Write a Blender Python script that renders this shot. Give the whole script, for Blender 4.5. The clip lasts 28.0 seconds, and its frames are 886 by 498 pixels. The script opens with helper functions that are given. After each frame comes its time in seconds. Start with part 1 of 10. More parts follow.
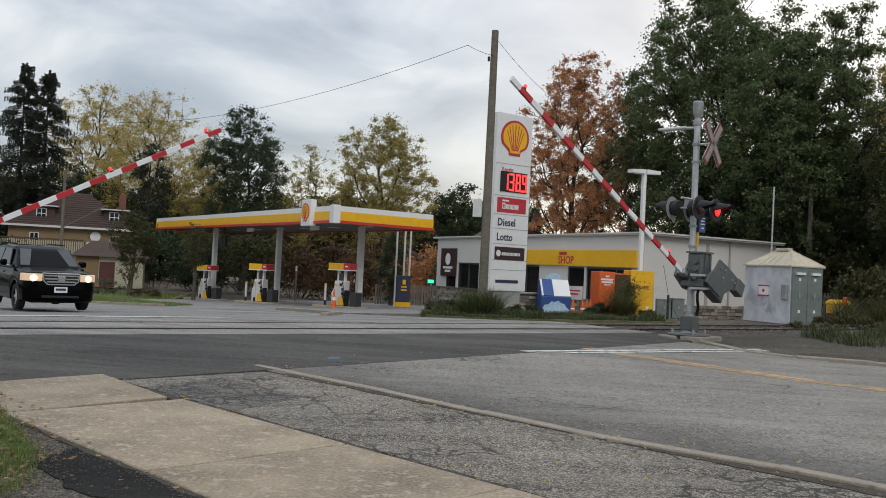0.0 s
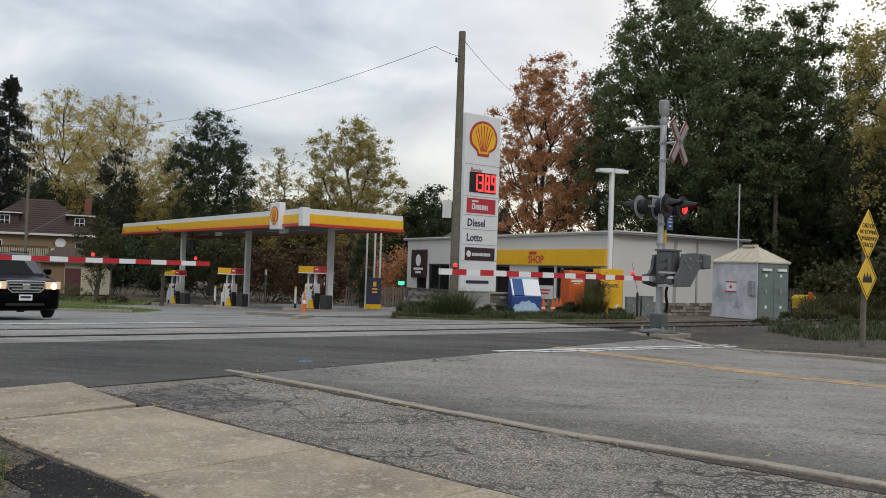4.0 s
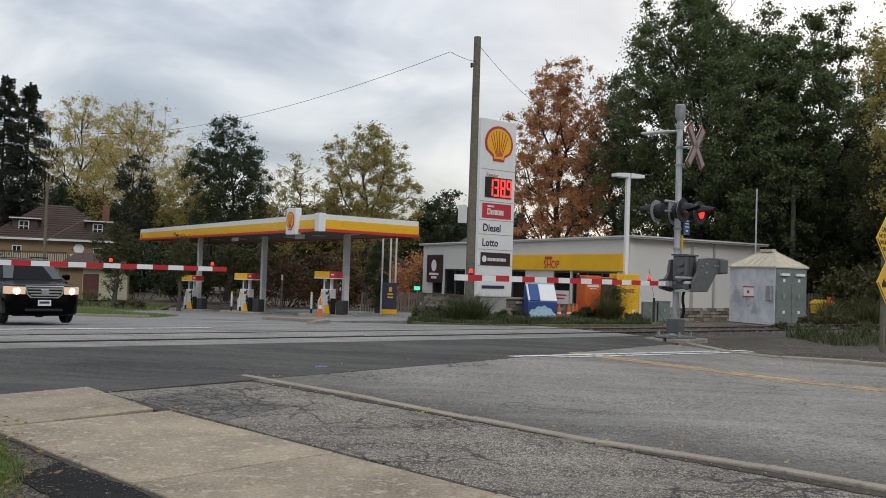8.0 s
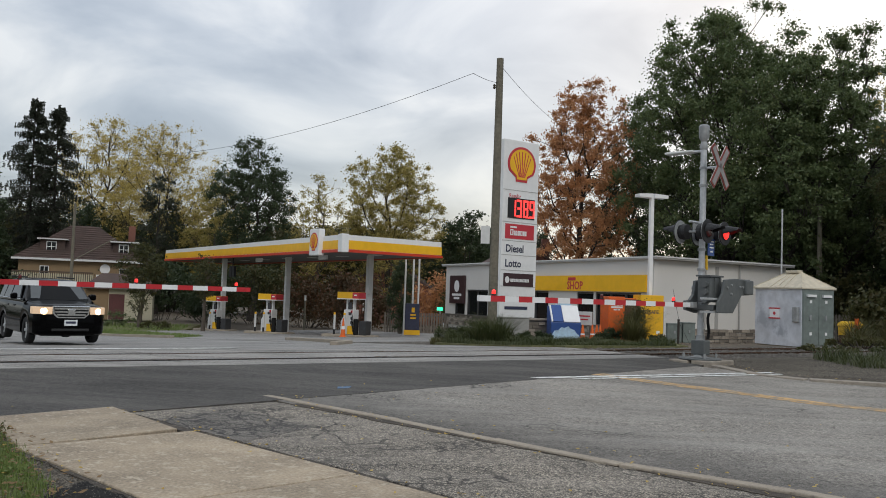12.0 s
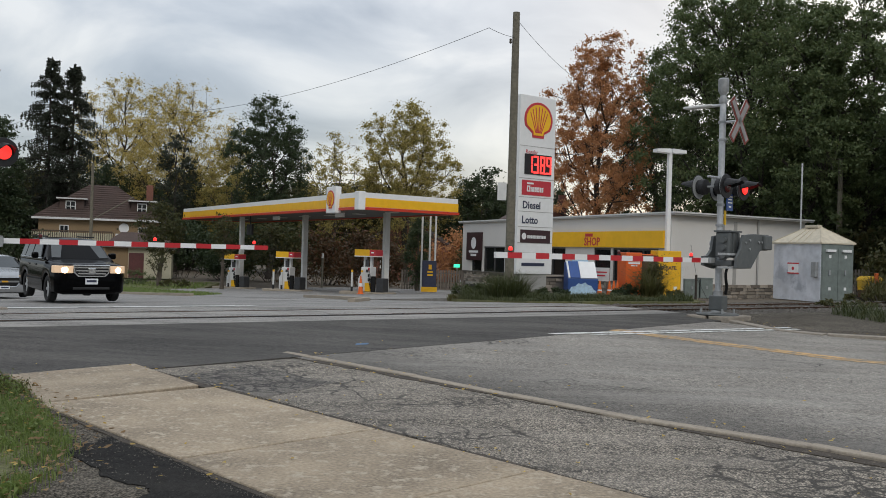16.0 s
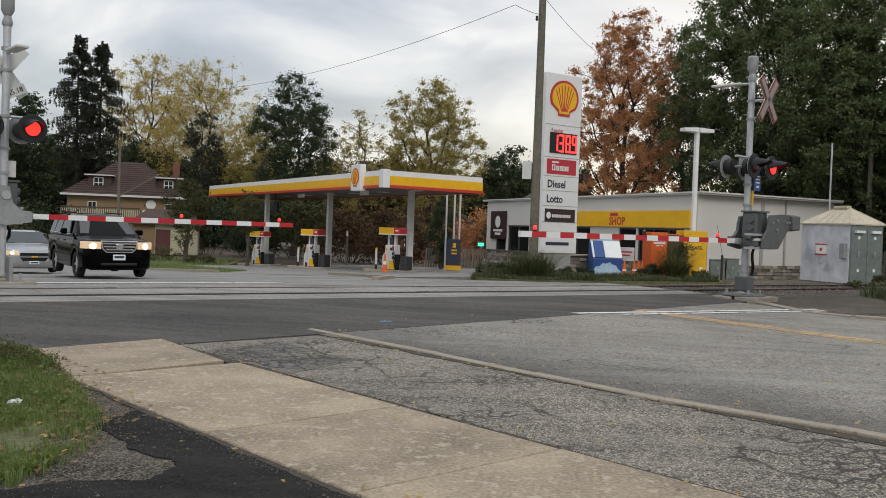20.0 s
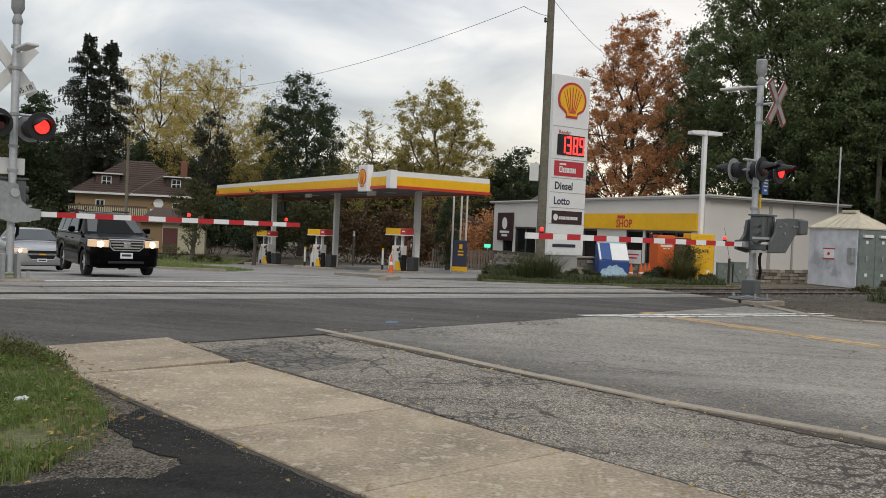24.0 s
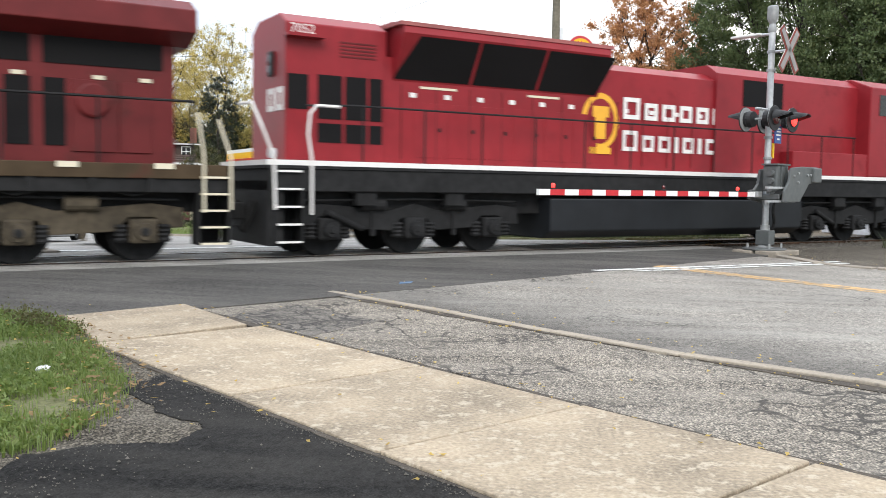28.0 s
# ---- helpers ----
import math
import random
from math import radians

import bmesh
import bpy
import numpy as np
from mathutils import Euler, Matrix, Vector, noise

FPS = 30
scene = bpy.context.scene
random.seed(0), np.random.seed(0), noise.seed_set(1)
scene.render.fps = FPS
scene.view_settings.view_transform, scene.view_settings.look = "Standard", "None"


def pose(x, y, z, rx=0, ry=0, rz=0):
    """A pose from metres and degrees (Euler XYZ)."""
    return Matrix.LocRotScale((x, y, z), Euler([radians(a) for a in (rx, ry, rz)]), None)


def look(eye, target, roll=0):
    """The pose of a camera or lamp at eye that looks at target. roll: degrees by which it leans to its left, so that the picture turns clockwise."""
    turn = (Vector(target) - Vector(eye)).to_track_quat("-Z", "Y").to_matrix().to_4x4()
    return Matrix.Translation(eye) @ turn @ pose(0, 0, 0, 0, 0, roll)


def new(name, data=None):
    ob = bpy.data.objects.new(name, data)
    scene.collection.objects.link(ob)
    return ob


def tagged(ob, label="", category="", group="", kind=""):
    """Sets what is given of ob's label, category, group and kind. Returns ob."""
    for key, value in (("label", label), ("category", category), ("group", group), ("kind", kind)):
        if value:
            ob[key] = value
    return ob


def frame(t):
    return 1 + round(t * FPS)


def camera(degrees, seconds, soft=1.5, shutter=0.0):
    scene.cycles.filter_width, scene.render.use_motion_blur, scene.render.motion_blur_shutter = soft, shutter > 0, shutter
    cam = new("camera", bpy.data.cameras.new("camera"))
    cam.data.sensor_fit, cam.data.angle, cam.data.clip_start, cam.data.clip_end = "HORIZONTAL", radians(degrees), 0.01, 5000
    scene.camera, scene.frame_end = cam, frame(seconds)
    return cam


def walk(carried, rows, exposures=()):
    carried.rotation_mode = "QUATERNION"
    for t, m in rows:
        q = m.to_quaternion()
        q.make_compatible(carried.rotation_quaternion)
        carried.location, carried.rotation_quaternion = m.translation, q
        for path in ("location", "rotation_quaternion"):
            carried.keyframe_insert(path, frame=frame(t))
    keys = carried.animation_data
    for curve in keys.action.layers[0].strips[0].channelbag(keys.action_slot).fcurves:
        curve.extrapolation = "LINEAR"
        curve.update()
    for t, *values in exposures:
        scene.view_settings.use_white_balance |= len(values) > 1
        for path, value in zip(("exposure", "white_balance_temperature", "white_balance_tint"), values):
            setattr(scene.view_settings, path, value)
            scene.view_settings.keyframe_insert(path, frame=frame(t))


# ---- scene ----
# ---- camera: held in the hand on the pavement, turning a little ----
EYE = 1.55
PATH = [
    (0.0, -0.10, 1.21, -2.80),
    (0.5, 0.82, 0.86, -2.69),
    (1.0, 1.13, 0.84, -2.48),
    (1.5, 1.27, 1.87, -2.35),
    (2.0, -1.73, 2.44, -2.86),
    (2.5, -3.43, 1.88, -2.67),
    (3.0, -2.63, 1.23, -1.80),
    (3.5, -2.30, 1.30, -1.77),
    (5.5, -1.17, 2.16, -2.19),
    (6.0, -1.20, 2.67, -2.28),
    (6.5, -1.12, 2.65, -2.22),
    (7.0, -1.09, 1.99, -2.18),
    (7.5, -1.07, 1.67, -1.99),
    (8.0, -0.99, 1.66, -1.88),
    (8.5, -0.63, 2.13, -2.08),
    (9.0, -0.45, 2.33, -2.06),
    (9.5, -0.76, 2.66, -1.94),
    (10.0, -0.87, 2.94, -1.98),
    (10.5, -0.61, 3.48, -2.19),
    (11.0, -0.17, 3.87, -1.99),
    (11.5, 0.10, 3.96, -1.92),
    (12.0, 0.47, 2.94, -1.96),
    (12.5, 0.98, 2.25, -2.20),
    (13.0, 0.68, 1.94, -2.19),
    (13.5, 1.62, 1.08, -1.48),
    (15.5, 2.20, 0.29, -1.10),
    (16.0, 1.55, 0.15, -1.64),
    (16.5, 0.62, 0.54, -2.10),
    (17.0, 0.57, 0.29, -2.19),
    (17.5, -0.10, 0.15, -1.25),
    (18.0, 0.55, 0.09, -1.01),
    (18.5, 2.54, -0.29, -1.13),
    (19.0, 4.00, -0.31, -0.95),
    (19.5, 3.84, -0.70, -1.46),
    (20.0, 3.10, -1.28, -2.02),
    (20.5, 3.87, -1.03, -1.98),
    (22.5, 4.15, -1.58, -2.02),
    (23.0, 3.91, -1.52, -2.05),
    (23.5, 3.80, -1.32, -2.32),
    (24.0, 3.53, -1.23, -2.49),
    (24.5, 3.24, -1.14, -2.96),
    (25.0, 3.03, -0.79, -2.85),
    (25.5, 3.91, -0.84, -1.96),
    (26.0, 5.06, -1.56, -0.84),
    (26.5, 5.81, -1.78, 0.21),
    (27.0, 6.01, -2.18, 0.33),
    (27.5, 5.31, -3.06, -0.18),
    (28.0, 4.24, -3.86, -0.78),
]
cam = camera(52.72, 28.0, soft=0.9, shutter=0.25)
walk(cam, [(t, pose(0, 0, EYE, 90 + p, r, y)) for t, y, p, r in PATH],
     exposures=[(0.0, 0.06, 6600, 10), (1.2, 0.0, 6550, 10), (2.0, -0.2, 6450, 9), (2.6, -0.02, 6550, 10), (3.0, 0.08, 6600, 10), (8.0, 0.05, 6600, 10), (17.0, 0.08, 6650, 10), (20.0, 0.17, 6900, 11), (23.0, 0.2, 7000, 11), (25.4, 0.2, 6950, 11), (26.0, 0.3, 7000, 11), (26.5, 0.6, 7300, 11), (27.0, 1.02, 8000, 11), (27.5, 1.15, 7300, 11), (28.0, 1.3, 6650, 10)])

# ---- overcast sky with broken grey cloud, and a wide soft sun ----
world = bpy.data.worlds.new("overcast_sky")
scene.world = world
world.use_nodes = True
wn, wl = world.node_tree.nodes, world.node_tree.links
wn.clear()


def wnode(kind, **values):
    n = wn.new(kind)
    for k, v in values.items():
        n.inputs[k].default_value = v
    return n


def wmath(op, a, b=None):
    n = wn.new("ShaderNodeMath")
    n.operation = op
    for i, s in enumerate((a, b)):
        if s is None:
            continue
        if isinstance(s, (int, float)):
            n.inputs[i].default_value = s
        else:
            wl.new(s, n.inputs[i])
    return n.outputs[0]


w_co = wn.new("ShaderNodeTexCoord")
w_sep = wn.new("ShaderNodeSeparateXYZ")
wl.new(w_co.outputs["Generated"], w_sep.inputs[0])
w_up = wmath("MAXIMUM", w_sep.outputs[2], 0.0)
w_den = wmath("ADD", w_up, 0.3)
w_flat = wn.new("ShaderNodeCombineXYZ")
wl.new(wmath("DIVIDE", w_sep.outputs[0], w_den), w_flat.inputs[0])
wl.new(wmath("DIVIDE", w_sep.outputs[1], w_den), w_flat.inputs[1])
w_big = wnode("ShaderNodeTexNoise", Scale=2.0, Detail=8.0, Roughness=0.5, Distortion=0.5)
wl.new(w_flat.outputs[0], w_big.inputs["Vector"])
w_ramp = wn.new("ShaderNodeValToRGB")
w_ramp.color_ramp.elements[0].position, w_ramp.color_ramp.elements[0].color = 0.34, (0.25, 0.295, 0.36, 1)
w_ramp.color_ramp.elements[1].position, w_ramp.color_ramp.elements[1].color = 0.68, (0.80, 0.81, 0.81, 1)
w_mid = w_ramp.color_ramp.elements.new(0.52)
w_mid.color = (0.49, 0.53, 0.58, 1)
wl.new(w_big.outputs["Fac"], w_ramp.inputs[0])
# overcast skies are about three times brighter overhead than at the horizon
w_lift = wmath("ADD", wmath("MULTIPLY", wmath("POWER", w_up, 1.3), 2.1), 1.0)
w_mul = wn.new("ShaderNodeVectorMath")
w_mul.operation = "SCALE"
wl.new(w_ramp.outputs[0], w_mul.inputs[0])
wl.new(w_lift, w_mul.inputs["Scale"])
w_sky = wn.new("ShaderNodeTexSky")
w_sky.sky_type, w_sky.sun_disc = "NISHITA", False
w_sky.sun_elevation, w_sky.sun_rotation = radians(28), radians(20)
w_bg_sky, w_bg_cloud, w_add = wnode("ShaderNodeBackground", Strength=0.03), wnode("ShaderNodeBackground", Strength=0.62), wn.new("ShaderNodeAddShader")
wl.new(w_sky.outputs[0], w_bg_sky.inputs[0])
wl.new(w_mul.outputs[0], w_bg_cloud.inputs[0])
wl.new(w_bg_sky.outputs[0], w_add.inputs[0])
wl.new(w_bg_cloud.outputs[0], w_add.inputs[1])
w_out = wn.new("ShaderNodeOutputWorld")
wl.new(w_add.outputs[0], w_out.inputs[0])

sun = new("sun", bpy.data.lights.new("sun", "SUN"))
sun.data.energy, sun.data.angle, sun.data.color = 0.8, radians(25), (1.0, 0.95, 0.88)
sun.matrix_world = look((20, -60, 60), (0, 20, 0))

# ---- materials ----
def material(name, base, rough=0.6, metal=0.0, vary=0.25, grain=8.0, patch=0.6, bump=0.0, spec=0.5, second=None, coords="Object", wear=0.0, tint=0.0):
    """Principled material: fine grain and broad patches around a base colour; second: a colour that shows through in patches."""
    m = bpy.data.materials.new(name)
    m.use_nodes = True
    nt = m.node_tree
    n, l = nt.nodes, nt.links
    b = n["Principled BSDF"]
    co = n.new("ShaderNodeTexCoord")
    src = co.outputs["Object"]
    if coords == "World":
        src = n.new("ShaderNodeNewGeometry").outputs["Position"]
    fine, broad = n.new("ShaderNodeTexNoise"), n.new("ShaderNodeTexNoise")
    fine.inputs["Scale"].default_value, fine.inputs["Detail"].default_value = grain, 5
    broad.inputs["Scale"].default_value, broad.inputs["Detail"].default_value = patch, 4
    l.new(src, fine.inputs["Vector"])
    l.new(src, broad.inputs["Vector"])
    mixed = n.new("ShaderNodeMix")
    mixed.data_type = "FLOAT"
    mixed.inputs[0].default_value = 0.5
    l.new(fine.outputs["Fac"], mixed.inputs[2])
    l.new(broad.outputs["Fac"], mixed.inputs[3])
    ramp = n.new("ShaderNodeValToRGB")
    lo = [c * (1 - vary) for c in base]
    hi = [min(1, c * (1 + vary)) for c in base]
    ramp.color_ramp.elements[0].position, ramp.color_ramp.elements[0].color = 0.34, (*lo, 1)
    ramp.color_ramp.elements[1].position, ramp.color_ramp.elements[1].color = 0.66, (*hi, 1)
    l.new(mixed.outputs[0], ramp.inputs[0])
    colour = ramp.outputs[0]
    if second:
        spots, cut, mix = n.new("ShaderNodeTexNoise"), n.new("ShaderNodeValToRGB"), n.new("ShaderNodeMix")
        spots.inputs["Scale"].default_value, spots.inputs["Detail"].default_value, spots.inputs["Roughness"].default_value = grain * 0.25, 8, 0.65
        l.new(src, spots.inputs["Vector"])
        cut.color_ramp.elements[0].position, cut.color_ramp.elements[1].position = 0.62 - wear, 0.72 - wear
        l.new(spots.outputs["Fac"], cut.inputs[0])
        mix.data_type = "RGBA"
        l.new(cut.outputs[0], mix.inputs[0])
        l.new(colour, mix.inputs[6])
        mix.inputs[7].default_value = (*second, 1)
        colour = mix.outputs[2]
    if tint:
        info, hue, per = n.new("ShaderNodeObjectInfo"), n.new("ShaderNodeHueSaturation"), n.new("ShaderNodeMapRange")
        per.inputs[3].default_value, per.inputs[4].default_value = 1 - tint, 1 + tint
        l.new(info.outputs["Random"], per.inputs[0])
        l.new(per.outputs[0], hue.inputs["Value"])
        l.new(colour, hue.inputs["Color"])
        colour = hue.outputs[0]
    l.new(colour, b.inputs["Base Color"])
    b.inputs["Roughness"].default_value, b.inputs["Metallic"].default_value = rough, metal
    b.inputs["Specular IOR Level"].default_value = spec
    rr = n.new("ShaderNodeMapRange")
    rr.inputs[3].default_value, rr.inputs[4].default_value = max(0.03, rough - 0.12), min(1, rough + 0.12)
    l.new(broad.outputs["Fac"], rr.inputs[0])
    l.new(rr.outputs[0], b.inputs["Roughness"])
    if bump:
        bp = n.new("ShaderNodeBump")
        bp.inputs["Strength"].default_value, bp.inputs["Distance"].default_value = min(1, bump), 0.02
        l.new(fine.outputs["Fac"], bp.inputs["Height"])
        l.new(bp.outputs[0], b.inputs["Normal"])
    return m


def glowing(name, colour, strength):
    m = bpy.data.materials.new(name)
    m.use_nodes = True
    b = m.node_tree.nodes["Principled BSDF"]
    b.inputs["Base Color"].default_value = (*[c * 0.6 for c in colour], 1)
    b.inputs["Emission Color"].default_value, b.inputs["Emission Strength"].default_value = (*colour, 1), strength
    b.inputs["Roughness"].default_value = 0.3
    return m


def leaf_material(name, a, b_colour, c_colour):
    """Leaves: three colours spread by clump, some light coming through."""
    m = bpy.data.materials.new(name)
    m.use_nodes = True
    n, l = m.node_tree.nodes, m.node_tree.links
    b = n["Principled BSDF"]
    geo, ramp = n.new("ShaderNodeNewGeometry"), n.new("ShaderNodeValToRGB")
    ramp.color_ramp.elements[0].color, ramp.color_ramp.elements[1].color = (*a, 1), (*c_colour, 1)
    ramp.color_ramp.elements.new(0.5).color = (*b_colour, 1)
    broad, mix = n.new("ShaderNodeTexNoise"), n.new("ShaderNodeMix")
    broad.inputs["Scale"].default_value = 0.45
    l.new(geo.outputs["Position"], broad.inputs["Vector"])
    mix.data_type = "FLOAT"
    mix.inputs[0].default_value = 0.55
    l.new(geo.outputs["Random Per Island"], mix.inputs[2])
    l.new(broad.outputs["Fac"], mix.inputs[3])
    l.new(mix.outputs[0], ramp.inputs[0])
    l.new(ramp.outputs[0], b.inputs["Base Color"])
    b.inputs["Roughness"].default_value = 0.55
    tr, ad = n.new("ShaderNodeBsdfTranslucent"), n.new("ShaderNodeMixShader")
    l.new(ramp.outputs[0], tr.inputs[0])
    ad.inputs[0].default_value = 0.42
    l.new(b.outputs[0], ad.inputs[1])
    l.new(tr.outputs[0], ad.inputs[2])
    l.new(ad.outputs[0], n["Material Output"].inputs[0])
    return m


def road_material(name, base, crack=0.0, speck=0.5, wear=0.0, pale=(0.3, 0.29, 0.28), rough=0.75, spec=0.45, pebble=0.35, stone=75, gutter=0.0):
    """Asphalt: aggregate specks, broad stains, worn paler streaks, and crack lines."""
    m = bpy.data.materials.new(name)
    m.use_nodes = True
    n, l = m.node_tree.nodes, m.node_tree.links
    b = n["Principled BSDF"]
    pos = n.new("ShaderNodeNewGeometry").outputs["Position"]
    stones, broad, fine = n.new("ShaderNodeTexVoronoi"), n.new("ShaderNodeTexNoise"), n.new("ShaderNodeTexNoise")
    stones.inputs["Scale"].default_value = stone
    broad.inputs["Scale"].default_value, broad.inputs["Detail"].default_value, broad.inputs["Roughness"].default_value = 0.35, 6, 0.6
    fine.inputs["Scale"].default_value, fine.inputs["Detail"].default_value = 18, 6
    for t in (stones, broad, fine):
        l.new(pos, t.inputs["Vector"])
    coarse = n.new("ShaderNodeTexVoronoi")
    coarse.inputs["Scale"].default_value = 30
    l.new(pos, coarse.inputs["Vector"])
    r1 = n.new("ShaderNodeValToRGB")
    r1.color_ramp.elements[0].position, r1.color_ramp.elements[0].color = 0.3, (*[c * 0.66 for c in base], 1)
    r1.color_ramp.elements[1].position, r1.color_ramp.elements[1].color = 0.7, (*[c * 1.28 for c in base], 1)
    l.new(broad.outputs["Fac"], r1.inputs[0])
    bw, bw2 = n.new("ShaderNodeRGBToBW"), n.new("ShaderNodeRGBToBW")
    l.new(stones.outputs["Color"], bw.inputs[0])
    l.new(coarse.outputs["Color"], bw2.inputs[0])
    both = n.new("ShaderNodeMath")
    both.operation = "MULTIPLY_ADD"
    l.new(bw.outputs[0], both.inputs[0])
    both.inputs[1].default_value = 0.62
    cf = n.new("ShaderNodeMath")
    cf.operation = "MULTIPLY"
    cf.inputs[1].default_value = 0.38
    l.new(bw2.outputs[0], cf.inputs[0])
    l.new(cf.outputs[0], both.inputs[2])
    worn = n.new("ShaderNodeMath")
    worn.operation = "MULTIPLY_ADD"
    l.new(fine.outputs["Fac"], worn.inputs[0])
    worn.inputs[1].default_value = 0.5
    l.new(both.outputs[0], worn.inputs[2])
    gain = n.new("ShaderNodeMapRange")
    gain.inputs[1].default_value, gain.inputs[2].default_value = 0.4, 1.1
    gain.inputs[3].default_value, gain.inputs[4].default_value = max(0.1, 1 - 0.85 * speck), 1 + 1.0 * speck
    gain.clamp = False
    l.new(worn.outputs[0], gain.inputs[0])
    spk = n.new("ShaderNodeVectorMath")
    spk.operation = "SCALE"
    l.new(r1.outputs[0], spk.inputs[0])
    l.new(gain.outputs[0], spk.inputs["Scale"])
    colour = spk.outputs[0]
    # dark gaps between the stones
    gaps, cut_in = n.new("ShaderNodeMapRange"), n.new("ShaderNodeVectorMath")
    gaps.inputs[1].default_value, gaps.inputs[2].default_value, gaps.inputs[3].default_value, gaps.inputs[4].default_value = 0.32, 0.72, 1.0 + 0.25 * pebble, 1.0 - pebble
    l.new(stones.outputs["Distance"], gaps.inputs[0])
    cut_in.operation = "SCALE"
    l.new(colour, cut_in.inputs[0])
    l.new(gaps.outputs[0], cut_in.inputs["Scale"])
    colour = cut_in.outputs[0]
    if wear:
        streak, cut, mix, mp = n.new("ShaderNodeTexNoise"), n.new("ShaderNodeValToRGB"), n.new("ShaderNodeMix"), n.new("ShaderNodeMapping")
        mp.inputs["Rotation"].default_value = (0, 0, radians(ROAD_TURN))
        mp.inputs["Scale"].default_value = (0.35, 2.2, 1)
        l.new(pos, mp.inputs["Vector"])
        l.new(mp.outputs[0], streak.inputs["Vector"])
        streak.inputs["Scale"].default_value, streak.inputs["Detail"].default_value, streak.inputs["Roughness"].default_value = 0.8, 7, 0.65
        cut.color_ramp.elements[0].position, cut.color_ramp.elements[1].position = 0.42, 0.75
        l.new(streak.outputs["Fac"], cut.inputs[0])
        amount = n.new("ShaderNodeMath")
        amount.operation = "MULTIPLY"
        amount.inputs[1].default_value = wear
        l.new(cut.outputs[0], amount.inputs[0])
        mix.data_type = "RGBA"
        l.new(amount.outputs[0], mix.inputs[0])
        l.new(colour, mix.inputs[6])
        mix.inputs[7].default_value = (*pale, 1)
        colour = mix.outputs[2]
    if gutter:
        # grit washed down to the kerb leaves a dark ragged band
        side, near, blot, both_two, dark = n.new("ShaderNodeVectorMath"), n.new("ShaderNodeMapRange"), n.new("ShaderNodeMapRange"), n.new("ShaderNodeMath"), n.new("ShaderNodeMix")
        side.operation = "DOT_PRODUCT"
        side.inputs[1].default_value = (math.cos(radians(ROAD_AZ)), math.sin(radians(ROAD_AZ)), 0)
        l.new(pos, side.inputs[0])
        near.inputs[1].default_value, near.inputs[2].default_value, near.inputs[3].default_value, near.inputs[4].default_value = 7.9, 9.7, 1.0, 0.0
        l.new(side.outputs["Value"], near.inputs[0])
        blot.inputs[1].default_value, blot.inputs[2].default_value = 0.3, 0.52
        l.new(broad.outputs["Fac"], blot.inputs[0])
        both_two.operation = "MULTIPLY"
        l.new(near.outputs[0], both_two.inputs[0])
        l.new(blot.outputs[0], both_two.inputs[1])
        dark.data_type = "RGBA"
        l.new(both_two.outputs[0], dark.inputs[0])
        l.new(colour, dark.inputs[6])
        shade = n.new("ShaderNodeVectorMath")
        shade.operation = "SCALE"
        shade.inputs["Scale"].default_value = 1 - gutter
        l.new(colour, shade.inputs[0])
        l.new(shade.outputs[0], dark.inputs[7])
        colour = dark.outputs[2]
    rise = n.new("ShaderNodeMath")
    rise.operation = "SUBTRACT"
    l.new(both.outputs[0], rise.inputs[0])
    l.new(stones.outputs["Distance"], rise.inputs[1])
    height = rise.outputs[0]
    if crack:
        warp, add, cells, line, mix = n.new("ShaderNodeTexNoise"), n.new("ShaderNodeVectorMath"), n.new("ShaderNodeTexVoronoi"), n.new("ShaderNodeValToRGB"), n.new("ShaderNodeMix")
        warp.inputs["Scale"].default_value, warp.inputs["Detail"].default_value = 2.5, 4
        l.new(pos, warp.inputs["Vector"])
        sc = n.new("ShaderNodeVectorMath")
        sc.operation = "SCALE"
        sc.inputs["Scale"].default_value = 0.5
        l.new(warp.outputs["Color"], sc.inputs[0])
        add.operation = "ADD"
        l.new(pos, add.inputs[0])
        l.new(sc.outputs[0], add.inputs[1])
        cells.feature = "DISTANCE_TO_EDGE"
        cells.inputs["Scale"].default_value = 1.5
        l.new(add.outputs[0], cells.inputs["Vector"])
        line.color_ramp.elements[0].position, line.color_ramp.elements[0].color = 0.012, (1, 1, 1, 1)
        line.color_ramp.elements[1].position, line.color_ramp.elements[1].color = 0.035, (0, 0, 0, 1)
        l.new(cells.outputs["Distance"], line.inputs[0])
        where, wr, mul = n.new("ShaderNodeTexNoise"), n.new("ShaderNodeValToRGB"), n.new("ShaderNodeMath")
        where.inputs["Scale"].default_value, where.inputs["Detail"].default_value = 0.5, 3
        l.new(pos, where.inputs["Vector"])
        wr.color_ramp.elements[0].position, wr.color_ramp.elements[1].position = 0.58 - crack * 0.3, 0.68 - crack * 0.3
        l.new(where.outputs["Fac"], wr.inputs[0])
        mul.operation = "MULTIPLY"
        l.new(line.outputs[0], mul.inputs[0])
        l.new(wr.outputs[0], mul.inputs[1])
        # a finer net of cracks where the surface is broken most
        small, fine_line, worst, small_mul, any_crack = n.new("ShaderNodeTexVoronoi"), n.new("ShaderNodeValToRGB"), n.new("ShaderNodeValToRGB"), n.new("ShaderNodeMath"), n.new("ShaderNodeMath")
        small.feature = "DISTANCE_TO_EDGE"
        small.inputs["Scale"].default_value = 4.2
        l.new(add.outputs[0], small.inputs["Vector"])
        fine_line.color_ramp.elements[0].position, fine_line.color_ramp.elements[0].color = 0.02, (1, 1, 1, 1)
        fine_line.color_ramp.elements[1].position, fine_line.color_ramp.elements[1].color = 0.07, (0, 0, 0, 1)
        l.new(small.outputs["Distance"], fine_line.inputs[0])
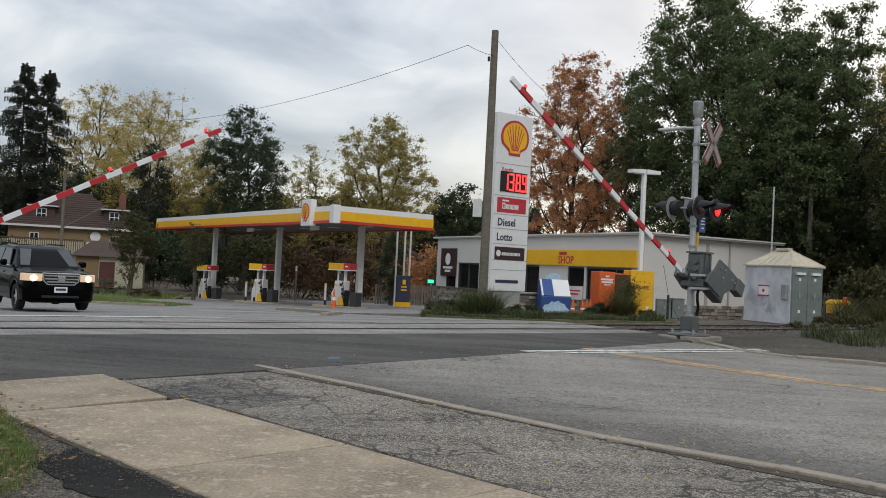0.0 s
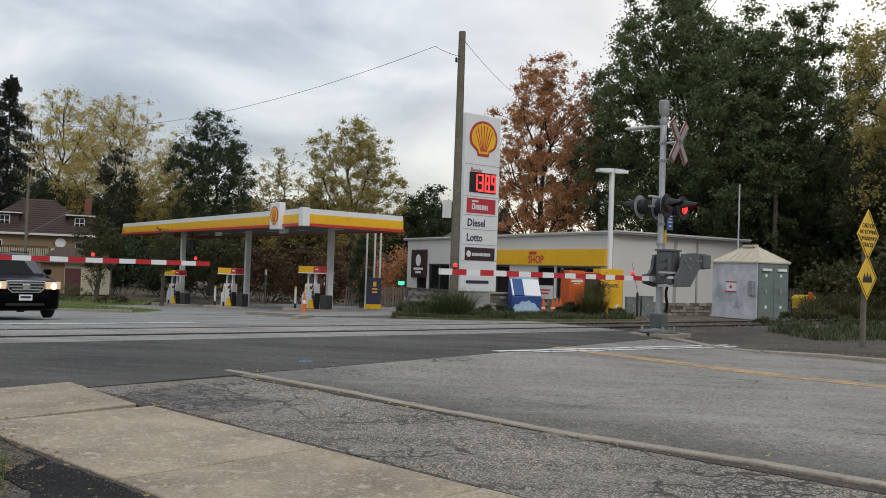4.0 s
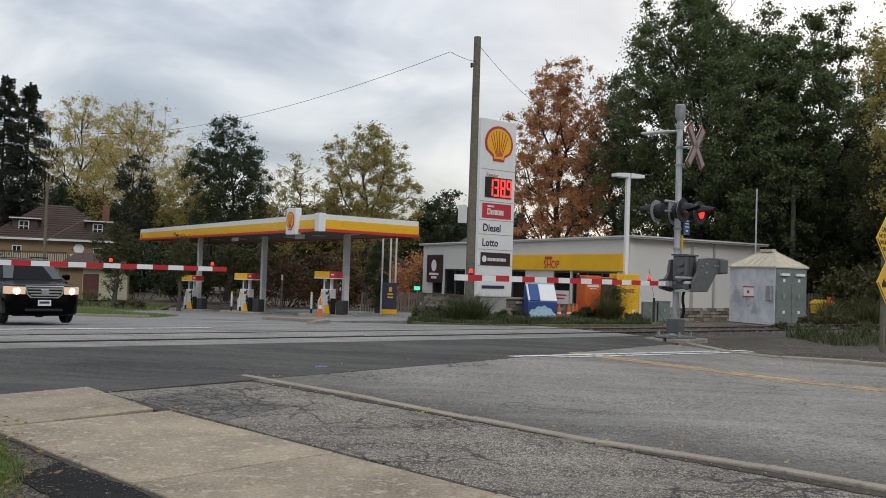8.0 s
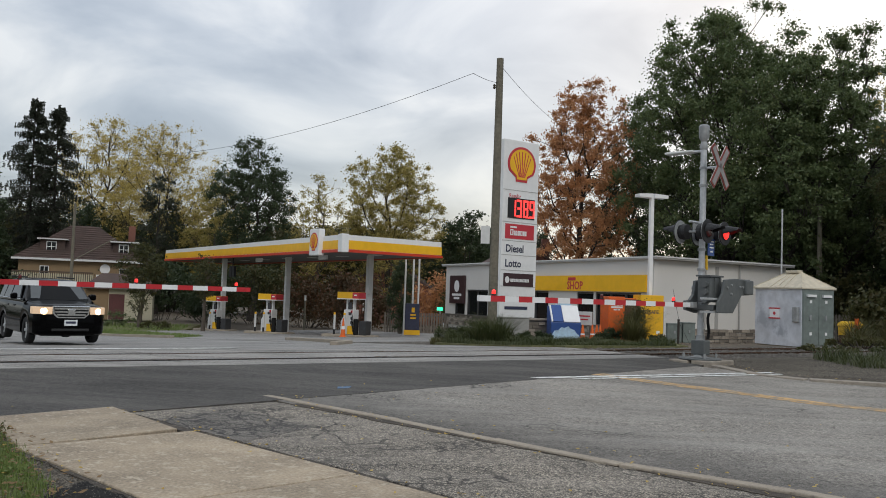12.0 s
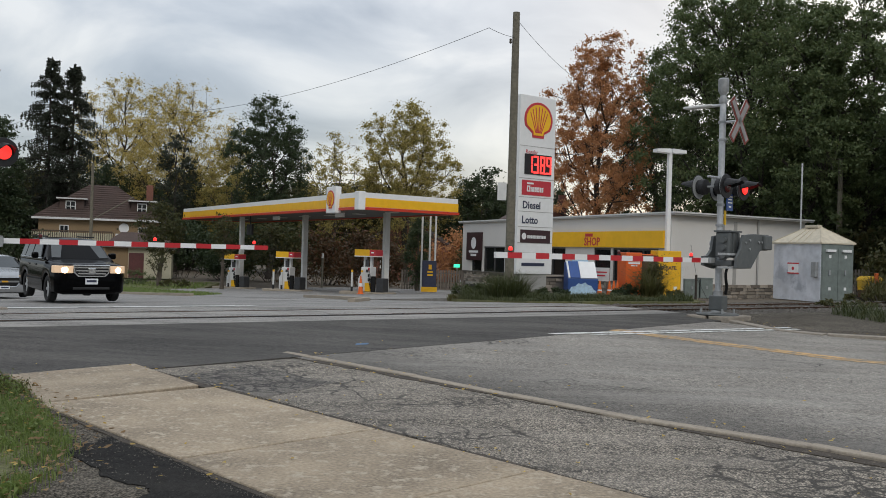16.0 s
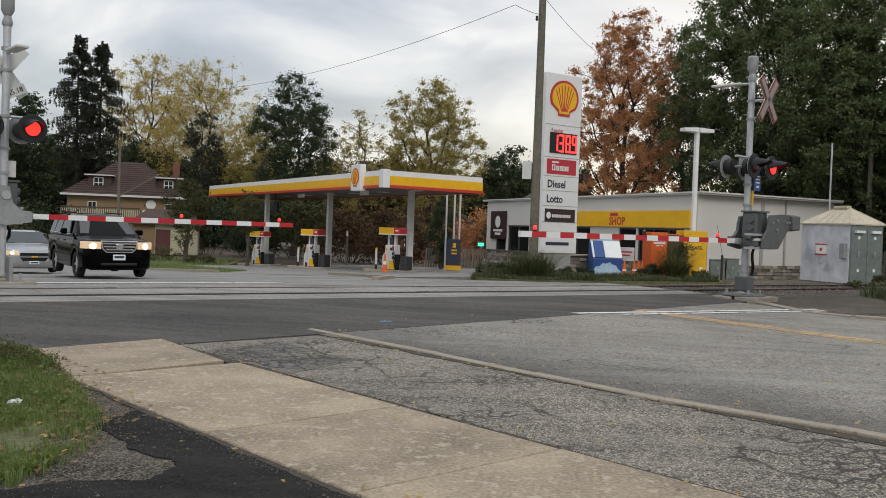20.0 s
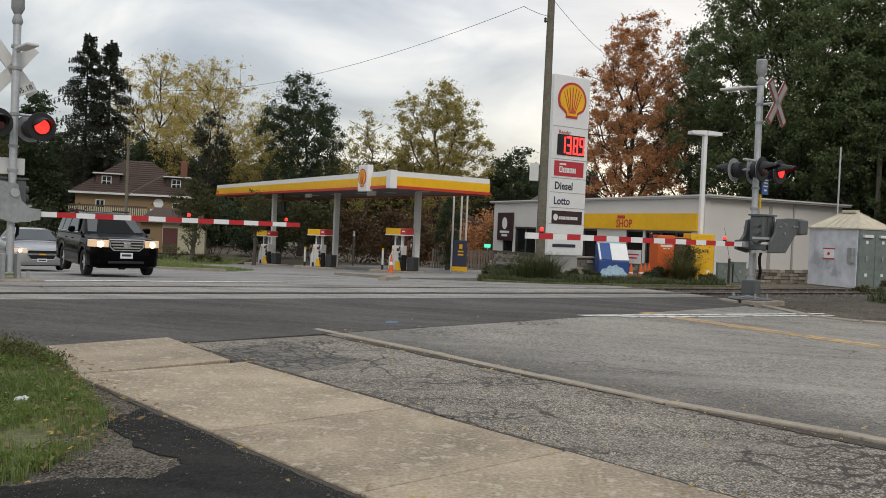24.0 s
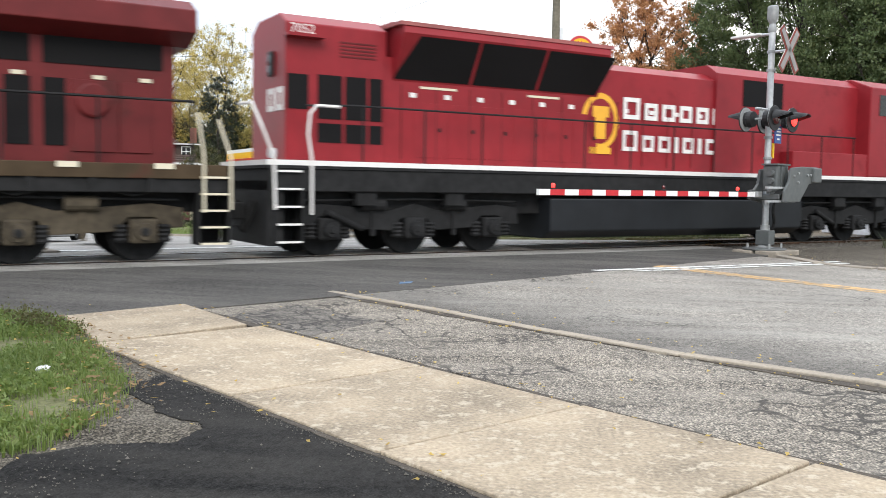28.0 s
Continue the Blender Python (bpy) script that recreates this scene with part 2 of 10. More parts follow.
        worst.color_ramp.elements[0].position, worst.color_ramp.elements[1].position = 0.64 - crack * 0.25, 0.72 - crack * 0.25
        l.new(where.outputs["Fac"], worst.inputs[0])
        small_mul.operation, any_crack.operation = "MULTIPLY", "MAXIMUM"
        l.new(fine_line.outputs[0], small_mul.inputs[0])
        l.new(worst.outputs[0], small_mul.inputs[1])
        l.new(mul.outputs[0], any_crack.inputs[0])
        l.new(small_mul.outputs[0], any_crack.inputs[1])
        mix.data_type = "RGBA"
        l.new(any_crack.outputs[0], mix.inputs[0])
        l.new(colour, mix.inputs[6])
        mix.inputs[7].default_value = (*[c * 0.16 for c in base], 1)
        colour = mix.outputs[2]
    l.new(colour, b.inputs["Base Color"])
    b.inputs["Roughness"].default_value, b.inputs["Specular IOR Level"].default_value = rough, spec
    bp = n.new("ShaderNodeBump")
    bp.inputs["Strength"].default_value, bp.inputs["Distance"].default_value = 0.7, 0.012
    l.new(height, bp.inputs["Height"])
    l.new(bp.outputs[0], b.inputs["Normal"])
    return m


ROAD_AZ, TRACK_AZ = 45.24, -55.03
ROAD_TURN = -45.24 - 90
ASPHALT = road_material("worn_grey_asphalt", (0.265, 0.242, 0.209), crack=0.05, speck=0.8, wear=0.6, pale=(0.40, 0.376, 0.335), gutter=0.6)
ASPHALT_FAR = road_material("far_asphalt", (0.24, 0.23, 0.215), speck=0.5, wear=0.7, pale=(0.40, 0.385, 0.36))
ASPHALT_DARK = road_material("newer_dark_asphalt", (0.074, 0.069, 0.063), speck=0.75, wear=0.5, pale=(0.19, 0.177, 0.157), rough=0.85, spec=0.35)
ASPHALT_BLACK = road_material("fresh_black_asphalt", (0.0175, 0.017, 0.0165), speck=1.0, wear=0.35, pale=(0.09, 0.084, 0.075), rough=0.9, spec=0.15)
BOULEVARD = road_material("old_cracked_asphalt", (0.255, 0.222, 0.178), crack=0.5, speck=1.1, wear=0.4, pale=(0.43, 0.385, 0.325), pebble=0.85, stone=62)
PATCH = road_material("repair_asphalt", (0.16, 0.142, 0.12), crack=1.0, speck=1.0, wear=0.5, pale=(0.26, 0.235, 0.2), pebble=0.8, stone=62)
CROSSING = road_material("crossing_surface", (0.25, 0.236, 0.215), speck=0.6, wear=0.8, pale=(0.45, 0.425, 0.385))
GRAVEL = road_material("grey_gravel", (0.12, 0.104, 0.086), speck=1.2, wear=0.3, pale=(0.24, 0.22, 0.195), rough=0.9, spec=0.2, pebble=0.9, stone=22)
SHOULDER = road_material("trodden_gravel_and_earth", (0.125, 0.109, 0.087), speck=0.9, wear=0.35, pale=(0.22, 0.2, 0.17), rough=0.95, spec=0.15, pebble=0.8, stone=55)
CONCRETE = material("weathered_pavement_concrete", (0.315, 0.253, 0.179), 0.9, vary=0.42, grain=34, patch=1.3, bump=0.8, second=(0.435, 0.368, 0.278), wear=0.09, coords="World", tint=0.08)
KERB_OLD = material("broken_dirty_kerb", (0.28, 0.245, 0.2), 0.95, vary=0.35, grain=30, patch=3, bump=0.6, coords="World", second=(0.33, 0.29, 0.235), wear=0.02)
KERB = material("kerb_concrete", (0.315, 0.27, 0.212), 0.9, vary=0.25, grain=40, patch=2, bump=0.4, second=(0.2, 0.17, 0.14), wear=0.05, coords="World")
DIRT = material("dark_grit", (0.062, 0.05, 0.038), 0.95, vary=0.5, grain=45, patch=5, bump=0.8, coords="World", second=(0.17, 0.14, 0.105), wear=0.04)
EARTH = material("dry_earth", (0.14, 0.114, 0.084), 0.95, vary=0.35, grain=25, patch=1.2, bump=0.8, coords="World", second=(0.09, 0.075, 0.05))
TURF = material("rough_turf", (0.12, 0.122, 0.05), 0.95, vary=0.45, grain=30, patch=0.8, bump=1.0, coords="World", second=(0.19, 0.155, 0.09), wear=0.06)
WHITE_LINE = material("worn_white_paint", (0.66, 0.66, 0.63), 0.7, vary=0.2, grain=22, patch=2, second=(0.26, 0.25, 0.235), wear=0.1, coords="World")
YELLOW_LINE = material("worn_yellow_paint", (0.5, 0.315, 0.14), 0.8, vary=0.28, grain=25, patch=2, second=(0.27, 0.225, 0.165), wear=0.16, coords="World")
BLUE_MARK = material("blue_spray_paint", (0.08, 0.16, 0.27), 0.8, vary=0.3, second=(0.17, 0.165, 0.155), wear=0.16, coords="World")
RUST = material("rusty_steel", (0.12, 0.07, 0.045), 0.7, 0.6, vary=0.4, grain=20, bump=0.2)
RAILTOP = material("polished_rail", (0.45, 0.44, 0.43), 0.3, 1.0, vary=0.2, grain=10)
TIE = material("creosoted_wood", (0.07, 0.055, 0.045), 0.9, vary=0.4, grain=12, bump=0.5, tint=0.3)
GALV = material("galvanised_steel", (0.50, 0.51, 0.52), 0.45, 0.55, vary=0.15, grain=14, patch=2, bump=0.05)
GALV_DULL = material("dull_galvanised_steel", (0.32, 0.33, 0.33), 0.6, 0.35, vary=0.2, grain=10, patch=2, second=(0.2, 0.2, 0.19))
SHED_METAL = material("bare_aluminium_sheet", (0.60, 0.62, 0.66), 0.5, 0.15, vary=0.22, grain=3, patch=1.2, second=(0.38, 0.40, 0.44), wear=0.08)
SHED_GREEN = material("grey_green_painted_sheet", (0.17, 0.20, 0.185), 0.55, 0.1, vary=0.18, grain=6, patch=1.5)
SHED_ROOF = material("tan_roof_sheet", (0.52, 0.46, 0.35), 0.6, 0.05, vary=0.2, grain=5, patch=1.0, second=(0.28, 0.24, 0.18))
CASE_GREY = material("grey_cabinet_paint", (0.105, 0.113, 0.112), 0.5, 0.1, vary=0.18, grain=9)
BLACK = material("matt_black_paint", (0.012, 0.012, 0.013), 0.6, vary=0.3)
RUBBER = material("black_rubber", (0.012, 0.012, 0.012), 0.85, vary=0.3, grain=20, spec=0.25)
WHITE = material("white_paint", (0.78, 0.78, 0.77), 0.45, vary=0.05, grain=6)
WHITE_DIRTY = material("dirty_white_paint", (0.62, 0.62, 0.60), 0.6, vary=0.1, grain=5, patch=1, second=(0.42, 0.40, 0.37))
RED = material("signal_red_paint", (0.50, 0.018, 0.025), 0.45, vary=0.12)
RED_TRIM = material("orange_red_trim", (0.56, 0.045, 0.02), 0.4, vary=0.08)
RED_SIGN = material("red_sign_film", (0.52, 0.035, 0.05), 0.4, vary=0.08)
YELLOW = material("yellow_sign_film", (0.86, 0.47, 0.015), 0.4, vary=0.08, grain=3)
YELLOW_SIGN = material("yellow_road_sign_film", (0.75, 0.45, 0.02), 0.45, vary=0.12)
ORANGE = material("orange_painted_steel", (0.72, 0.125, 0.018), 0.5, vary=0.1, grain=4)
DARK_BROWN = material("dark_maroon_sign_film", (0.045, 0.018, 0.02), 0.4, vary=0.1)
NAVY = material("navy_ink", (0.03, 0.035, 0.07), 0.5)
BLUE = material("blue_sign_film", (0.025, 0.075, 0.26), 0.4, vary=0.1)
PALE_BLUE = material("pale_blue_film", (0.42, 0.58, 0.72), 0.4, vary=0.3, grain=14)
POLE_WOOD = material("grey_treated_pole_wood", (0.155, 0.14, 0.105), 0.9, vary=0.35, grain=10, patch=0.7, bump=0.6, second=(0.10, 0.105, 0.07))
STUCCO = material("cream_render_wall", (0.64, 0.62, 0.585), 0.9, vary=0.05, grain=30, patch=0.5, bump=0.15)
STUCCO_HOUSE = material("ochre_render_wall", (0.25, 0.172, 0.096), 0.9, vary=0.14, grain=12, patch=0.6, bump=0.2)
FASCIA_GREY = material("grey_metal_trim", (0.40, 0.39, 0.37), 0.5, 0.2, vary=0.08)
# soffit base colour is darkened to carry the shade under the canopy
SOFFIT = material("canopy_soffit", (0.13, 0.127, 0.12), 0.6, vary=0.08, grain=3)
STONE = material("ledge_stone", (0.23, 0.2, 0.165), 0.9, vary=0.35, grain=9, bump=0.5, tint=0.62)
MORTAR = material("mortar", (0.13, 0.12, 0.11), 0.95, vary=0.2, grain=20)
GLASS = material("dark_window_glass", (0.01, 0.0115, 0.013), 0.06, spec=0.4, vary=0.2)
ALU = material("dark_window_frame", (0.10, 0.10, 0.10), 0.4, 0.5)
SHINGLE = material("brown_roof_shingles", (0.075, 0.05, 0.042), 0.9, vary=0.3, grain=9, patch=0.8, bump=0.5, tint=0.22)
SIDING = material("cream_siding", (0.56, 0.52, 0.38), 0.7, vary=0.08, grain=6)
DOOR_RED = material("dark_red_door", (0.10, 0.028, 0.026), 0.5)
FENCE = material("weathered_fence_wood", (0.17, 0.145, 0.12), 0.9, vary=0.25, tint=0.2)
CAR_BLACK = material("black_car_paint", (0.002, 0.002, 0.0023), 0.1, 0.0, vary=0.1, spec=0.07)
CAR_SILVER = material("silver_car_paint", (0.40, 0.41, 0.42), 0.25, 0.55, vary=0.04)
CAR_PLASTIC = material("dark_bumper_plastic", (0.01, 0.01, 0.0105), 0.7, spec=0.3)
CHROME = material("chrome", (0.72, 0.73, 0.74), 0.12, 1.0, vary=0.05)
TYRE = material("tyre_rubber", (0.016, 0.016, 0.016), 0.85)
PLATE = material("white_number_plate", (0.72, 0.74, 0.76), 0.5)
LOCO_RED = material("faded_maroon_locomotive_paint", (0.115, 0.0135, 0.0145), 0.5, spec=0.25, vary=0.25, grain=2.2, patch=0.45, second=(0.075, 0.013, 0.012), wear=0.05)
LOCO_RED_NEW = material("bright_red_locomotive_paint", (0.24, 0.017, 0.023), 0.4, spec=0.25, vary=0.14, grain=2, patch=0.5, second=(0.17, 0.008, 0.012), wear=0.04)
LOCO_ROOF = material("sun_faded_roof_paint", (0.30, 0.085, 0.08), 0.6, vary=0.2, grain=3)
LOCO_GRIME = material("road_grime_over_maroon", (0.06, 0.041, 0.024), 0.85, spec=0.2, vary=0.32, grain=2.5, patch=0.7, second=(0.072, 0.026, 0.018), wear=0.08)
GRIME = material("brown_running_gear_grime", (0.07, 0.057, 0.04), 0.9, spec=0.25, vary=0.45, grain=7, patch=1, bump=0.2)
GRIME_DARK = material("dark_running_gear_grime", (0.0145, 0.0145, 0.015), 0.75, vary=0.5, grain=6, patch=1, spec=0.25)
TANK = material("grimy_fuel_tank", (0.048, 0.042, 0.029), 0.75, spec=0.25, vary=0.3, grain=2, patch=0.6)
TANK_BLACK = material("black_fuel_tank", (0.012, 0.0135, 0.016), 0.45, vary=0.3, grain=2, spec=0.3)
REFLECTOR = material("aged_orange_reflector", (0.5, 0.3, 0.11), 0.6, vary=0.15, grain=10)
CREAM = material("cream_lettering", (0.66, 0.60, 0.46), 0.6, vary=0.08, grain=10)
LETTER_WHITE = material("white_lettering", (0.72, 0.70, 0.68), 0.5, vary=0.06)
GOLD = material("gold_emblem", (0.75, 0.38, 0.03), 0.5, vary=0.1)
GRILLE = material("black_grille", (0.007, 0.0065, 0.007), 0.7, vary=0.3, grain=30, spec=0.15)
CAB_GLASS = material("cab_glass", (0.02, 0.022, 0.023), 0.1, spec=0.3)
WINDSCREEN = material("grey_reflecting_windscreen", (0.035, 0.042, 0.044), 0.06, spec=0.6, vary=0.3, grain=1.5)
# white face toned down to grey: weathering plus shade away from the sun
BUCK_FACE = material("weathered_grey_sign_face", (0.27, 0.258, 0.25), 0.7, vary=0.12)
BUCK_RIM = material("faded_brown_red_border", (0.22, 0.055, 0.04), 0.7, vary=0.2)
DARK_WOOD = material("dark_stained_wood", (0.085, 0.06, 0.042), 0.8, vary=0.25)
BARK = material("grey_brown_bark", (0.085, 0.07, 0.055), 0.95, vary=0.35, grain=6, patch=1, bump=0.8)
BARK_DARK = material("dark_bark", (0.04, 0.033, 0.027), 0.95, vary=0.35, grain=6, patch=1, bump=0.8)
FLAG = material("dark_slate_banner_cloth", (0.045, 0.052, 0.07), 0.85, vary=0.35, grain=4, patch=2)
FLAG_PRINT = material("pale_banner_print", (0.50, 0.52, 0.56), 0.8)
CONE = material("orange_cone", (0.75, 0.14, 0.02), 0.6)
BRICK_WALL = material("red_brown_brick", (0.20, 0.085, 0.06), 0.9, vary=0.3, grain=14)
PUMP_WHITE = material("pump_white_panel", (0.66, 0.66, 0.65), 0.4, vary=0.06)
PUMP_DARK = material("pump_dark_panel", (0.05, 0.05, 0.055), 0.4)
BIN_GREY = material("dark_plastic_bin", (0.035, 0.036, 0.038), 0.6)
RED_ON = glowing("lit_red_lamp", (1.0, 0.03, 0.025), 1.7)
RED_OFF = material("unlit_red_lens", (0.08, 0.006, 0.008), 0.2, spec=0.8)
RED_LED = glowing("red_led_digit", (1.0, 0.05, 0.045), 1.5)
WARM_ON = glowing("lit_headlamp", (1.0, 0.7, 0.38), 5.0)
LAMP_LENS = glowing("warm_lit_lamp_lens", (1.0, 0.7, 0.46), 0.32)
GREEN_ON = glowing("lit_green_sign", (0.05, 0.9, 0.5), 1.2)
L_GREEN = leaf_material("green_leaves", (0.06, 0.09, 0.034), (0.105, 0.145, 0.055), (0.2, 0.215, 0.085))
L_DARK = leaf_material("dark_green_leaves", (0.028, 0.045, 0.02), (0.048, 0.072, 0.03), (0.085, 0.1, 0.04))
L_YELLOW = leaf_material("yellowing_leaves", (0.26, 0.215, 0.06), (0.5, 0.39, 0.11), (0.68, 0.54, 0.21))
L_OLIVE = leaf_material("olive_leaves", (0.19, 0.175, 0.05), (0.37, 0.305, 0.09), (0.54, 0.43, 0.15))
L_ORANGE = leaf_material("orange_maple_leaves", (0.28, 0.15, 0.065), (0.5, 0.24, 0.105), (0.66, 0.36, 0.16))
L_RED = leaf_material("dark_red_leaves", (0.038, 0.042, 0.017), (0.085, 0.05, 0.022), (0.17, 0.062, 0.03))
L_SPRUCE = leaf_material("spruce_needles", (0.026, 0.034, 0.022), (0.044, 0.054, 0.034), (0.08, 0.078, 0.048))
L_MIX = leaf_material("mixed_autumn_leaves", (0.035, 0.052, 0.019), (0.075, 0.08, 0.028), (0.16, 0.115, 0.04))
GRASS = leaf_material("grass_blades", (0.085, 0.13, 0.03), (0.15, 0.215, 0.05), (0.26, 0.28, 0.095))
LOOSE = leaf_material("loose_stone", (0.06, 0.054, 0.046), (0.14, 0.125, 0.105), (0.30, 0.27, 0.23))
DRY_LEAF = leaf_material("dry_brown_leaves", (0.14, 0.085, 0.04), (0.26, 0.16, 0.07), (0.40, 0.27, 0.11))
FALLEN = leaf_material("fallen_leaves", (0.30, 0.19, 0.05), (0.52, 0.36, 0.08), (0.62, 0.48, 0.2))
L_WEED = leaf_material("rank_weeds", (0.032, 0.048, 0.015), (0.066, 0.082, 0.027), (0.125, 0.12, 0.05))
WEED = leaf_material("dry_weeds", (0.05, 0.065, 0.02), (0.10, 0.10, 0.035), (0.15, 0.10, 0.05))


# ---- mesh building ----
class Shape:
    """Vertices and faces of one mesh."""

    def __init__(self):
        self.v, self.f = [], []

    def add(self, vs, fs):
        k = len(self.v)
        self.v += [tuple(p) for p in vs]
        self.f += [tuple(i + k for i in q) for q in fs]
        return self

    def box(self, x0, y0, z0, x1, y1, z1, m=None, taper=0.0):
        t = taper
        vs = [(x0, y0, z0), (x1, y0, z0), (x1, y1, z0), (x0, y1, z0), (x0 + t, y0 + t, z1), (x1 - t, y0 + t, z1), (x1 - t, y1 - t, z1), (x0 + t, y1 - t, z1)]
        if m is not None:
            vs = [m @ Vector(p) for p in vs]
        return self.add(vs, [(3, 2, 1, 0), (4, 5, 6, 7), (0, 1, 5, 4), (1, 2, 6, 5), (2, 3, 7, 6), (3, 0, 4, 7)])

    def cyl(self, p0, p1, r, r1=None, seg=12):
        p0, p1 = Vector(p0), Vector(p1)
        r1 = r if r1 is None else r1
        d = (p1 - p0).normalized()
        a = d.orthogonal().normalized()
        b = d.cross(a)
        ring = [(math.cos(2 * math.pi * i / seg), math.sin(2 * math.pi * i / seg)) for i in range(seg)]
        vs = [p0 + (a * c + b * s) * r for c, s in ring] + [p1 + (a * c + b * s) * r1 for c, s in ring]
        fs = [(i, (i + 1) % seg, seg + (i + 1) % seg, seg + i) for i in range(seg)]
        return self.add(vs, fs + [tuple(range(seg - 1, -1, -1)), tuple(range(seg, 2 * seg))])

    def tube(self, pts, r, seg=6):
        """One bent tube through all the points."""
        ps = [Vector(p) for p in pts]
        ring0, n = None, len(ps)
        for i, p in enumerate(ps):
            d = (ps[min(i + 1, n - 1)] - ps[max(i - 1, 0)]).normalized()
            a = d.orthogonal().normalized() if ring0 is None else (ring0 - d * ring0.dot(d)).normalized()
            ring0 = a
            b = d.cross(a)
            self.v += [tuple(p + (a * math.cos(2 * math.pi * k / seg) + b * math.sin(2 * math.pi * k / seg)) * r) for k in range(seg)]
        o = len(self.v) - n * seg
        for i in range(n - 1):
            self.f += [(o + i * seg + k, o + i * seg + (k + 1) % seg, o + (i + 1) * seg + (k + 1) % seg, o + (i + 1) * seg + k) for k in range(seg)]
        self.f += [tuple(o + k for k in range(seg - 1, -1, -1)), tuple(o + (n - 1) * seg + k for k in range(seg))]
        return self

    def prism(self, pts, a0, a1, axis="y", m=None):
        """An outline in the plane across the axis, drawn out from a0 to a1."""
        def place(p, a):
            return (p[0], a, p[1]) if axis == "y" else ((a, p[0], p[1]) if axis == "x" else (p[0], p[1], a))
        n = len(pts)
        vs = [place(p, a0) for p in pts] + [place(p, a1) for p in pts]
        if m is not None:
            vs = [m @ Vector(p) for p in vs]
        return self.add(vs, [tuple(range(n)), tuple(range(2 * n - 1, n - 1, -1))] + [(i, n + i, n + (i + 1) % n, (i + 1) % n) for i in range(n)])

    def lathe(self, prof, seg=14, m=None, caps=True):
        """A profile of (radius, z) turned round the z axis."""
        vs, fs, k = [], [], len(prof)
        for i in range(seg):
            a = 2 * math.pi * i / seg
            vs += [Vector((r * math.cos(a), r * math.sin(a), z)) for r, z in prof]
        for i in range(seg):
            j = (i + 1) % seg
            fs += [(i * k + q, j * k + q, j * k + q + 1, i * k + q + 1) for q in range(k - 1)]
        if caps:
            fs += [tuple(i * k for i in range(seg - 1, -1, -1)), tuple(i * k + k - 1 for i in range(seg))]
        if m is not None:
            vs = [m @ p for p in vs]
        return self.add(vs, fs)


def mesh_of(shape, mat, bevel=0.0, smooth=False, name="mesh"):
    me = bpy.data.meshes.new(name)
    me.from_pydata(shape.v, [], shape.f)
    bm = bmesh.new()
    bm.from_mesh(me)
    bmesh.ops.recalc_face_normals(bm, faces=bm.faces)
    if bevel:
        bmesh.ops.bevel(bm, geom=[e for e in bm.edges if len(e.link_faces) == 2 and e.calc_face_angle(0) > 0.5], offset=bevel, segments=2, affect="EDGES", profile=0.5)
    bm.to_mesh(me)
    bm.free()
    if smooth:
        me.polygons.foreach_set("use_smooth", [True] * len(me.polygons))
        me.set_sharp_from_angle(angle=radians(40))
    me.materials.append(mat)
    return me


def part(name, shape, mat, parent=None, label="", at=None, bevel=0.0, smooth=False):
    """Links a shape (or a ready mesh) as one mesh object under a thing or a part."""
    me = shape if isinstance(shape, bpy.types.Mesh) else mesh_of(shape, mat, bevel, smooth, name)
    ob = new(name, me)
    ob.parent = parent
    if at is not None:
        ob.matrix_basis = at
    return tagged(ob, label)


def thing(name, m, label, category, group="", kind=""):
    ob = new(name)
    ob.empty_display_size = 0.2
    ob.matrix_basis = m
    return tagged(ob, label, category, group, kind)


def fast_mesh(name, verts, faces, mat):
    """One mesh from number arrays."""
    me = bpy.data.meshes.new(name)
    faces = np.asarray(faces, dtype=np.int32)
    nf, sides = faces.shape
    me.vertices.add(len(verts))
    me.vertices.foreach_set("co", np.asarray(verts, dtype=np.float32).ravel())
    me.loops.add(nf * sides)
    me.loops.foreach_set("vertex_index", faces.ravel())
    me.polygons.add(nf)
    me.polygons.foreach_set("loop_start", np.arange(0, nf * sides, sides, dtype=np.int32))
    me.update(calc_edges=True)
    me.materials.append(mat)
    return me


def lettering(text, size, mat, depth=0.004, align="CENTER", bold=0.0):
    cu = bpy.data.curves.new("lettering", "FONT")
    cu.body, cu.size, cu.extrude, cu.align_x, cu.align_y = text, size, depth, align, "CENTER"
    cu.resolution_u, cu.offset = 2, bold * size
    ob = new("lettering", cu)
    me = bpy.data.meshes.new_from_object(ob.evaluated_get(bpy.context.evaluated_depsgraph_get()))
    bpy.data.objects.remove(ob)
    bpy.data.curves.remove(cu)
    me.materials.clear()
    me.materials.append(mat)
    return me


# ---- the plan: two directions, road and track, and the lie of the land ----
U1 = Vector((-math.sin(radians(ROAD_AZ)), math.cos(radians(ROAD_AZ))))
N1 = Vector((U1.y, -U1.x))
U2 = Vector((-math.sin(radians(TRACK_AZ)), math.cos(radians(TRACK_AZ))))
N2 = Vector((-U2.y, U2.x))
TRACK_N = 17.7
WALK_LEVEL = [(-60, 0.0), (12.2, 0.0), (15.9, 0.14), (19.5, 0.14), (21.2, 0.05), (27, -0.22), (44, -0.95), (62, -1.55), (900, -1.55)]
ROAD_LEVEL = [(-60, -0.08), (9, -0.08), (12.6, 0.01), (15.9, 0.14), (19.5, 0.14), (21.2, 0.05), (27, -0.22), (44, -0.95), (62, -1.55), (900, -1.55)]


def level(x, y, table=WALK_LEVEL):
    return float(np.interp(x * N2.x + y * N2.y, [a for a, _ in table], [b for _, b in table]))


def on_road(along, across):
    p = U1 * along + N1 * across
    return p.x, p.y


def on_track(along, across):
    p = U2 * along + N2 * across
    return p.x, p.y


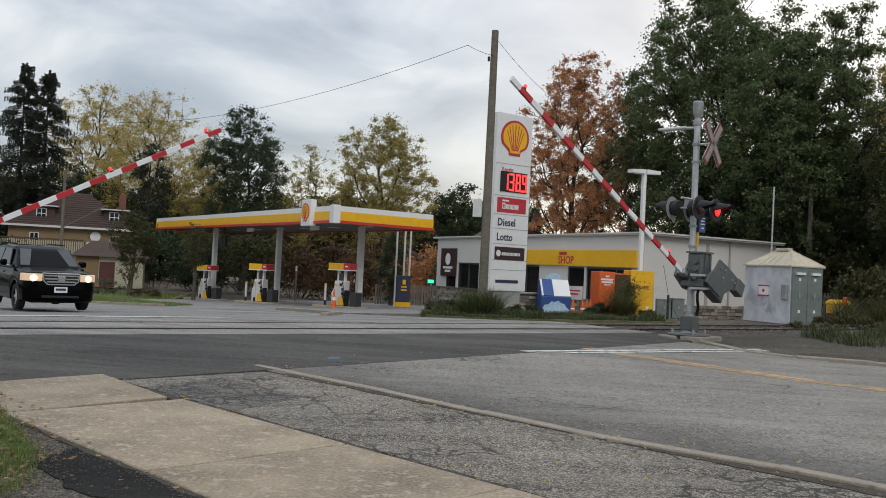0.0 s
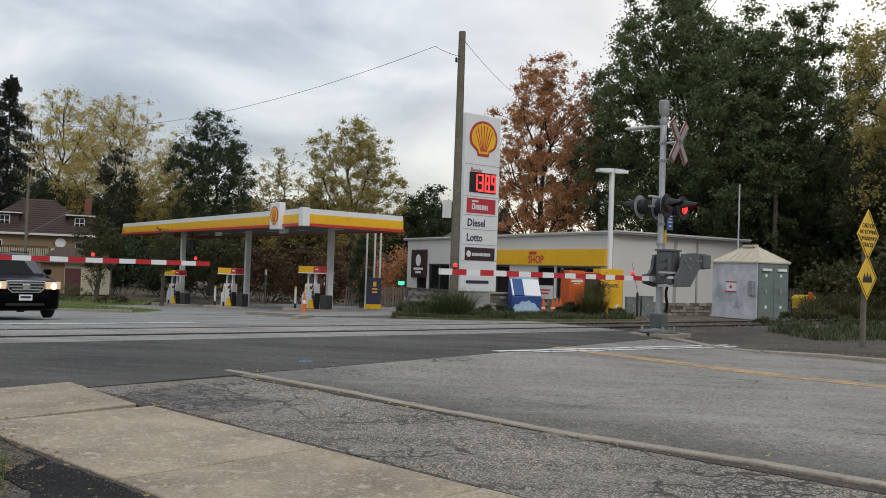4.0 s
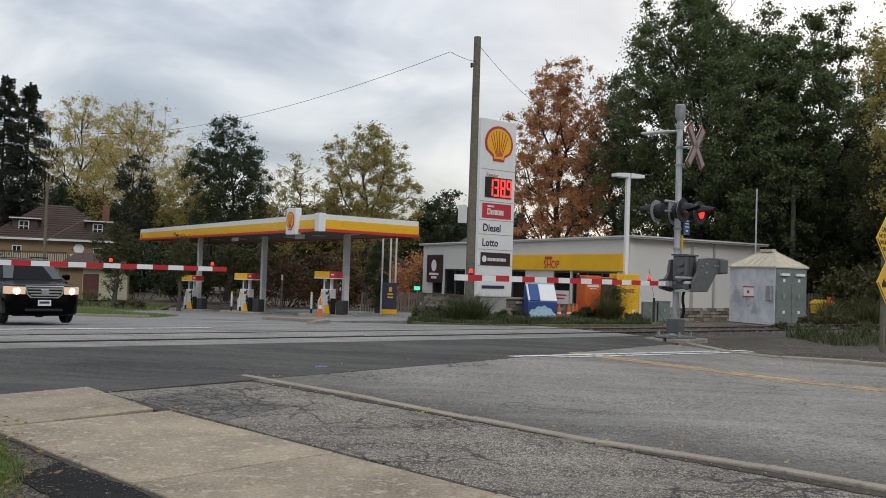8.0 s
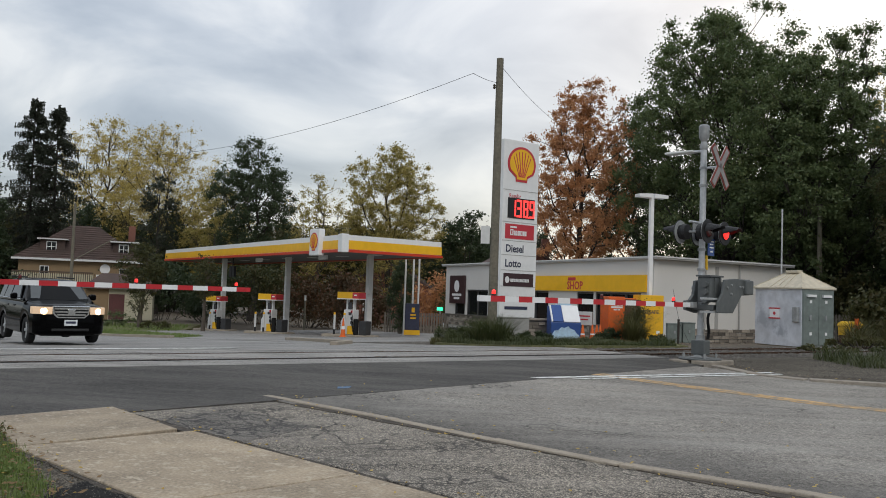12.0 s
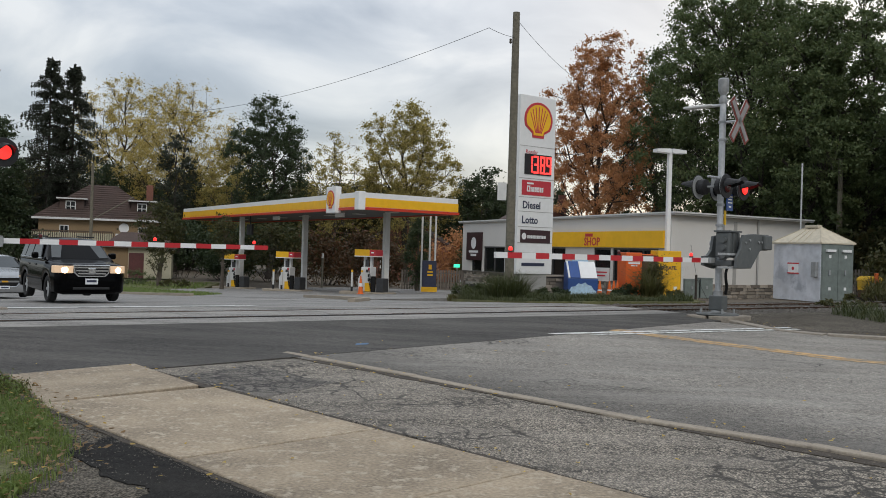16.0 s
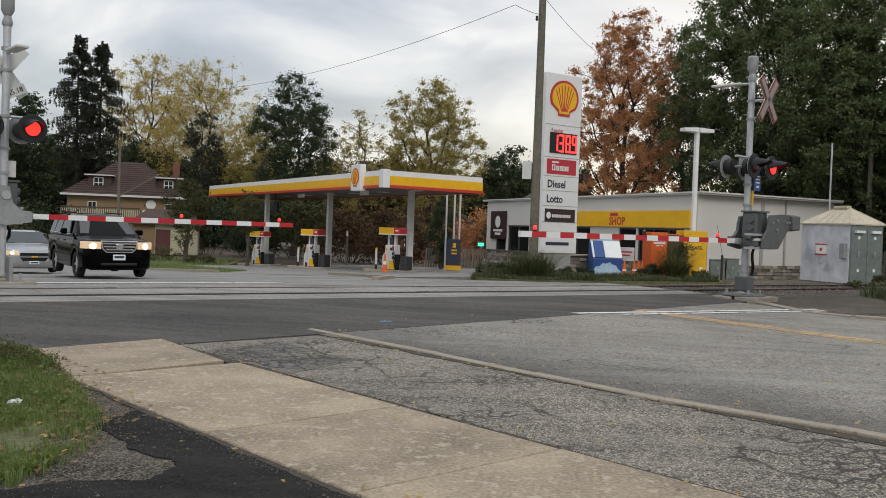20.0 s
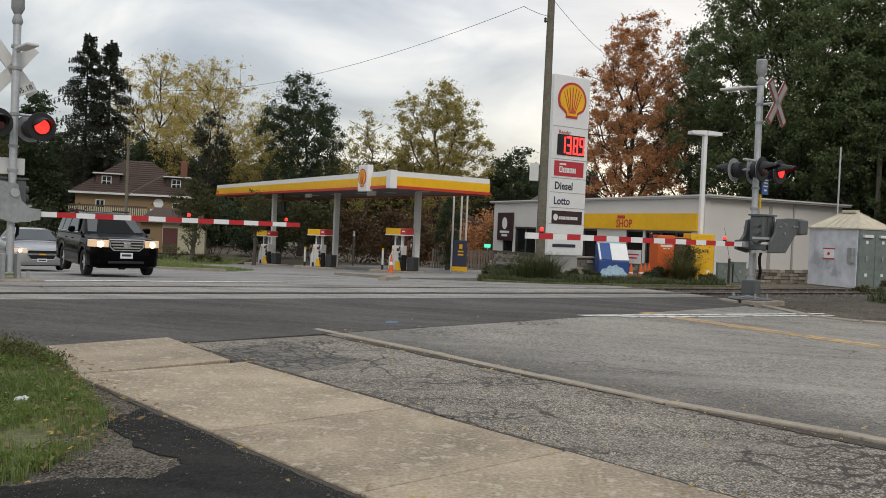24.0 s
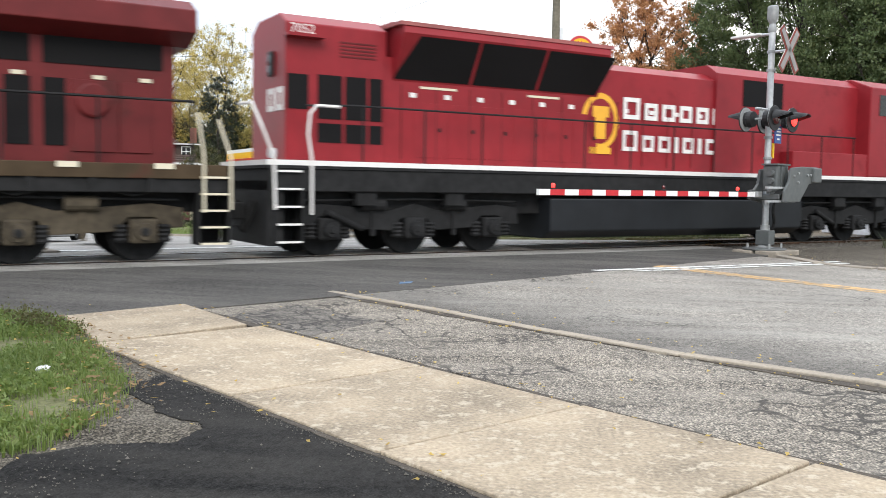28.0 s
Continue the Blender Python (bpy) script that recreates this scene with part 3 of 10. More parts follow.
def polar(az, r):
    return -math.sin(radians(az)) * r, math.cos(radians(az)) * r


def sheet(name, corners, lift, mat, cell=0.7, table=WALK_LEVEL, deep=0.25, wobble=0.0):
    """A slab over the ground between four corners, that follows the lie of the land, with closed sides."""
    c = [Vector(p) for p in corners]
    nu = max(1, int(max((c[1] - c[0]).length, (c[2] - c[3]).length) / cell))
    nv = max(1, int(max((c[3] - c[0]).length, (c[2] - c[1]).length) / cell))
    vs, fs = [], []
    for j in range(nv + 1):
        for i in range(nu + 1):
            u, v = i / nu, j / nv
            p = (c[0] * (1 - u) + c[1] * u) * (1 - v) + (c[3] * (1 - u) + c[2] * u) * v
            if wobble and (i in (0, nu) or j in (0, nv)):
                w = noise.noise_vector(Vector((p.x * 1.3, p.y * 1.3, 3.1))) * wobble
                p = Vector((p.x + w.x, p.y + w.y))
            vs.append((p.x, p.y, level(p.x, p.y, table) + lift))
    w = nu + 1
    fs = [(j * w + i, j * w + i + 1, (j + 1) * w + i + 1, (j + 1) * w + i) for j in range(nv) for i in range(nu)]
    rim = [i for i in range(nu)] + [j * w + nu for j in range(nv)] + [nv * w + i for i in range(nu, 0, -1)] + [j * w for j in range(nv, 0, -1)]
    k = len(vs)
    vs += [(vs[i][0], vs[i][1], vs[i][2] - deep) for i in rim]
    n = len(rim)
    fs += [(rim[i], rim[(i + 1) % n], k + (i + 1) % n, k + i) for i in range(n)]
    s = Shape()
    s.v, s.f = vs, fs
    return part(name, s, mat)


def outline_slab(name, pts, lift, mat, deep=0.1, ragged=0.03, step=0.12):
    """A slab with a free outline on level ground, its edge a little ragged."""
    out = []
    for a, b in zip(pts, pts[1:] + pts[:1]):
        a, b = Vector(a), Vector(b)
        n = max(1, int((b - a).length / step))
        for i in range(n):
            p = a.lerp(b, i / n)
            w = noise.noise_vector(Vector((p.x * 4, p.y * 4, 0.7))) * ragged + noise.noise_vector(Vector((p.x * 19, p.y * 19, 2.7))) * ragged * 0.45
            out.append((p.x + w.x, p.y + w.y))
    s = Shape()
    k = len(out)
    s.v = [(x, y, level(x, y) + lift) for x, y in out] + [(x, y, level(x, y) + lift - deep) for x, y in out]
    s.f = [tuple(range(k))] + [(i, (i + 1) % k, k + (i + 1) % k, k + i) for i in range(k)]
    return part(name, s, mat)


# ---- ground, roads, pavement ----
def build_ground():
    stops = [-900, -300, -120, -60, -30, -10, 0, 4, 8, 10, 12.2, 13.4, 14.6, 15.9, 17.7, 19.5, 20.4, 21.2, 23, 25, 27, 30, 36, 44, 52, 62, 80, 120, 220, 450, 900]
    along = [-900, -400, -150, -60, -30, -15, -5, 0, 5, 10, 20, 30, 45, 60, 90, 150, 400, 900]
    s = Shape()
    for n in stops:
        for a in along:
            x, y = on_track(a, n)
            s.v.append((x, y, level(x, y) - 0.12))
    w = len(along)
    s.f = [(j * w + i, j * w + i + 1, (j + 1) * w + i + 1, (j + 1) * w + i) for j in range(len(stops) - 1) for i in range(w - 1)]
    tagged(part("ground", s, EARTH), "dry brown earth and thin turf", "ground", kind="structure")

    def quad(a0, a1, b0, b1):
        return [on_road(a0, b0), on_road(a1, b0), on_road(a1, b1), on_road(a0, b1)]

    def struct(ob, label, category):
        tagged(ob, label, category, kind="structure")
        return ob

    # the road before the crossing, the newer asphalt at the crossing and the road beyond it
    struct(sheet("road", [on_road(-40, 7.3), on_road(11.3, 7.3), on_road(11.0, 19.3), on_road(-40, 24.5)], 0, ASPHALT, table=ROAD_LEVEL), "worn pale grey asphalt road with cracks and stains", "road")
    struct(sheet("road", [on_road(10.5, 2.6), on_track(0.6, 15.75), on_track(17.8, 15.75), on_road(10.9, 20.6)], 0.006, ASPHALT_DARK, table=ROAD_LEVEL), "newer dark asphalt strip beside the railway crossing", "road")
    struct(sheet("road", [on_track(-0.8, 15.6), on_track(17.9, 15.6), on_track(17.9, 20.0), on_track(-0.8, 20.0)], 0.004, CROSSING), "worn pale crossing surface round the rails", "road")
    struct(sheet("road", [on_track(0.3, 19.8), on_track(17.0, 19.8), on_road(58, 19.5), on_road(58, 5.5)], 0.0, ASPHALT_FAR), "grey asphalt road beyond the railway crossing", "road")
    struct(sheet("road", [on_road(58, 5.5), on_road(58, 19.5), on_road(150, 19.5), on_road(150, 5.5)], 0.0, ASPHALT_FAR, cell=4), "grey asphalt road running away between trees", "road")
    struct(sheet("road", [on_track(14.8, 19.9), on_track(17.5, 19.9), on_road(26.5, 20.2), on_road(26.5, 17.0)], 0.006, ASPHALT_FAR), "asphalt apron at the filling station entrance", "road")
    struct(sheet("forecourt", [on_road(26, 19.3), on_road(57, 19.3), on_road(57, 46), on_road(26, 46)], 0.012, ASPHALT_FAR, cell=1.5), "grey asphalt forecourt of the filling station", "forecourt")
    # paved boulevard between pavement and kerb, gravel shoulder, fresh patches
    struct(sheet("boulevard", [on_road(-20, 4.95), on_road(11.15, 5.12), on_road(11.45, 7.5), on_road(-20, 7.5)], -0.028, BOULEVARD, cell=0.5), "old cracked asphalt strip between pavement and kerb", "boulevard")
    struct(sheet("patch", [on_road(8.0, 5.12), on_road(9.9, 5.12), on_road(10.3, 6.35), on_road(8.4, 6.35)], -0.024, PATCH, cell=0.3, wobble=0.09), "dark square asphalt repair patch beside the pavement", "road patch")
    struct(outline_slab("shoulder", [on_road(a, b) for a, b in ((10.4, 3.55), (8.7, 3.5), (4.0, 3.55), (1.0, 3.55), (-3, 3.5), (-3, -1), (5.6, 0.6), (6.2, 1.6), (7.2, 2.35), (9.0, 2.85))], -0.03, SHOULDER, 0.15, 0.06), "thin grey gravel shoulder beside the pavement", "gravel")
    struct(outline_slab("patch", [on_road(a, b) for a, b in ((7.05, 3.12), (6.95, 2.75), (6.65, 2.6), (5.85, 2.58), (5.35, 2.6), (5.1, 2.35), (5.35, 1.9), (5.4, 1.55), (5.05, 1.1), (4.2, 0.2), (2.0, -1.0), (-2.5, -1.5), (-2.5, 3.5), (3.6, 3.52), (5.5, 3.42), (6.7, 3.42))], -0.02, ASPHALT_BLACK, 0.02, 0.09, 0.04), "fresh black asphalt driveway patch beside the pavement", "road patch")
    # pavement slabs
    side = thing("pavement", pose(0, 0, 0), "weathered buff concrete pavement of large slabs", "pavement", kind="structure")
    joints = [-8.36, -6.54, -4.71, -2.9, -1.1, 0.72, 2.42, 4.15, 5.97, 8.78, 10.72]
    for a0, a1 in zip(joints, joints[1:]):
        s = Shape()
        g = 0.013
        tilt = random.uniform(-0.006, 0.006)
        cs = [on_road(a0 + g, 3.13), on_road(a1 - g, 3.13), on_road(a1 - g, 4.97), on_road(a0 + g, 4.97)]
        if a1 > 10:
            cs = [on_road(a0 + g, 3.17), on_road(10.8, 3.5), on_road(11.0, 5.1), on_road(a0 + 0.19, 4.9)]
        n = 5
        for k, dz in ((0, -0.16), (1, 0.0)):
            for i in range(n):
                u = i / (n - 1)
                for q in ((0, 1), (3, 2)):
                    x, y = Vector(cs[q[0]]).lerp(Vector(cs[q[1]]), u)
                    s.v.append((x, y, level(x, y) + dz + (tilt if k else 0)))
        top = 2 * n
        s.f = [(top + 2 * i, top + 2 * i + 2, top + 2 * i + 3, top + 2 * i + 1) for i in range(n - 1)]
        s.f += [(2 * i, 2 * i + 2, top + 2 * i + 2, top + 2 * i) for i in range(n - 1)] + [(2 * i + 1, 2 * i + 3, top + 2 * i + 3, top + 2 * i + 1) for i in range(n - 1)]
        s.f += [(0, 1, top + 1, top), (2 * n - 2, 2 * n - 1, 2 * top - 1, 2 * top - 2)]
        part("slab", s, CONCRETE, side, bevel=0.012)
    # kerbs: near side, far side of the road, and round the filling station
    def kerb(label, pts, width, high, table, length=2.4, mat=KERB):
        k = thing("kerb", pose(0, 0, 0), label, "kerb", kind="structure")
        for (p, q) in zip(pts, pts[1:]):
            p, q = Vector(p), Vector(q)
            d = (q - p)
            n = max(1, round(d.length / length))
            e = Vector((-d.y, d.x)).normalized() * width
            for i in range(n):
                a, b = p + d * (i / n) + d.normalized() * 0.012, p + d * ((i + 1) / n)
                s = Shape()
                for o in (a, b, b + e, a + e):
                    s.v.append((o.x, o.y, level(o.x, o.y, table) - 0.2))
                jit = random.uniform(-0.012, 0.012)
                for o in (a, b, b + e, a + e):
                    s.v.append((o.x, o.y, level(o.x, o.y, table) + high + jit))
                s.f = [(3, 2, 1, 0), (4, 5, 6, 7), (0, 1, 5, 4), (1, 2, 6, 5), (2, 3, 7, 6), (3, 0, 4, 7)]
                part("kerbstone", s, mat, k, bevel=0.014)
    kerb("long low buff concrete kerb along the road", [on_road(-20, 7.58), on_road(1.6, 7.6), on_road(3.3, 7.6), on_road(4.9, 7.42), on_road(6.6, 7.48), on_road(8.3, 7.57), on_road(10.6, 7.56), on_road(11.2, 7.5)], 0.15, 0.0, WALK_LEVEL, 1.8)
    kerb("broken concrete kerb with fallen leaves along it", [on_road(11.0, 20.2), on_road(9.3, 19.3), on_road(8.2, 19.35), on_road(6.8, 20.0), on_road(-12, 23.2)], -0.3, 0.02, WALK_LEVEL, 1.15, KERB_OLD)
    kerb("low concrete kerb along the far side of the road", [on_road(57, 19.3), on_road(36, 19.3)], -0.2, 0.11, WALK_LEVEL, 3)
    kerb("curved concrete kerb at the filling station entrance", [on_road(22, 17.3), on_road(23.6, 19.2), on_road(27, 20.4), on_road(30, 21.2)], 0.25, 0.12, WALK_LEVEL, 1.2)
    # dirt washed against the kerb and the pavement's edges
    for b0, b1, lift, mat, lab in ((7.27, 7.47, -0.02, DIRT, "dark grit washed along the kerb"), (7.56, 7.68, -0.07, DIRT, "dark gutter grit below the kerb"), (4.95, 5.06, -0.022, DIRT, "dark grit along the pavement"), (3.085, 3.15, -0.0165, DIRT, "crumbled edge beside the pavement")):
        struct(outline_slab("grit", [on_road(-8, b0), on_road(10.6, b0), on_road(10.6, b1), on_road(-8, b1)], lift, mat, 0.02, 0.05, 0.05), lab, "grit")
    struct(outline_slab("verge", [on_road(11.0, 20.35), on_road(9.3, 19.5), on_road(8.2, 19.55), on_road(6.8, 20.2), on_road(-12, 23.4), on_track(60, 15.5), on_track(18.2, 15.5), on_track(17.6, 14.9)], -0.02, SHOULDER, 0.2, 0.06, 0.4), "dark gravel and earth between kerb and railway", "verge")
    # painted lines
    def line(name, corners, mat, label, table=ROAD_LEVEL, lift=0.008):
        struct(sheet(name, corners, lift, mat, 0.5, table, 0.006), label, "road marking")
    for d in (0.0, 0.24):
        line("centre_line", [on_road(-40, 16.4 + d), on_road(10.8, 15.03 + d), on_road(10.8, 15.23 + d), on_road(-40, 16.6 + d)], YELLOW_LINE, "worn double yellow centre line")
    line("stop_line", [on_track(11.1, 13.12), on_track(18.0, 12.78), on_track(18.0, 12.66), on_track(11.2, 12.98)], WHITE_LINE, "worn white stop line before the crossing", lift=0.016)
    line("stop_line", [on_track(11.9, 12.82), on_track(17.9, 12.5), on_track(17.9, 12.38), on_track(12.1, 12.7)], WHITE_LINE, "second worn white stop line before the crossing", lift=0.016)
    line("stop_line", [on_track(2.2, 21.15), on_track(8.4, 20.9), on_track(8.4, 21.55), on_track(2.2, 21.8)], WHITE_LINE, "white stop line before the crossing", WALK_LEVEL, 0.014)
    line("road_mark", [on_road(11.22, 8.85), on_road(11.36, 8.98), on_road(11.3, 9.2), on_road(11.18, 9.05)], BLUE_MARK, "small blue spray-paint mark on the asphalt", lift=0.014)


def build_track():
    """Two rails on ties in ballast, level with the road at the crossing."""
    for side, (a0, a1) in enumerate(((-60, -0.8), (17.9, 460))):
        corners = [on_track(a0, 15.4), on_track(a1, 15.4), on_track(a1, 20.2), on_track(a0, 20.2)]
        tagged(sheet("ballast", corners, -0.05, GRAVEL, 2.0), "grey crushed-stone ballast under the rails", "ballast", kind="structure")
    z = 0.16
    track = thing("railway_track", pose(0, 0, 0), "rusty steel rails on dark wooden ties in ballast", "railway track", kind="structure")
    m = Matrix.Translation((*on_track(0, TRACK_N), 0)) @ pose(0, 0, 0, 0, 0, 90 + TRACK_AZ)
    for y in (-0.7525, 0.7525):
        s = Shape().prism([(y - 0.07, z - 0.17), (y + 0.07, z - 0.17), (y + 0.012, z - 0.14), (y + 0.012, z - 0.045), (y + 0.036, z - 0.03), (y + 0.036, z - 0.004), (y - 0.036, z - 0.004), (y - 0.036, z - 0.03), (y - 0.012, z - 0.045), (y - 0.012, z - 0.14)], -60, 460, "x", m)
        part("rail", s, RUST, track)
        part("rail_head", Shape().box(-60, y - 0.034, z - 0.004, 460, y + 0.034, z, m), RAILTOP, track, "polished running surface")
    tie = mesh_of(Shape().box(-0.11, -1.3, z - 0.33, 0.11, 1.3, z - 0.165), TIE, 0.01, name="tie")
    for i in range(60):
        part("tie", tie, TIE, track, at=m @ pose(18.1 + i * 0.52, random.uniform(-0.03, 0.03), 0))
    for i in range(40):
        part("tie", tie, TIE, track, at=m @ pose(-1.2 - i * 0.52, random.uniform(-0.03, 0.03), 0))
    # rubber flangeway strips and crossing panels
    for y0, y1 in ((-0.64, -0.60), (0.60, 0.64), (-0.94, -0.83), (0.83, 0.94)):
        part("flangeway_strip", Shape().box(-0.8, y0, z - 0.1, 17.9, y1, z - 0.008, m), RUBBER, track)
    panel = mesh_of(Shape().box(0, -0.59, -0.1, 3.08, 0.59, 0), CROSSING, 0.012, name="crossing_panel")
    for i in range(6):
        part("crossing_panel", panel, CROSSING, track, at=m @ pose(-0.75 + i * 3.1, 0, z - 0.006))


build_ground()
build_track()


# ---- the filling station ----
def emblem(parent, m, r):
    """A plain fan-shaped shell emblem: red rim, yellow fan, red ribs."""
    def fan(k):
        pts = [(math.cos(radians(a)) * r * k, math.sin(radians(a)) * r * k * 0.98 + 0.06 * r) for a in range(-35, 216, 12)]
        return pts + [(-0.42 * r * k, -0.72 * r * k), (-0.40 * r * k, -0.95 * r * k), (0.40 * r * k, -0.95 * r * k), (0.42 * r * k, -0.72 * r * k)]
    part("emblem_rim", Shape().prism(fan(1.0), 0, 0.02, "z"), RED_SIGN, parent, "red rim", at=m)
    part("emblem_fan", Shape().prism(fan(0.86), 0.02, 0.03, "z"), YELLOW, parent, "yellow fan", at=m)
    for a in (-57, -38, -19, 0, 19, 38, 57):
        d = Vector((math.sin(radians(a)), math.cos(radians(a))))
        e = Vector((d.y, -d.x)) * 0.028 * r
        p, q = Vector((0.14 * r * a / 42, -0.68 * r)), Vector((0, 0.05 * r)) + d * r * 0.72
        part("emblem_rib", Shape().prism([tuple(p - e), tuple(q - e), tuple(q + e), tuple(p + e)], 0.03, 0.036, "z"), RED_SIGN, parent, at=m)


def bars(parent, m, width, rows, mat, name="print_bar"):
    """Unreadable or private writing as plain bars: rows of (y, height, share of width)."""
    for y, h, k in rows:
        part(name, Shape().box(-width * k / 2, y - h / 2, 0, width * k / 2, y + h / 2, 0.006), mat, parent, at=m)


def blocks(parent, m, widths, high, mat, first=1.0, gap=0.16):
    """A brand name as a row of plain blocks, a large one first."""
    x = 0.0
    for i, w in enumerate(widths):
        h = high * (first if i == 0 else 1.0)
        t = high * 0.25
        s = Shape()
        if w < 0.35:
            s.box(x, 0, 0, x + w * high, h, 0.012)
        else:
            ww = w * high * (first if i == 0 else 1.0)
            s.box(x, 0, 0, x + t, h, 0.012).box(x + ww - t, 0, 0, x + ww, h, 0.012).box(x + t, h - t, 0, x + ww - t, h, 0.012).box(x + t, 0, 0, x + ww - t, t, 0.012)
            w = ww / high
        part("block_mark", s, mat, parent, at=m)
        x += w * high + gap * high




def led_digit(parent, m, which, w, h, d):
    """A digit of seven lit bars; which of them are lit: a top, b and c at the right, d foot, e and f at the left, g middle."""
    k, u = d / 2, h / 2
    place = {"a": (-w / 2, u - d, w / 2, u), "b": (w / 2 - d, k * 0.3, w / 2, u - d * 0.4), "c": (w / 2 - d, -u + d * 0.4, w / 2, -k * 0.3), "d": (-w / 2, -u, w / 2, -u + d),
             "e": (-w / 2, -u + d * 0.4, -w / 2 + d, -k * 0.3), "f": (-w / 2, k * 0.3, -w / 2 + d, u - d * 0.4), "g": (-w / 2 + d * 0.5, -k, w / 2 - d * 0.5, k)}
    digit = None
    for i, name in enumerate(which):
        x0, y0, x1, y1 = place[name]
        bar = Shape().box(x0, y0, 0, x1, y1, 0.012 + 0.0007 * i)
        if digit is None:
            digit = part("price_digit", bar, RED_LED, parent, "lit red digit", at=m)
        else:
            part("lit_bar", bar, RED_LED, digit)


def price_sign():
    x0, y0 = polar(-2.95, 37.0)
    x1, y1 = polar(-5.2, 38.3)
    turn = math.degrees(math.atan2(y1 - y0, x1 - x0))
    w = math.hypot(x1 - x0, y1 - y0)
    m = pose((x0 + x1) / 2, (y0 + y1) / 2, 0, 0, 0, turn)
    g = level((x0 + x1) / 2, (y0 + y1) / 2)
    t = thing("price_sign", m, "tall white filling-station price sign with red digits", "sign")
    zb, zt, d = 0.70, 8.13, 0.42
    part("cabinet", Shape().box(-w / 2, -d / 2, zb, w / 2, d / 2, zt), WHITE, t, bevel=0.03)
    part("plinth", Shape().box(-w / 2 + 0.25, -0.15, g - 0.05, w / 2 - 0.25, 0.15, zb), FASCIA_GREY, t)
    H = zt - zb

    def at(k, y=-d / 2 - 0.004):
        return pose(0, y, zb + H * k, 90, 0, 0) @ Matrix.Diagonal((0.9, 1, 1, 1))
    cuts = [0.715, 0.535, 0.43, 0.35, 0.265, 0.175, 0.12]
    for k in cuts:
        part("panel_joint", Shape().box(-w / 1.8 + 0.02, -0.012, 0, w / 1.8 - 0.02, 0.012, 0.004), FASCIA_GREY, t, at=at(k))
    emblem(t, at(0.86) @ Matrix.Diagonal((1.14, 0.98, 1, 1)), 0.76)
    part("digit_board", Shape().box(-0.78, -0.42, 0, 0.86, 0.42, 0.03), BLACK, t, at=at(0.615))
    for x, which in ((-0.47, "bc"), (-0.11, "abcdg"), (0.29, "abcdefg"), (0.68, "abcdfg")):
        led_digit(t, at(0.614) @ pose(x, 0, 0.034), which, 0.31, 0.74, 0.085)
    part("price_point", Shape().box(-0.035, -0.035, 0, 0.035, 0.035, 0.012), RED_LED, t, at=at(0.614) @ pose(0.487, -0.34, 0.034))
    part("grade_word", lettering("Regular", 0.24, RED_SIGN), RED_SIGN, t, at=at(0.683) @ pose(-0.35, 0, 0.004))
    part("red_panel", Shape().box(-0.9, -0.31, 0, 0.88, 0.31, 0.008), RED_SIGN, t, at=at(0.483))
    blocks(t, at(0.468) @ pose(-0.6, -0.05, 0.01), (0.75, 0.3, 0.6, 0.6, 0.7, 0.5, 0.4), 0.2, WHITE, 1.25)
    bars(t, at(0.505) @ pose(-0.4, 0.02, 0.01), 0.4, [(0, 0.07, 1)], WHITE)
    part("word", lettering("Diesel", 0.44, NAVY, bold=0.02), NAVY, t, "dark blue printed word", at=at(0.385) @ pose(-0.28, 0, 0.004))
    part("word", lettering("Lotto", 0.44, NAVY, bold=0.02), NAVY, t, "dark blue printed word", at=at(0.302) @ pose(-0.36, 0, 0.004))
    part("brown_panel", Shape().box(-0.92, -0.27, 0, 0.92, 0.27, 0.008), DARK_BROWN, t, at=at(0.212))
    part("cup_mark", Shape().lathe([(0.02, 0), (0.1, 0.0), (0.14, 0.008)], 12), WHITE, t, at=at(0.212) @ pose(-0.7, 0, 0.01))
    blocks(t, at(0.206) @ pose(-0.5, -0.04, 0.01), (0.6, 0.65, 0.65, 0.6, 0.4, 0.4, 0.6, 0.3, 0.5, 0.4, 0.6, 0.25, 0.6), 0.13, WHITE, 1.0, 0.18)
    bars(t, at(0.055) @ pose(-0.1, 0, 0.004), 1.4, [(0, 0.13, 1)], NAVY, "address_bar")


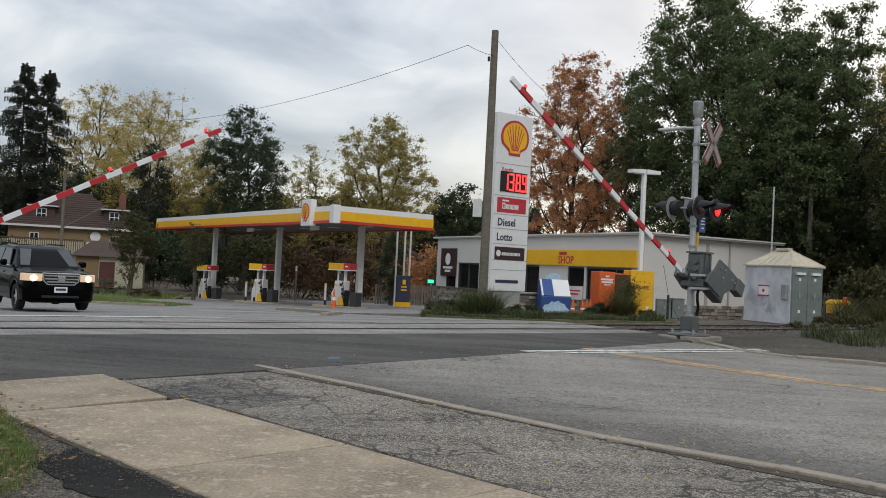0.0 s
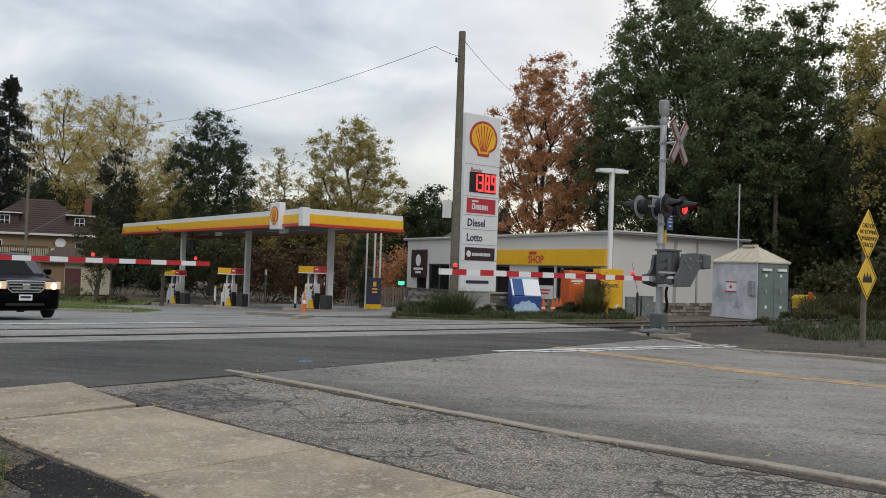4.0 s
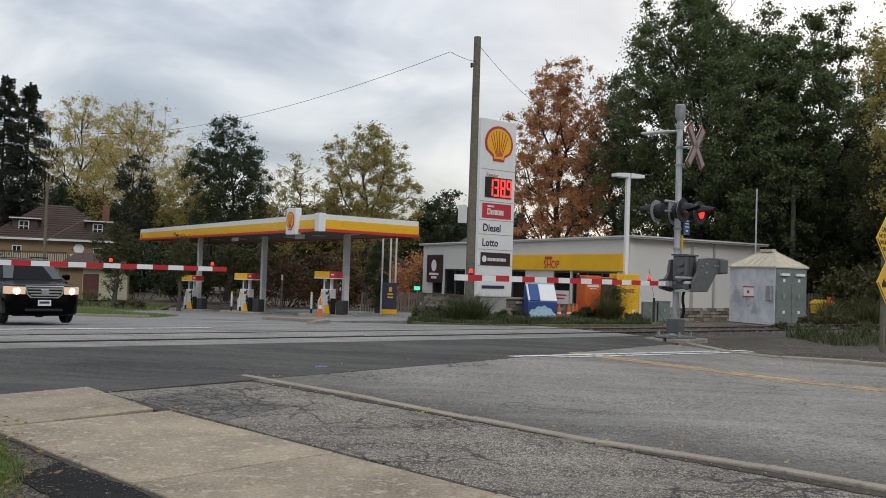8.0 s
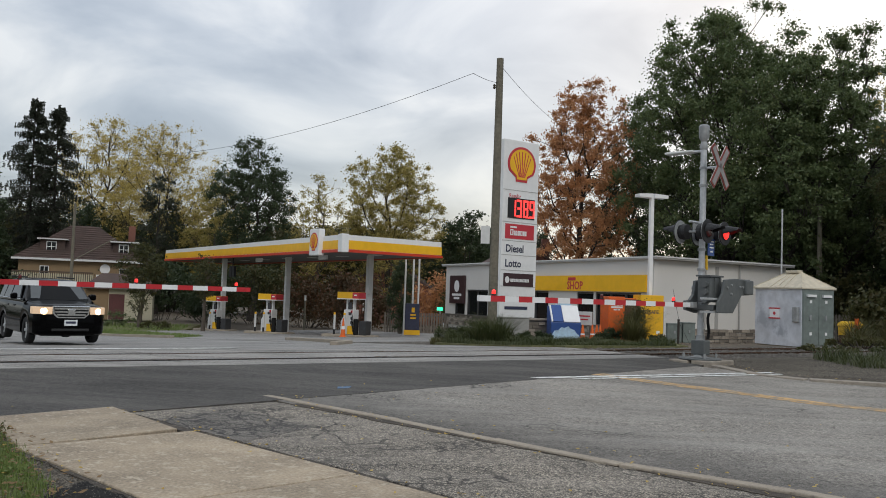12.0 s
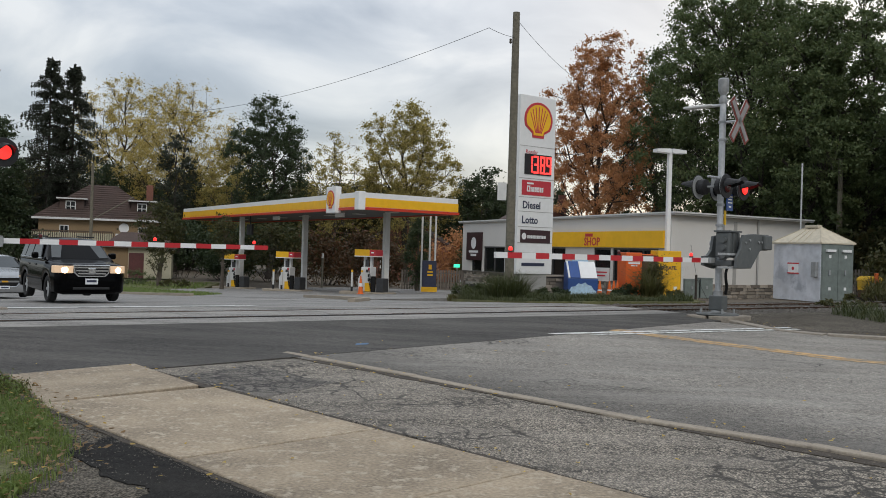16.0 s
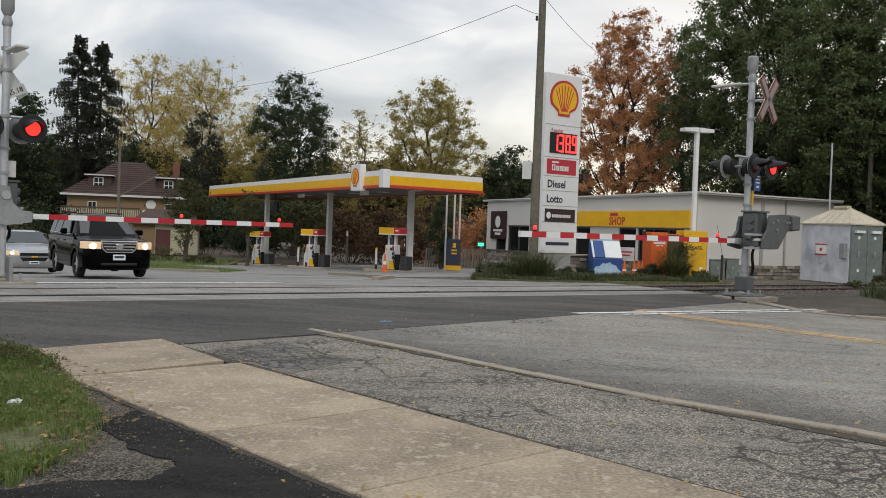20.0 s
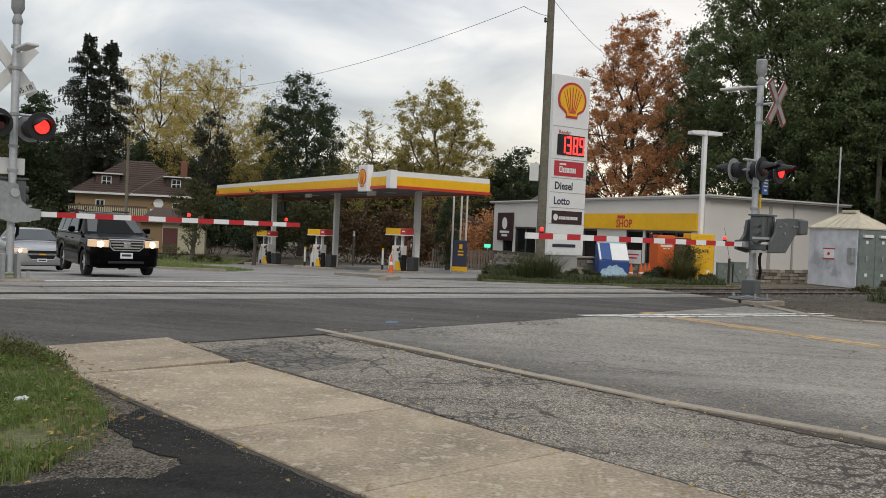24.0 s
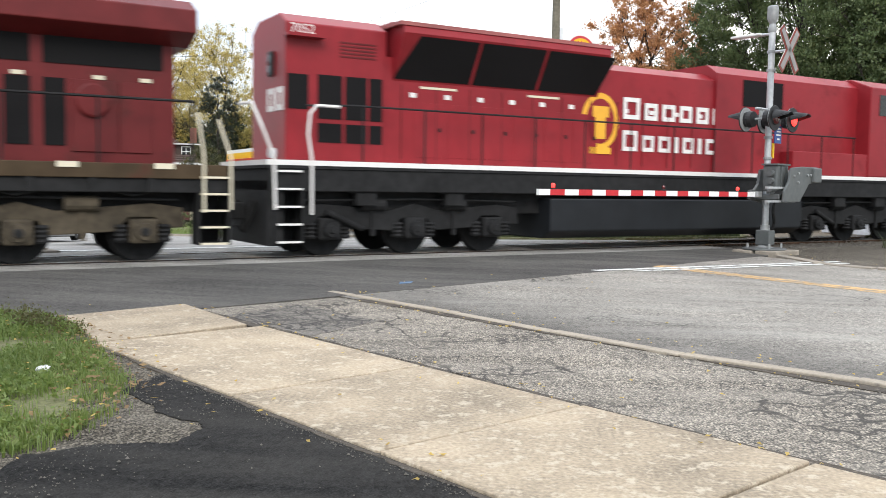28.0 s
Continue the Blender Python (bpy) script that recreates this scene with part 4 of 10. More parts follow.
def fuel_pump(x, y, z, turn):
    t = thing("fuel_pump", pose(x, y, z, 0, 0, turn), "white fuel pump with yellow and red valance on a concrete island", "fuel pump", "fuel pumps under the canopy")
    part("island", Shape().box(-1.5, -0.6, -0.1, 1.5, 0.6, 0.14), KERB, t, bevel=0.05)
    side = [(-0.46, 0.14), (0.34, 0.14), (0.34, 1.5), (-0.28, 1.5), (-0.28, 1.15), (-0.46, 0.85)]
    part("body", Shape().prism(side, -0.3, 0.3, "y"), PUMP_WHITE, t, "white curved pump body", bevel=0.04)
    part("bottom_panel", Shape().box(0.0, -0.33, 0.16, 0.36, -0.29, 0.62), YELLOW, t, "yellow lower panel")
    for sx in (-0.24, 0.17):
        part("upright", Shape().box(sx, -0.1, 1.5, sx + 0.1, 0.1, 2.08), PUMP_WHITE, t)
    part("display", Shape().box(-0.1, -0.14, 1.52, 0.12, -0.1, 1.9), PUMP_DARK, t, "dark price display")
    part("keypad", Shape().box(0.05, -0.33, 1.2, 0.2, -0.295, 1.36), PUMP_DARK, t)
    for k, zz in enumerate((1.4, 1.05, 0.82)):
        n = part("nozzle", Shape().box(0.2, -0.37, zz - 0.09, 0.28, -0.29, zz + 0.07), PUMP_DARK if k else RED_SIGN, t, bevel=0.01)
        part("hose", Shape().tube([(0.24, -0.36, zz), (0.4, -0.46, zz - 0.3), (0.42, -0.44, max(0.3, zz - 0.7)), (0.34, -0.34, max(0.45, zz - 0.45))], 0.018, 6), RUBBER, n)
    v = part("valance", Shape().box(-0.66, -0.4, 2.1, 0.66, 0.4, 2.46), YELLOW, t, "yellow illuminated valance", bevel=0.02)
    part("valance_end", Shape().box(0.3, -0.41, 2.12, 0.67, 0.41, 2.45), RED_SIGN, v, "red valance end")
    part("valance_mark", Shape().box(0.4, -0.416, 2.26, 0.58, -0.41, 2.33), WHITE, v)
    part("valance_base", Shape().box(-0.67, -0.41, 2.06, 0.67, 0.41, 2.11), WHITE, v)
    for sx, sy in ((-0.72, -0.5), (-0.08, -0.52)):
        b = part("bollard", Shape().cyl((sx, sy, 0.4), (sx, sy, 1.3), 0.06), WHITE_DIRTY, t, "pale bollard with black foot")
        part("bollard_foot", Shape().cyl((sx, sy, 0.1), (sx, sy, 0.4), 0.065), BLACK, b)
        part("bollard_cap", Shape().cyl((sx, sy, 1.2), (sx, sy, 1.32), 0.062), YELLOW, b)
    part("waste_bin", Shape().box(0.72, -0.35, 0.14, 1.15, 0.3, 0.9), BIN_GREY, t, "dark grey waste bin", bevel=0.04)
    part("tyre_stand", Shape().cyl((0.52, -0.3, 0.14), (0.52, -0.3, 1.0), 0.14), RUBBER, t, "dark squeegee stand", bevel=0.02)
    return t


def canopy():
    cx, cy = polar(6.97, 46.5)
    lx, ly = polar(17.78, 78.5)
    rx, ry = polar(0.7, 50.2)
    zt, zs = EYE + 2.95, EYE + 2.07
    c, l, r = Vector((cx, cy)), Vector((lx, ly)), Vector((rx, ry))
    turn = math.degrees(math.atan2(l.y - c.y, l.x - c.x))
    t = thing("canopy", pose(cx, cy, 0, 0, 0, turn), "flat filling-station canopy with white, yellow and red fascia", "canopy")
    inv = t.matrix_basis.inverted()
    A, B = Vector((0, 0)), (inv @ Vector((l.x, l.y, 0))).xy
    D = (inv @ Vector((r.x, r.y, 0))).xy
    C = B + D
    quad = [A, B, C, D]

    def ring(name, z0, z1, out, mat, label=""):
        mid = (A + B + C + D) / 4
        for i in range(4):
            p, q = quad[i], quad[(i + 1) % 4]
            dd = (q - p).normalized()
            nn = Vector((dd.y, -dd.x))
            if nn.dot(mid - p) > 0:
                nn = -nn
            s = Shape()
            a, b = p - dd * out, q + dd * out
            pts = [a + nn * out, b + nn * out, b - nn * 0.2, a - nn * 0.2]
            s.prism([tuple(v) for v in pts], z0, z1, "z")
            part(name, s, mat, t, label)
    part("deck", Shape().prism([tuple(v) for v in quad], zs + 0.04, zt - 0.05, "z"), SOFFIT, t, "soffit panels darkened for the shade under the canopy")
    ring("fascia", zs + 0.1, zt, 0.015, WHITE, "white fascia")
    ring("yellow_band", zs + 0.14, zs + 0.6, 0.035, YELLOW, "yellow band")
    ring("red_band", zs - 0.02, zs + 0.12, 0.08, RED_TRIM, "red lower edge")
    # white corner panel and the emblem box
    part("corner_panel", Shape().box(-0.3, -0.2, zs - 0.04, 0.2, 0.2, zt + 0.03), WHITE, t, "white corner panel", bevel=0.03)
    box = part("emblem_box", Shape().box(-0.62, -0.18, -0.72, 0.62, 0.18, 0.72), WHITE, t, "white emblem box", at=pose(3.05, 0.1 if D.y < 0 else -0.1, (zs + zt) / 2 + 0.12), bevel=0.04)
    face = 1 if D.y < 0 else -1
    emblem(box, pose(0, 0.185 * face, 0, 90, 0, 180 if face > 0 else 0), 0.5)
    for along, across in ((4.0, 0.5), (14, 0.5)):
        p = A.lerp(B, along / B.length) + (D - A) * 0.12
        part("hanging_sign", Shape().box(p.x - 0.55, p.y - 0.04, zs - 0.32, p.x + 0.55, p.y + 0.04, zs - 0.08), WHITE_DIRTY, t, "small hanging lane sign")
    for k in range(8):
        p = A.lerp(B, (k + 0.5) / 8) + (D - A) * 0.5
        part("soffit_light", Shape().box(p.x - 0.3, p.y - 0.3, zs - 0.0, p.x + 0.3, p.y + 0.3, zs + 0.05), WHITE_DIRTY, t)
    x, y = polar(13.75, 64.5)
    p = inv @ Vector((x, y, 0))
    h = part("hanging_notice", Shape().box(p.x - 0.5, p.y - 0.08, zs - 1.3, p.x - 0.05, p.y + 0.08, zs - 0.55).box(p.x + 0.05, p.y - 0.08, zs - 1.3, p.x + 0.5, p.y + 0.08, zs - 0.55), BLACK, t, "pair of dark hanging notice boxes")
    part("hanger", Shape().cyl((p.x, p.y, zs - 0.7), (p.x, p.y, zs + 0.05), 0.04, seg=8).cyl((p.x - 0.3, p.y, zs - 0.6), (p.x + 0.3, p.y, zs - 0.6), 0.03, seg=8), BLACK, h)
    for az, rr in ((5.2, 51.6), (10.35, 59.0), (14.25, 67.5)):
        x, y = polar(az, rr)
        g = level(x, y)
        p = inv @ Vector((x, y, 0))
        part("column", Shape().box(p.x - 0.16, p.y - 0.16, g - 0.1, p.x + 0.16, p.y + 0.16, zs + 0.1), WHITE_DIRTY, t, "white square column", bevel=0.02)
    return turn


def shop():
    corner, left, right = Vector(polar(-12.75, 44.5)), Vector(polar(0.3, 65.0)), Vector(polar(-20.46, 51.6))
    zr, zg = EYE + 2.2, -0.9
    turn = math.degrees(math.atan2(corner.y - left.y, corner.x - left.x))
    t = thing("shop", pose(left.x, left.y, 0, 0, 0, turn), "low cream-rendered shop with flat roof and yellow sign band", "shop building")
    inv = t.matrix_basis.inverted()
    C = (inv @ Vector((*corner, 0))).xy
    R = (inv @ Vector((*right, 0))).xy
    L = C.x
    P = [Vector((0, 0)), Vector((L, 0)), R, R - Vector((L, 0))]
    w = 0.3

    def wall(p, q, z0, z1, mat, name="wall", thick=w, outset=0.0, m_label=""):
        d = (q - p).normalized()
        n = Vector((d.y, -d.x))
        pts = [p + n * outset, q + n * outset, q - n * thick, p - n * thick]
        return part(name, Shape().prism([tuple(v) for v in pts], z0, z1, "z"), mat, t, m_label)
    wins = [(1.6, 3.2), (3.5, 6.6), (9.6, 14.2), (17.2, 18.8), (19.0, 22.9)]
    zs, zh = 0.2, 1.98
    x = 0.0
    for a, b in wins + [(L, L)]:
        if a > x:
            wall(Vector((x, 0)), Vector((a, 0)), zg, zh, STUCCO)
        if b > a:
            wall(Vector((a, 0)), Vector((b, 0)), zg, zs, STUCCO)
            part("window_glass", Shape().box(a, 0.12, zs, b, 0.16, zh), GLASS, t)
            n = max(1, round((b - a) / 1.5))
            f = part("window_frame", Shape().box(a, 0.04, zs, b, 0.2, zs + 0.08), ALU, t)
            part("frame_head", Shape().box(a, 0.04, zh - 0.1, b, 0.2, zh), ALU, f)
            for i in range(n + 1):
                xx = a + (b - a) * i / n
                part("mullion", Shape().box(xx - 0.05, 0.05, zs, xx + 0.05, 0.19, zh), ALU, f)
        x = b
    wall(Vector((0, 0)), Vector((L, 0)), zh, zr - 0.1, STUCCO)
    wall(P[1], P[2], zg, zr - 0.1, STUCCO)
    wall(P[2], P[3], zg, zr - 0.1, STUCCO)
    wall(P[3], P[0], zg, zr - 0.1, STUCCO)
    # recessed dark interior behind the glass
    part("interior_floor", Shape().prism([tuple(v) for v in P], zg, zg + 0.2, "z"), PUMP_DARK, t)
    part("interior_wall", Shape().box(0.5, 4.2, zg, L - 0.4, 4.4, zr - 0.3), FASCIA_GREY, t)
    mid = (P[0] + P[1] + P[2] + P[3]) / 4
    big = [v + (v - mid).normalized() * 0.45 for v in P]
    part("roof", Shape().prism([tuple(v) for v in big], zr - 0.12, zr, "z"), FASCIA_GREY, t, "grey roof edge")
    part("roof_trim", Shape().prism([tuple(v + (v - mid).normalized() * 0.5) for v in P], zr - 0.04, zr + 0.03, "z"), WHITE_DIRTY, t)
    part("sign_band", Shape().box(L - 11.4, -0.14, 2.02, L - 0.45, -0.02, 2.87), YELLOW, t, "yellow sign band")
    part("word", lettering("SHOP", 0.62, RED_SIGN, bold=0.02), RED_SIGN, t, at=pose(L - 6.7, -0.145, 2.3, 90, 0, 0))
    bars(t, pose(L - 7.0, -0.145, 2.68, 90, 0, 0), 0.75, [(0, 0.17, 1)], RED_SIGN)
    s = part("maroon_sign", Shape().box(0.9, -0.12, 1.0, 3.3, -0.02, 2.95), DARK_BROWN, t, "dark maroon square sign")
    part("cup_mark", Shape().lathe([(0.02, 0), (0.3, 0.0), (0.42, 0.012)], 14), WHITE, s, at=pose(2.1, -0.125, 2.2, 90, 0, 0))
    bars(s, pose(2.1, -0.125, 1.5, 90, 0, 0), 1.5, [(0.1, 0.16, 1), (-0.14, 0.16, 0.6)], WHITE)
    for xx in (14.7, 15.4, 16.4):
        part("window_poster", Shape().box(xx - 5, -0.02, 0.55, xx - 4.5, 0.0, 1.35), RED_SIGN if xx < 15 else WHITE_DIRTY, t)
    # side door line and downpipe on the blank wall
    d = (P[2] - P[1]).normalized()
    nrm = Vector((d.y, -d.x))
    for k in (0.36, 0.62):
        q = P[1].lerp(P[2], k) + nrm * 0.06
        part("downpipe", Shape().cyl((q.x, q.y, zg), (q.x, q.y, zr - 0.1), 0.05), FASCIA_GREY, t)
    # ledge stone base, each stone set proud of dark mortar
    base = part("stone_base", Shape(), MORTAR, t)
    stones = [mesh_of(Shape().box(0, -0.05, 0, a, 0.04, b), STONE, 0.012, name="stone") for a, b in ((0.5, 0.17), (0.36, 0.13), (0.62, 0.15), (0.28, 0.17))]
    rnd = random.Random(5)
    def stonework(p, q, z0, rows):
        dd = (q - p)
        ang = math.degrees(math.atan2(dd.y, dd.x))
        nn = Vector((dd.y, -dd.x)).normalized() * 0.06
        z = z0
        for _ in range(rows):
            x = 0.0
            while x < dd.length - 0.5:
                k = rnd.randrange(4)
                o = p + dd.normalized() * x + nn
                part("stone", stones[k], STONE, base, at=pose(o.x, o.y, z, 0, 0, ang))
                x += (0.5, 0.36, 0.62, 0.28)[k] + 0.02
            z += 0.17
    stonework(P[1], P[2], -0.55, 5)
    stonework(P[0], P[1], -0.5, 4)
    part("stone_ledge", Shape().box(0.0, -0.14, 0.16, L, 0.0, 0.24), STONE, t, "pale stone ledge")
    return t


price_sign()
canopy()
for az, rr, zz in ((6.3, 49.6, None), (11.35, 56.6, None), (14.65, 65.4, None)):
    px_, py_ = polar(az, rr)
    fuel_pump(px_, py_, level(px_, py_), -24)
shop()


# ---- the train: two diesel locomotives; x runs forward, y to the side that faces the pavement, z up from the rail ----
def handrail(parent, pts, mat, r=0.022, name="handrail"):
    return part(name, Shape().tube(pts, r, 6), mat, parent)


def wheelset(parent, x):
    """An axle with two treaded wheels; it turns."""
    w = part("wheelset", Shape().cyl((0, -0.7, 0), (0, 0.7, 0), 0.09, seg=10), GRIME_DARK, parent, at=pose(x, 0, 0.53))
    for s in (-1, 1):
        prof = [(0.1, -0.06), (0.3, -0.03), (0.42, -0.05), (0.56, -0.07), (0.56, -0.04), (0.53, -0.03), (0.53, 0.06), (0.43, 0.05), (0.3, 0.03), (0.1, 0.08)]
        part("wheel", Shape().lathe(prof, 20, pose(0, 0.75 * s, 0, -90 * s, 0, 0)), GRIME_DARK, w)
        for k in range(3):
            a = 2 * math.pi * k / 3
            part("wheel_bolt", Shape().cyl((0.2 * math.cos(a), 0.78 * s, 0.2 * math.sin(a)), (0.2 * math.cos(a), 0.84 * s, 0.2 * math.sin(a)), 0.05, seg=6), GRIME, w)
    return w


def truck(parent, xs, mat, dark):
    """A three-axle bogie: side frames, journal boxes, springs, brake cylinders."""
    x0, x2 = max(xs), min(xs)
    mid = xs[1]
    for s in (1, -1):
        y = 1.02 * s
        out = [(x0 + 0.75, 0.62), (x0 + 0.7, 0.98), (x0 + 0.15, 1.06), (mid + 0.6, 0.92), (mid, 1.08), (mid - 0.6, 0.92), (x2 - 0.15, 1.06), (x2 - 0.7, 0.98), (x2 - 0.75, 0.62), (x2 - 0.35, 0.6), (x2 - 0.2, 0.8), (x2 + 0.25, 0.8), (x2 + 0.5, 0.55), (mid - 0.5, 0.5), (mid - 0.3, 0.75), (mid + 0.3, 0.75), (mid + 0.5, 0.5), (x0 - 0.5, 0.55), (x0 - 0.25, 0.8), (x0 + 0.2, 0.8), (x0 + 0.35, 0.6)]
        part("side_frame", Shape().prism(out, y, y + 0.14 * s, "y"), mat, parent, bevel=0.02)
        if s < 0:
            continue
        for x in xs:
            b = part("journal_box", Shape().box(x - 0.24, y - 0.02, 0.34, x + 0.24, y + 0.24, 0.78), mat, parent, bevel=0.04)
            part("journal_cap", Shape().cyl((x, y + 0.22, 0.55), (x, y + 0.34, 0.55), 0.17, 0.15, 14), mat, b)
            part("journal_centre", Shape().cyl((x, y + 0.33, 0.55), (x, y + 0.37, 0.55), 0.09, 0.07, 10), dark, b)
            for dx in (-0.38, 0.38):
                part("coil_spring", Shape().lathe([(0.1, 0.36), (0.13, 0.4), (0.1, 0.44), (0.13, 0.48), (0.1, 0.52), (0.13, 0.56), (0.1, 0.6), (0.13, 0.64), (0.1, 0.68)], 10, pose(x + dx, y + 0.1, 0)), dark, b)
        for x in ((xs[0] + xs[1]) / 2, (xs[1] + xs[2]) / 2):
            part("brake_cylinder", Shape().cyl((x - 0.25, y + 0.16, 1.05), (x + 0.3, y + 0.16, 1.05), 0.14, seg=12), mat, parent, bevel=0.01)
            part("brake_lever", Shape().box(x - 0.04, y + 0.1, 0.4, x + 0.04, y + 0.18, 1.0), mat, parent)
        part("air_pipe", Shape().tube([(x0 + 0.6, y + 0.2, 1.12), (mid, y + 0.22, 1.16), (x2 - 0.6, y + 0.2, 1.12)], 0.025), dark, parent)
        part("sand_pipe", Shape().tube([(x0 + 0.8, y, 1.1), (x0 + 0.72, y, 0.5), (x0 + 0.62, y - 0.15, 0.12)], 0.025), dark, parent)
        part("shock_absorber", Shape().cyl((x0 + 0.1, y + 0.25, 0.9), (x0 - 0.7, y + 0.25, 0.55), 0.06, seg=8), mat, parent)
    part("transom", Shape().box(x2 - 0.5, -0.95, 0.6, x0 + 0.5, 0.95, 0.95), dark, parent)


def plates(parent, xs, y, z, mat, w=0.34, h=0.1):
    for x in xs:
        part("reflector_plate", Shape().box(x - w / 2, y, z - h / 2, x + w / 2, y + 0.012, z + h / 2), mat, parent)


def mark(parent, x, y, z, text, size, mat):
    """Numbers on the side, read from the pavement."""
    part("number", lettering(text, size, mat, 0.006), mat, parent, at=pose(x, y, z, 90, 0, 180))


def letter_row(parent, x, y, z, widths, high, mat, first):
    blocks(parent, pose(x, y, z, 90, 0, 180), widths, high, mat, first, 0.4)


def stair(parent, x0, x1, mat_edge, top=1.55):
    """Side steps at a platform corner."""
    for k in range(5):
        z = 0.34 + k * (top - 0.34) / 4
        b = part("step", Shape().box(x1, 1.0, z - 0.03, x0, 1.5, z), GRIME_DARK, parent)
        part("step_edge", Shape().box(x1, 1.5, z - 0.035, x0, 1.515, z + 0.005), mat_edge, b)
    for x in (x0 + 0.03, x1 - 0.03):
        part("step_side", Shape().box(x - 0.02, 1.0, 0.3, x + 0.02, 1.48, top), GRIME_DARK, parent)
    part("step_back", Shape().box(x1, 0.96, 0.3, x0, 1.0, top), GRIME_DARK, parent)


def coupler(parent, x, s):
    part("coupler", Shape().box(min(x, x + 0.5 * s), -0.12, 0.78, max(x, x + 0.5 * s), 0.12, 1.0).box(min(x + 0.4 * s, x + 0.7 * s), -0.2, 0.72, max(x + 0.4 * s, x + 0.7 * s), 0.2, 1.06), GRIME_DARK, parent, bevel=0.03)
    for y in (-0.7, -0.45, 0.45, 0.7):
        part("air_hose", Shape().tube([(x, y, 1.1), (x + 0.12 * s, y, 0.75), (x + 0.22 * s, y * 0.9, 0.5), (x + 0.3 * s, y * 0.8, 0.62)], 0.035), RUBBER, parent)


def slide(parent, known, dx):
    """Moves the newest parts of a locomotive along it."""
    for ob in parent.children:
        if ob.name not in known:
            ob.matrix_basis = pose(dx, 0, 0) @ ob.matrix_basis
            known.add(ob.name)


def locomotive_lead():
    t = thing("locomotive", pose(0, 0, 0), "faded maroon road locomotive with grimy running gear and cream lettering", "locomotive", "locomotives of the train")
    part("frame", Shape().box(-21.5, -1.45, 1.25, -0.7, 1.45, 1.62), GRIME_DARK, t, bevel=0.02)
    part("underframe", Shape().box(-21.1, -1.0, 0.9, -1.3, 1.0, 1.28), GRIME_DARK, t, "black equipment under the frame")
    part("sill", Shape().box(-21.45, -1.5, 1.5, -0.5, 1.5, 1.76), LOCO_GRIME, t, "grimy maroon sill", bevel=0.015)
    coupler(t, -21.5, -1)
    known = {ob.name for ob in t.children}
    # plough and pilot
    part("pilot", Shape().prism([(-1.8, 0.3), (-1.5, 0.3), (-1.35, 1.5), (-1.8, 1.5)], -1.35, 1.35, "y"), GRIME_DARK, t)
    for sg in (1, -1):
        s = Shape()
        cols = [(-0.72, 0.02), (-0.86, 0.35), (-1.05, 0.75), (-1.3, 1.15), (-1.6, 1.48)]
        for z, back, wide in ((0.14, 0.0, 1.0), (0.3, 0.1, 1.0), (0.55, 0.2, 0.99), (0.85, 0.22, 0.97), (1.08, 0.16, 0.95)):
            for x, y in cols:
                s.v.append((x - back, y * sg * wide, z))
        k = len(cols)
        for z, back, wide in ((0.14, 0.06, 1.0), (0.3, 0.16, 1.0), (0.55, 0.26, 0.99), (0.85, 0.28, 0.97), (1.08, 0.22, 0.95)):
            for x, y in cols:
                s.v.append((x - back, y * sg * wide, z))
        m = 5 * k
        for j in range(4):
            for i in range(k - 1):
                a = j * k + i
                s.f += [(a, a + 1, a + k + 1, a + k), (m + a, m + a + k, m + a + k + 1, m + a + 1)]
        s.f += [(i, m + i, m + i + 1, i + 1) for i in range(k - 1)] + [(4 * k + i, 4 * k + i + 1, m + 4 * k + i + 1, m + 4 * k + i) for i in range(k - 1)]
        s.f += [(j * k + k - 1, m + j * k + k - 1, m + j * k + 2 * k - 1, j * k + 2 * k - 1) for j in range(4)]
        part("snow_plough_blade", s, GRIME_DARK, t, "black curved snow plough blade", smooth=True)
        for y in (0.5, 1.0):
            part("plough_brace", Shape().cyl((-1.3 - 0.1 * y, y * sg, 0.95), (-1.6, y * sg, 1.4), 0.04), GRIME_DARK, t)
        for i, y in enumerate((0.3, 0.42, 0.62, 0.8)):
            part("air_hose", Shape().tube([(-1.38, y * sg, 1.45), (-1.2, y * sg, 1.3), (-1.12, (y + 0.06) * sg, 1.1), (-1.2, (y + 0.16) * sg, 1.0), (-1.34, (y + 0.18) * sg, 1.1)], 0.03), RUBBER, t)
        part("cut_lever", Shape().tube([(-1.33, 0.2 * sg, 1.25), (-1.3, 0.9 * sg, 1.3), (-1.36, 1.42 * sg, 1.18)], 0.018), GALV_DULL, t)
    coupler(t, -1.2, 1)
    part("front_platform", Shape().box(-2.9, -1.5, 1.76, -1.2, 1.5, 1.82), GRIME_DARK, t)
    part("platform_edge", Shape().box(-1.22, -1.46, 1.64, -1.17, 1.46, 1.8), GALV_DULL, t, "pale scuffed platform edge")
    stair(t, -1.95, -2.48, CREAM)
    # nose: flat centre, faceted corners, a hipped top
    nose = Shape()
    low = [(-1.95, -0.5), (-1.95, 0.5), (-2.7, 1.46), (-3.75, 1.48), (-3.75, -1.48), (-2.7, -1.46)]
    nose.v = [(x, y, 1.82) for x, y in low] + [(x - (0.12 if i < 2 else 0), y, z) for i, ((x, y), z) in enumerate(zip(low, (3.62, 3.62, 3.4, 3.72, 3.72, 3.4)))] + [(-2.95, 0.55, 3.82), (-2.95, -0.55, 3.82)]
    nose.f = [(0, 1, 7, 6), (1, 2, 8, 7), (2, 3, 9, 8), (3, 4, 10, 9), (4, 5, 11, 10), (5, 0, 6, 11), (6, 7, 12, 13), (7, 8, 12), (8, 9, 12), (10, 11, 13), (11, 6, 13), (9, 10, 13, 12), (5, 4, 3, 2, 1, 0)]
    part("nose", nose, LOCO_RED, t, bevel=0.035)
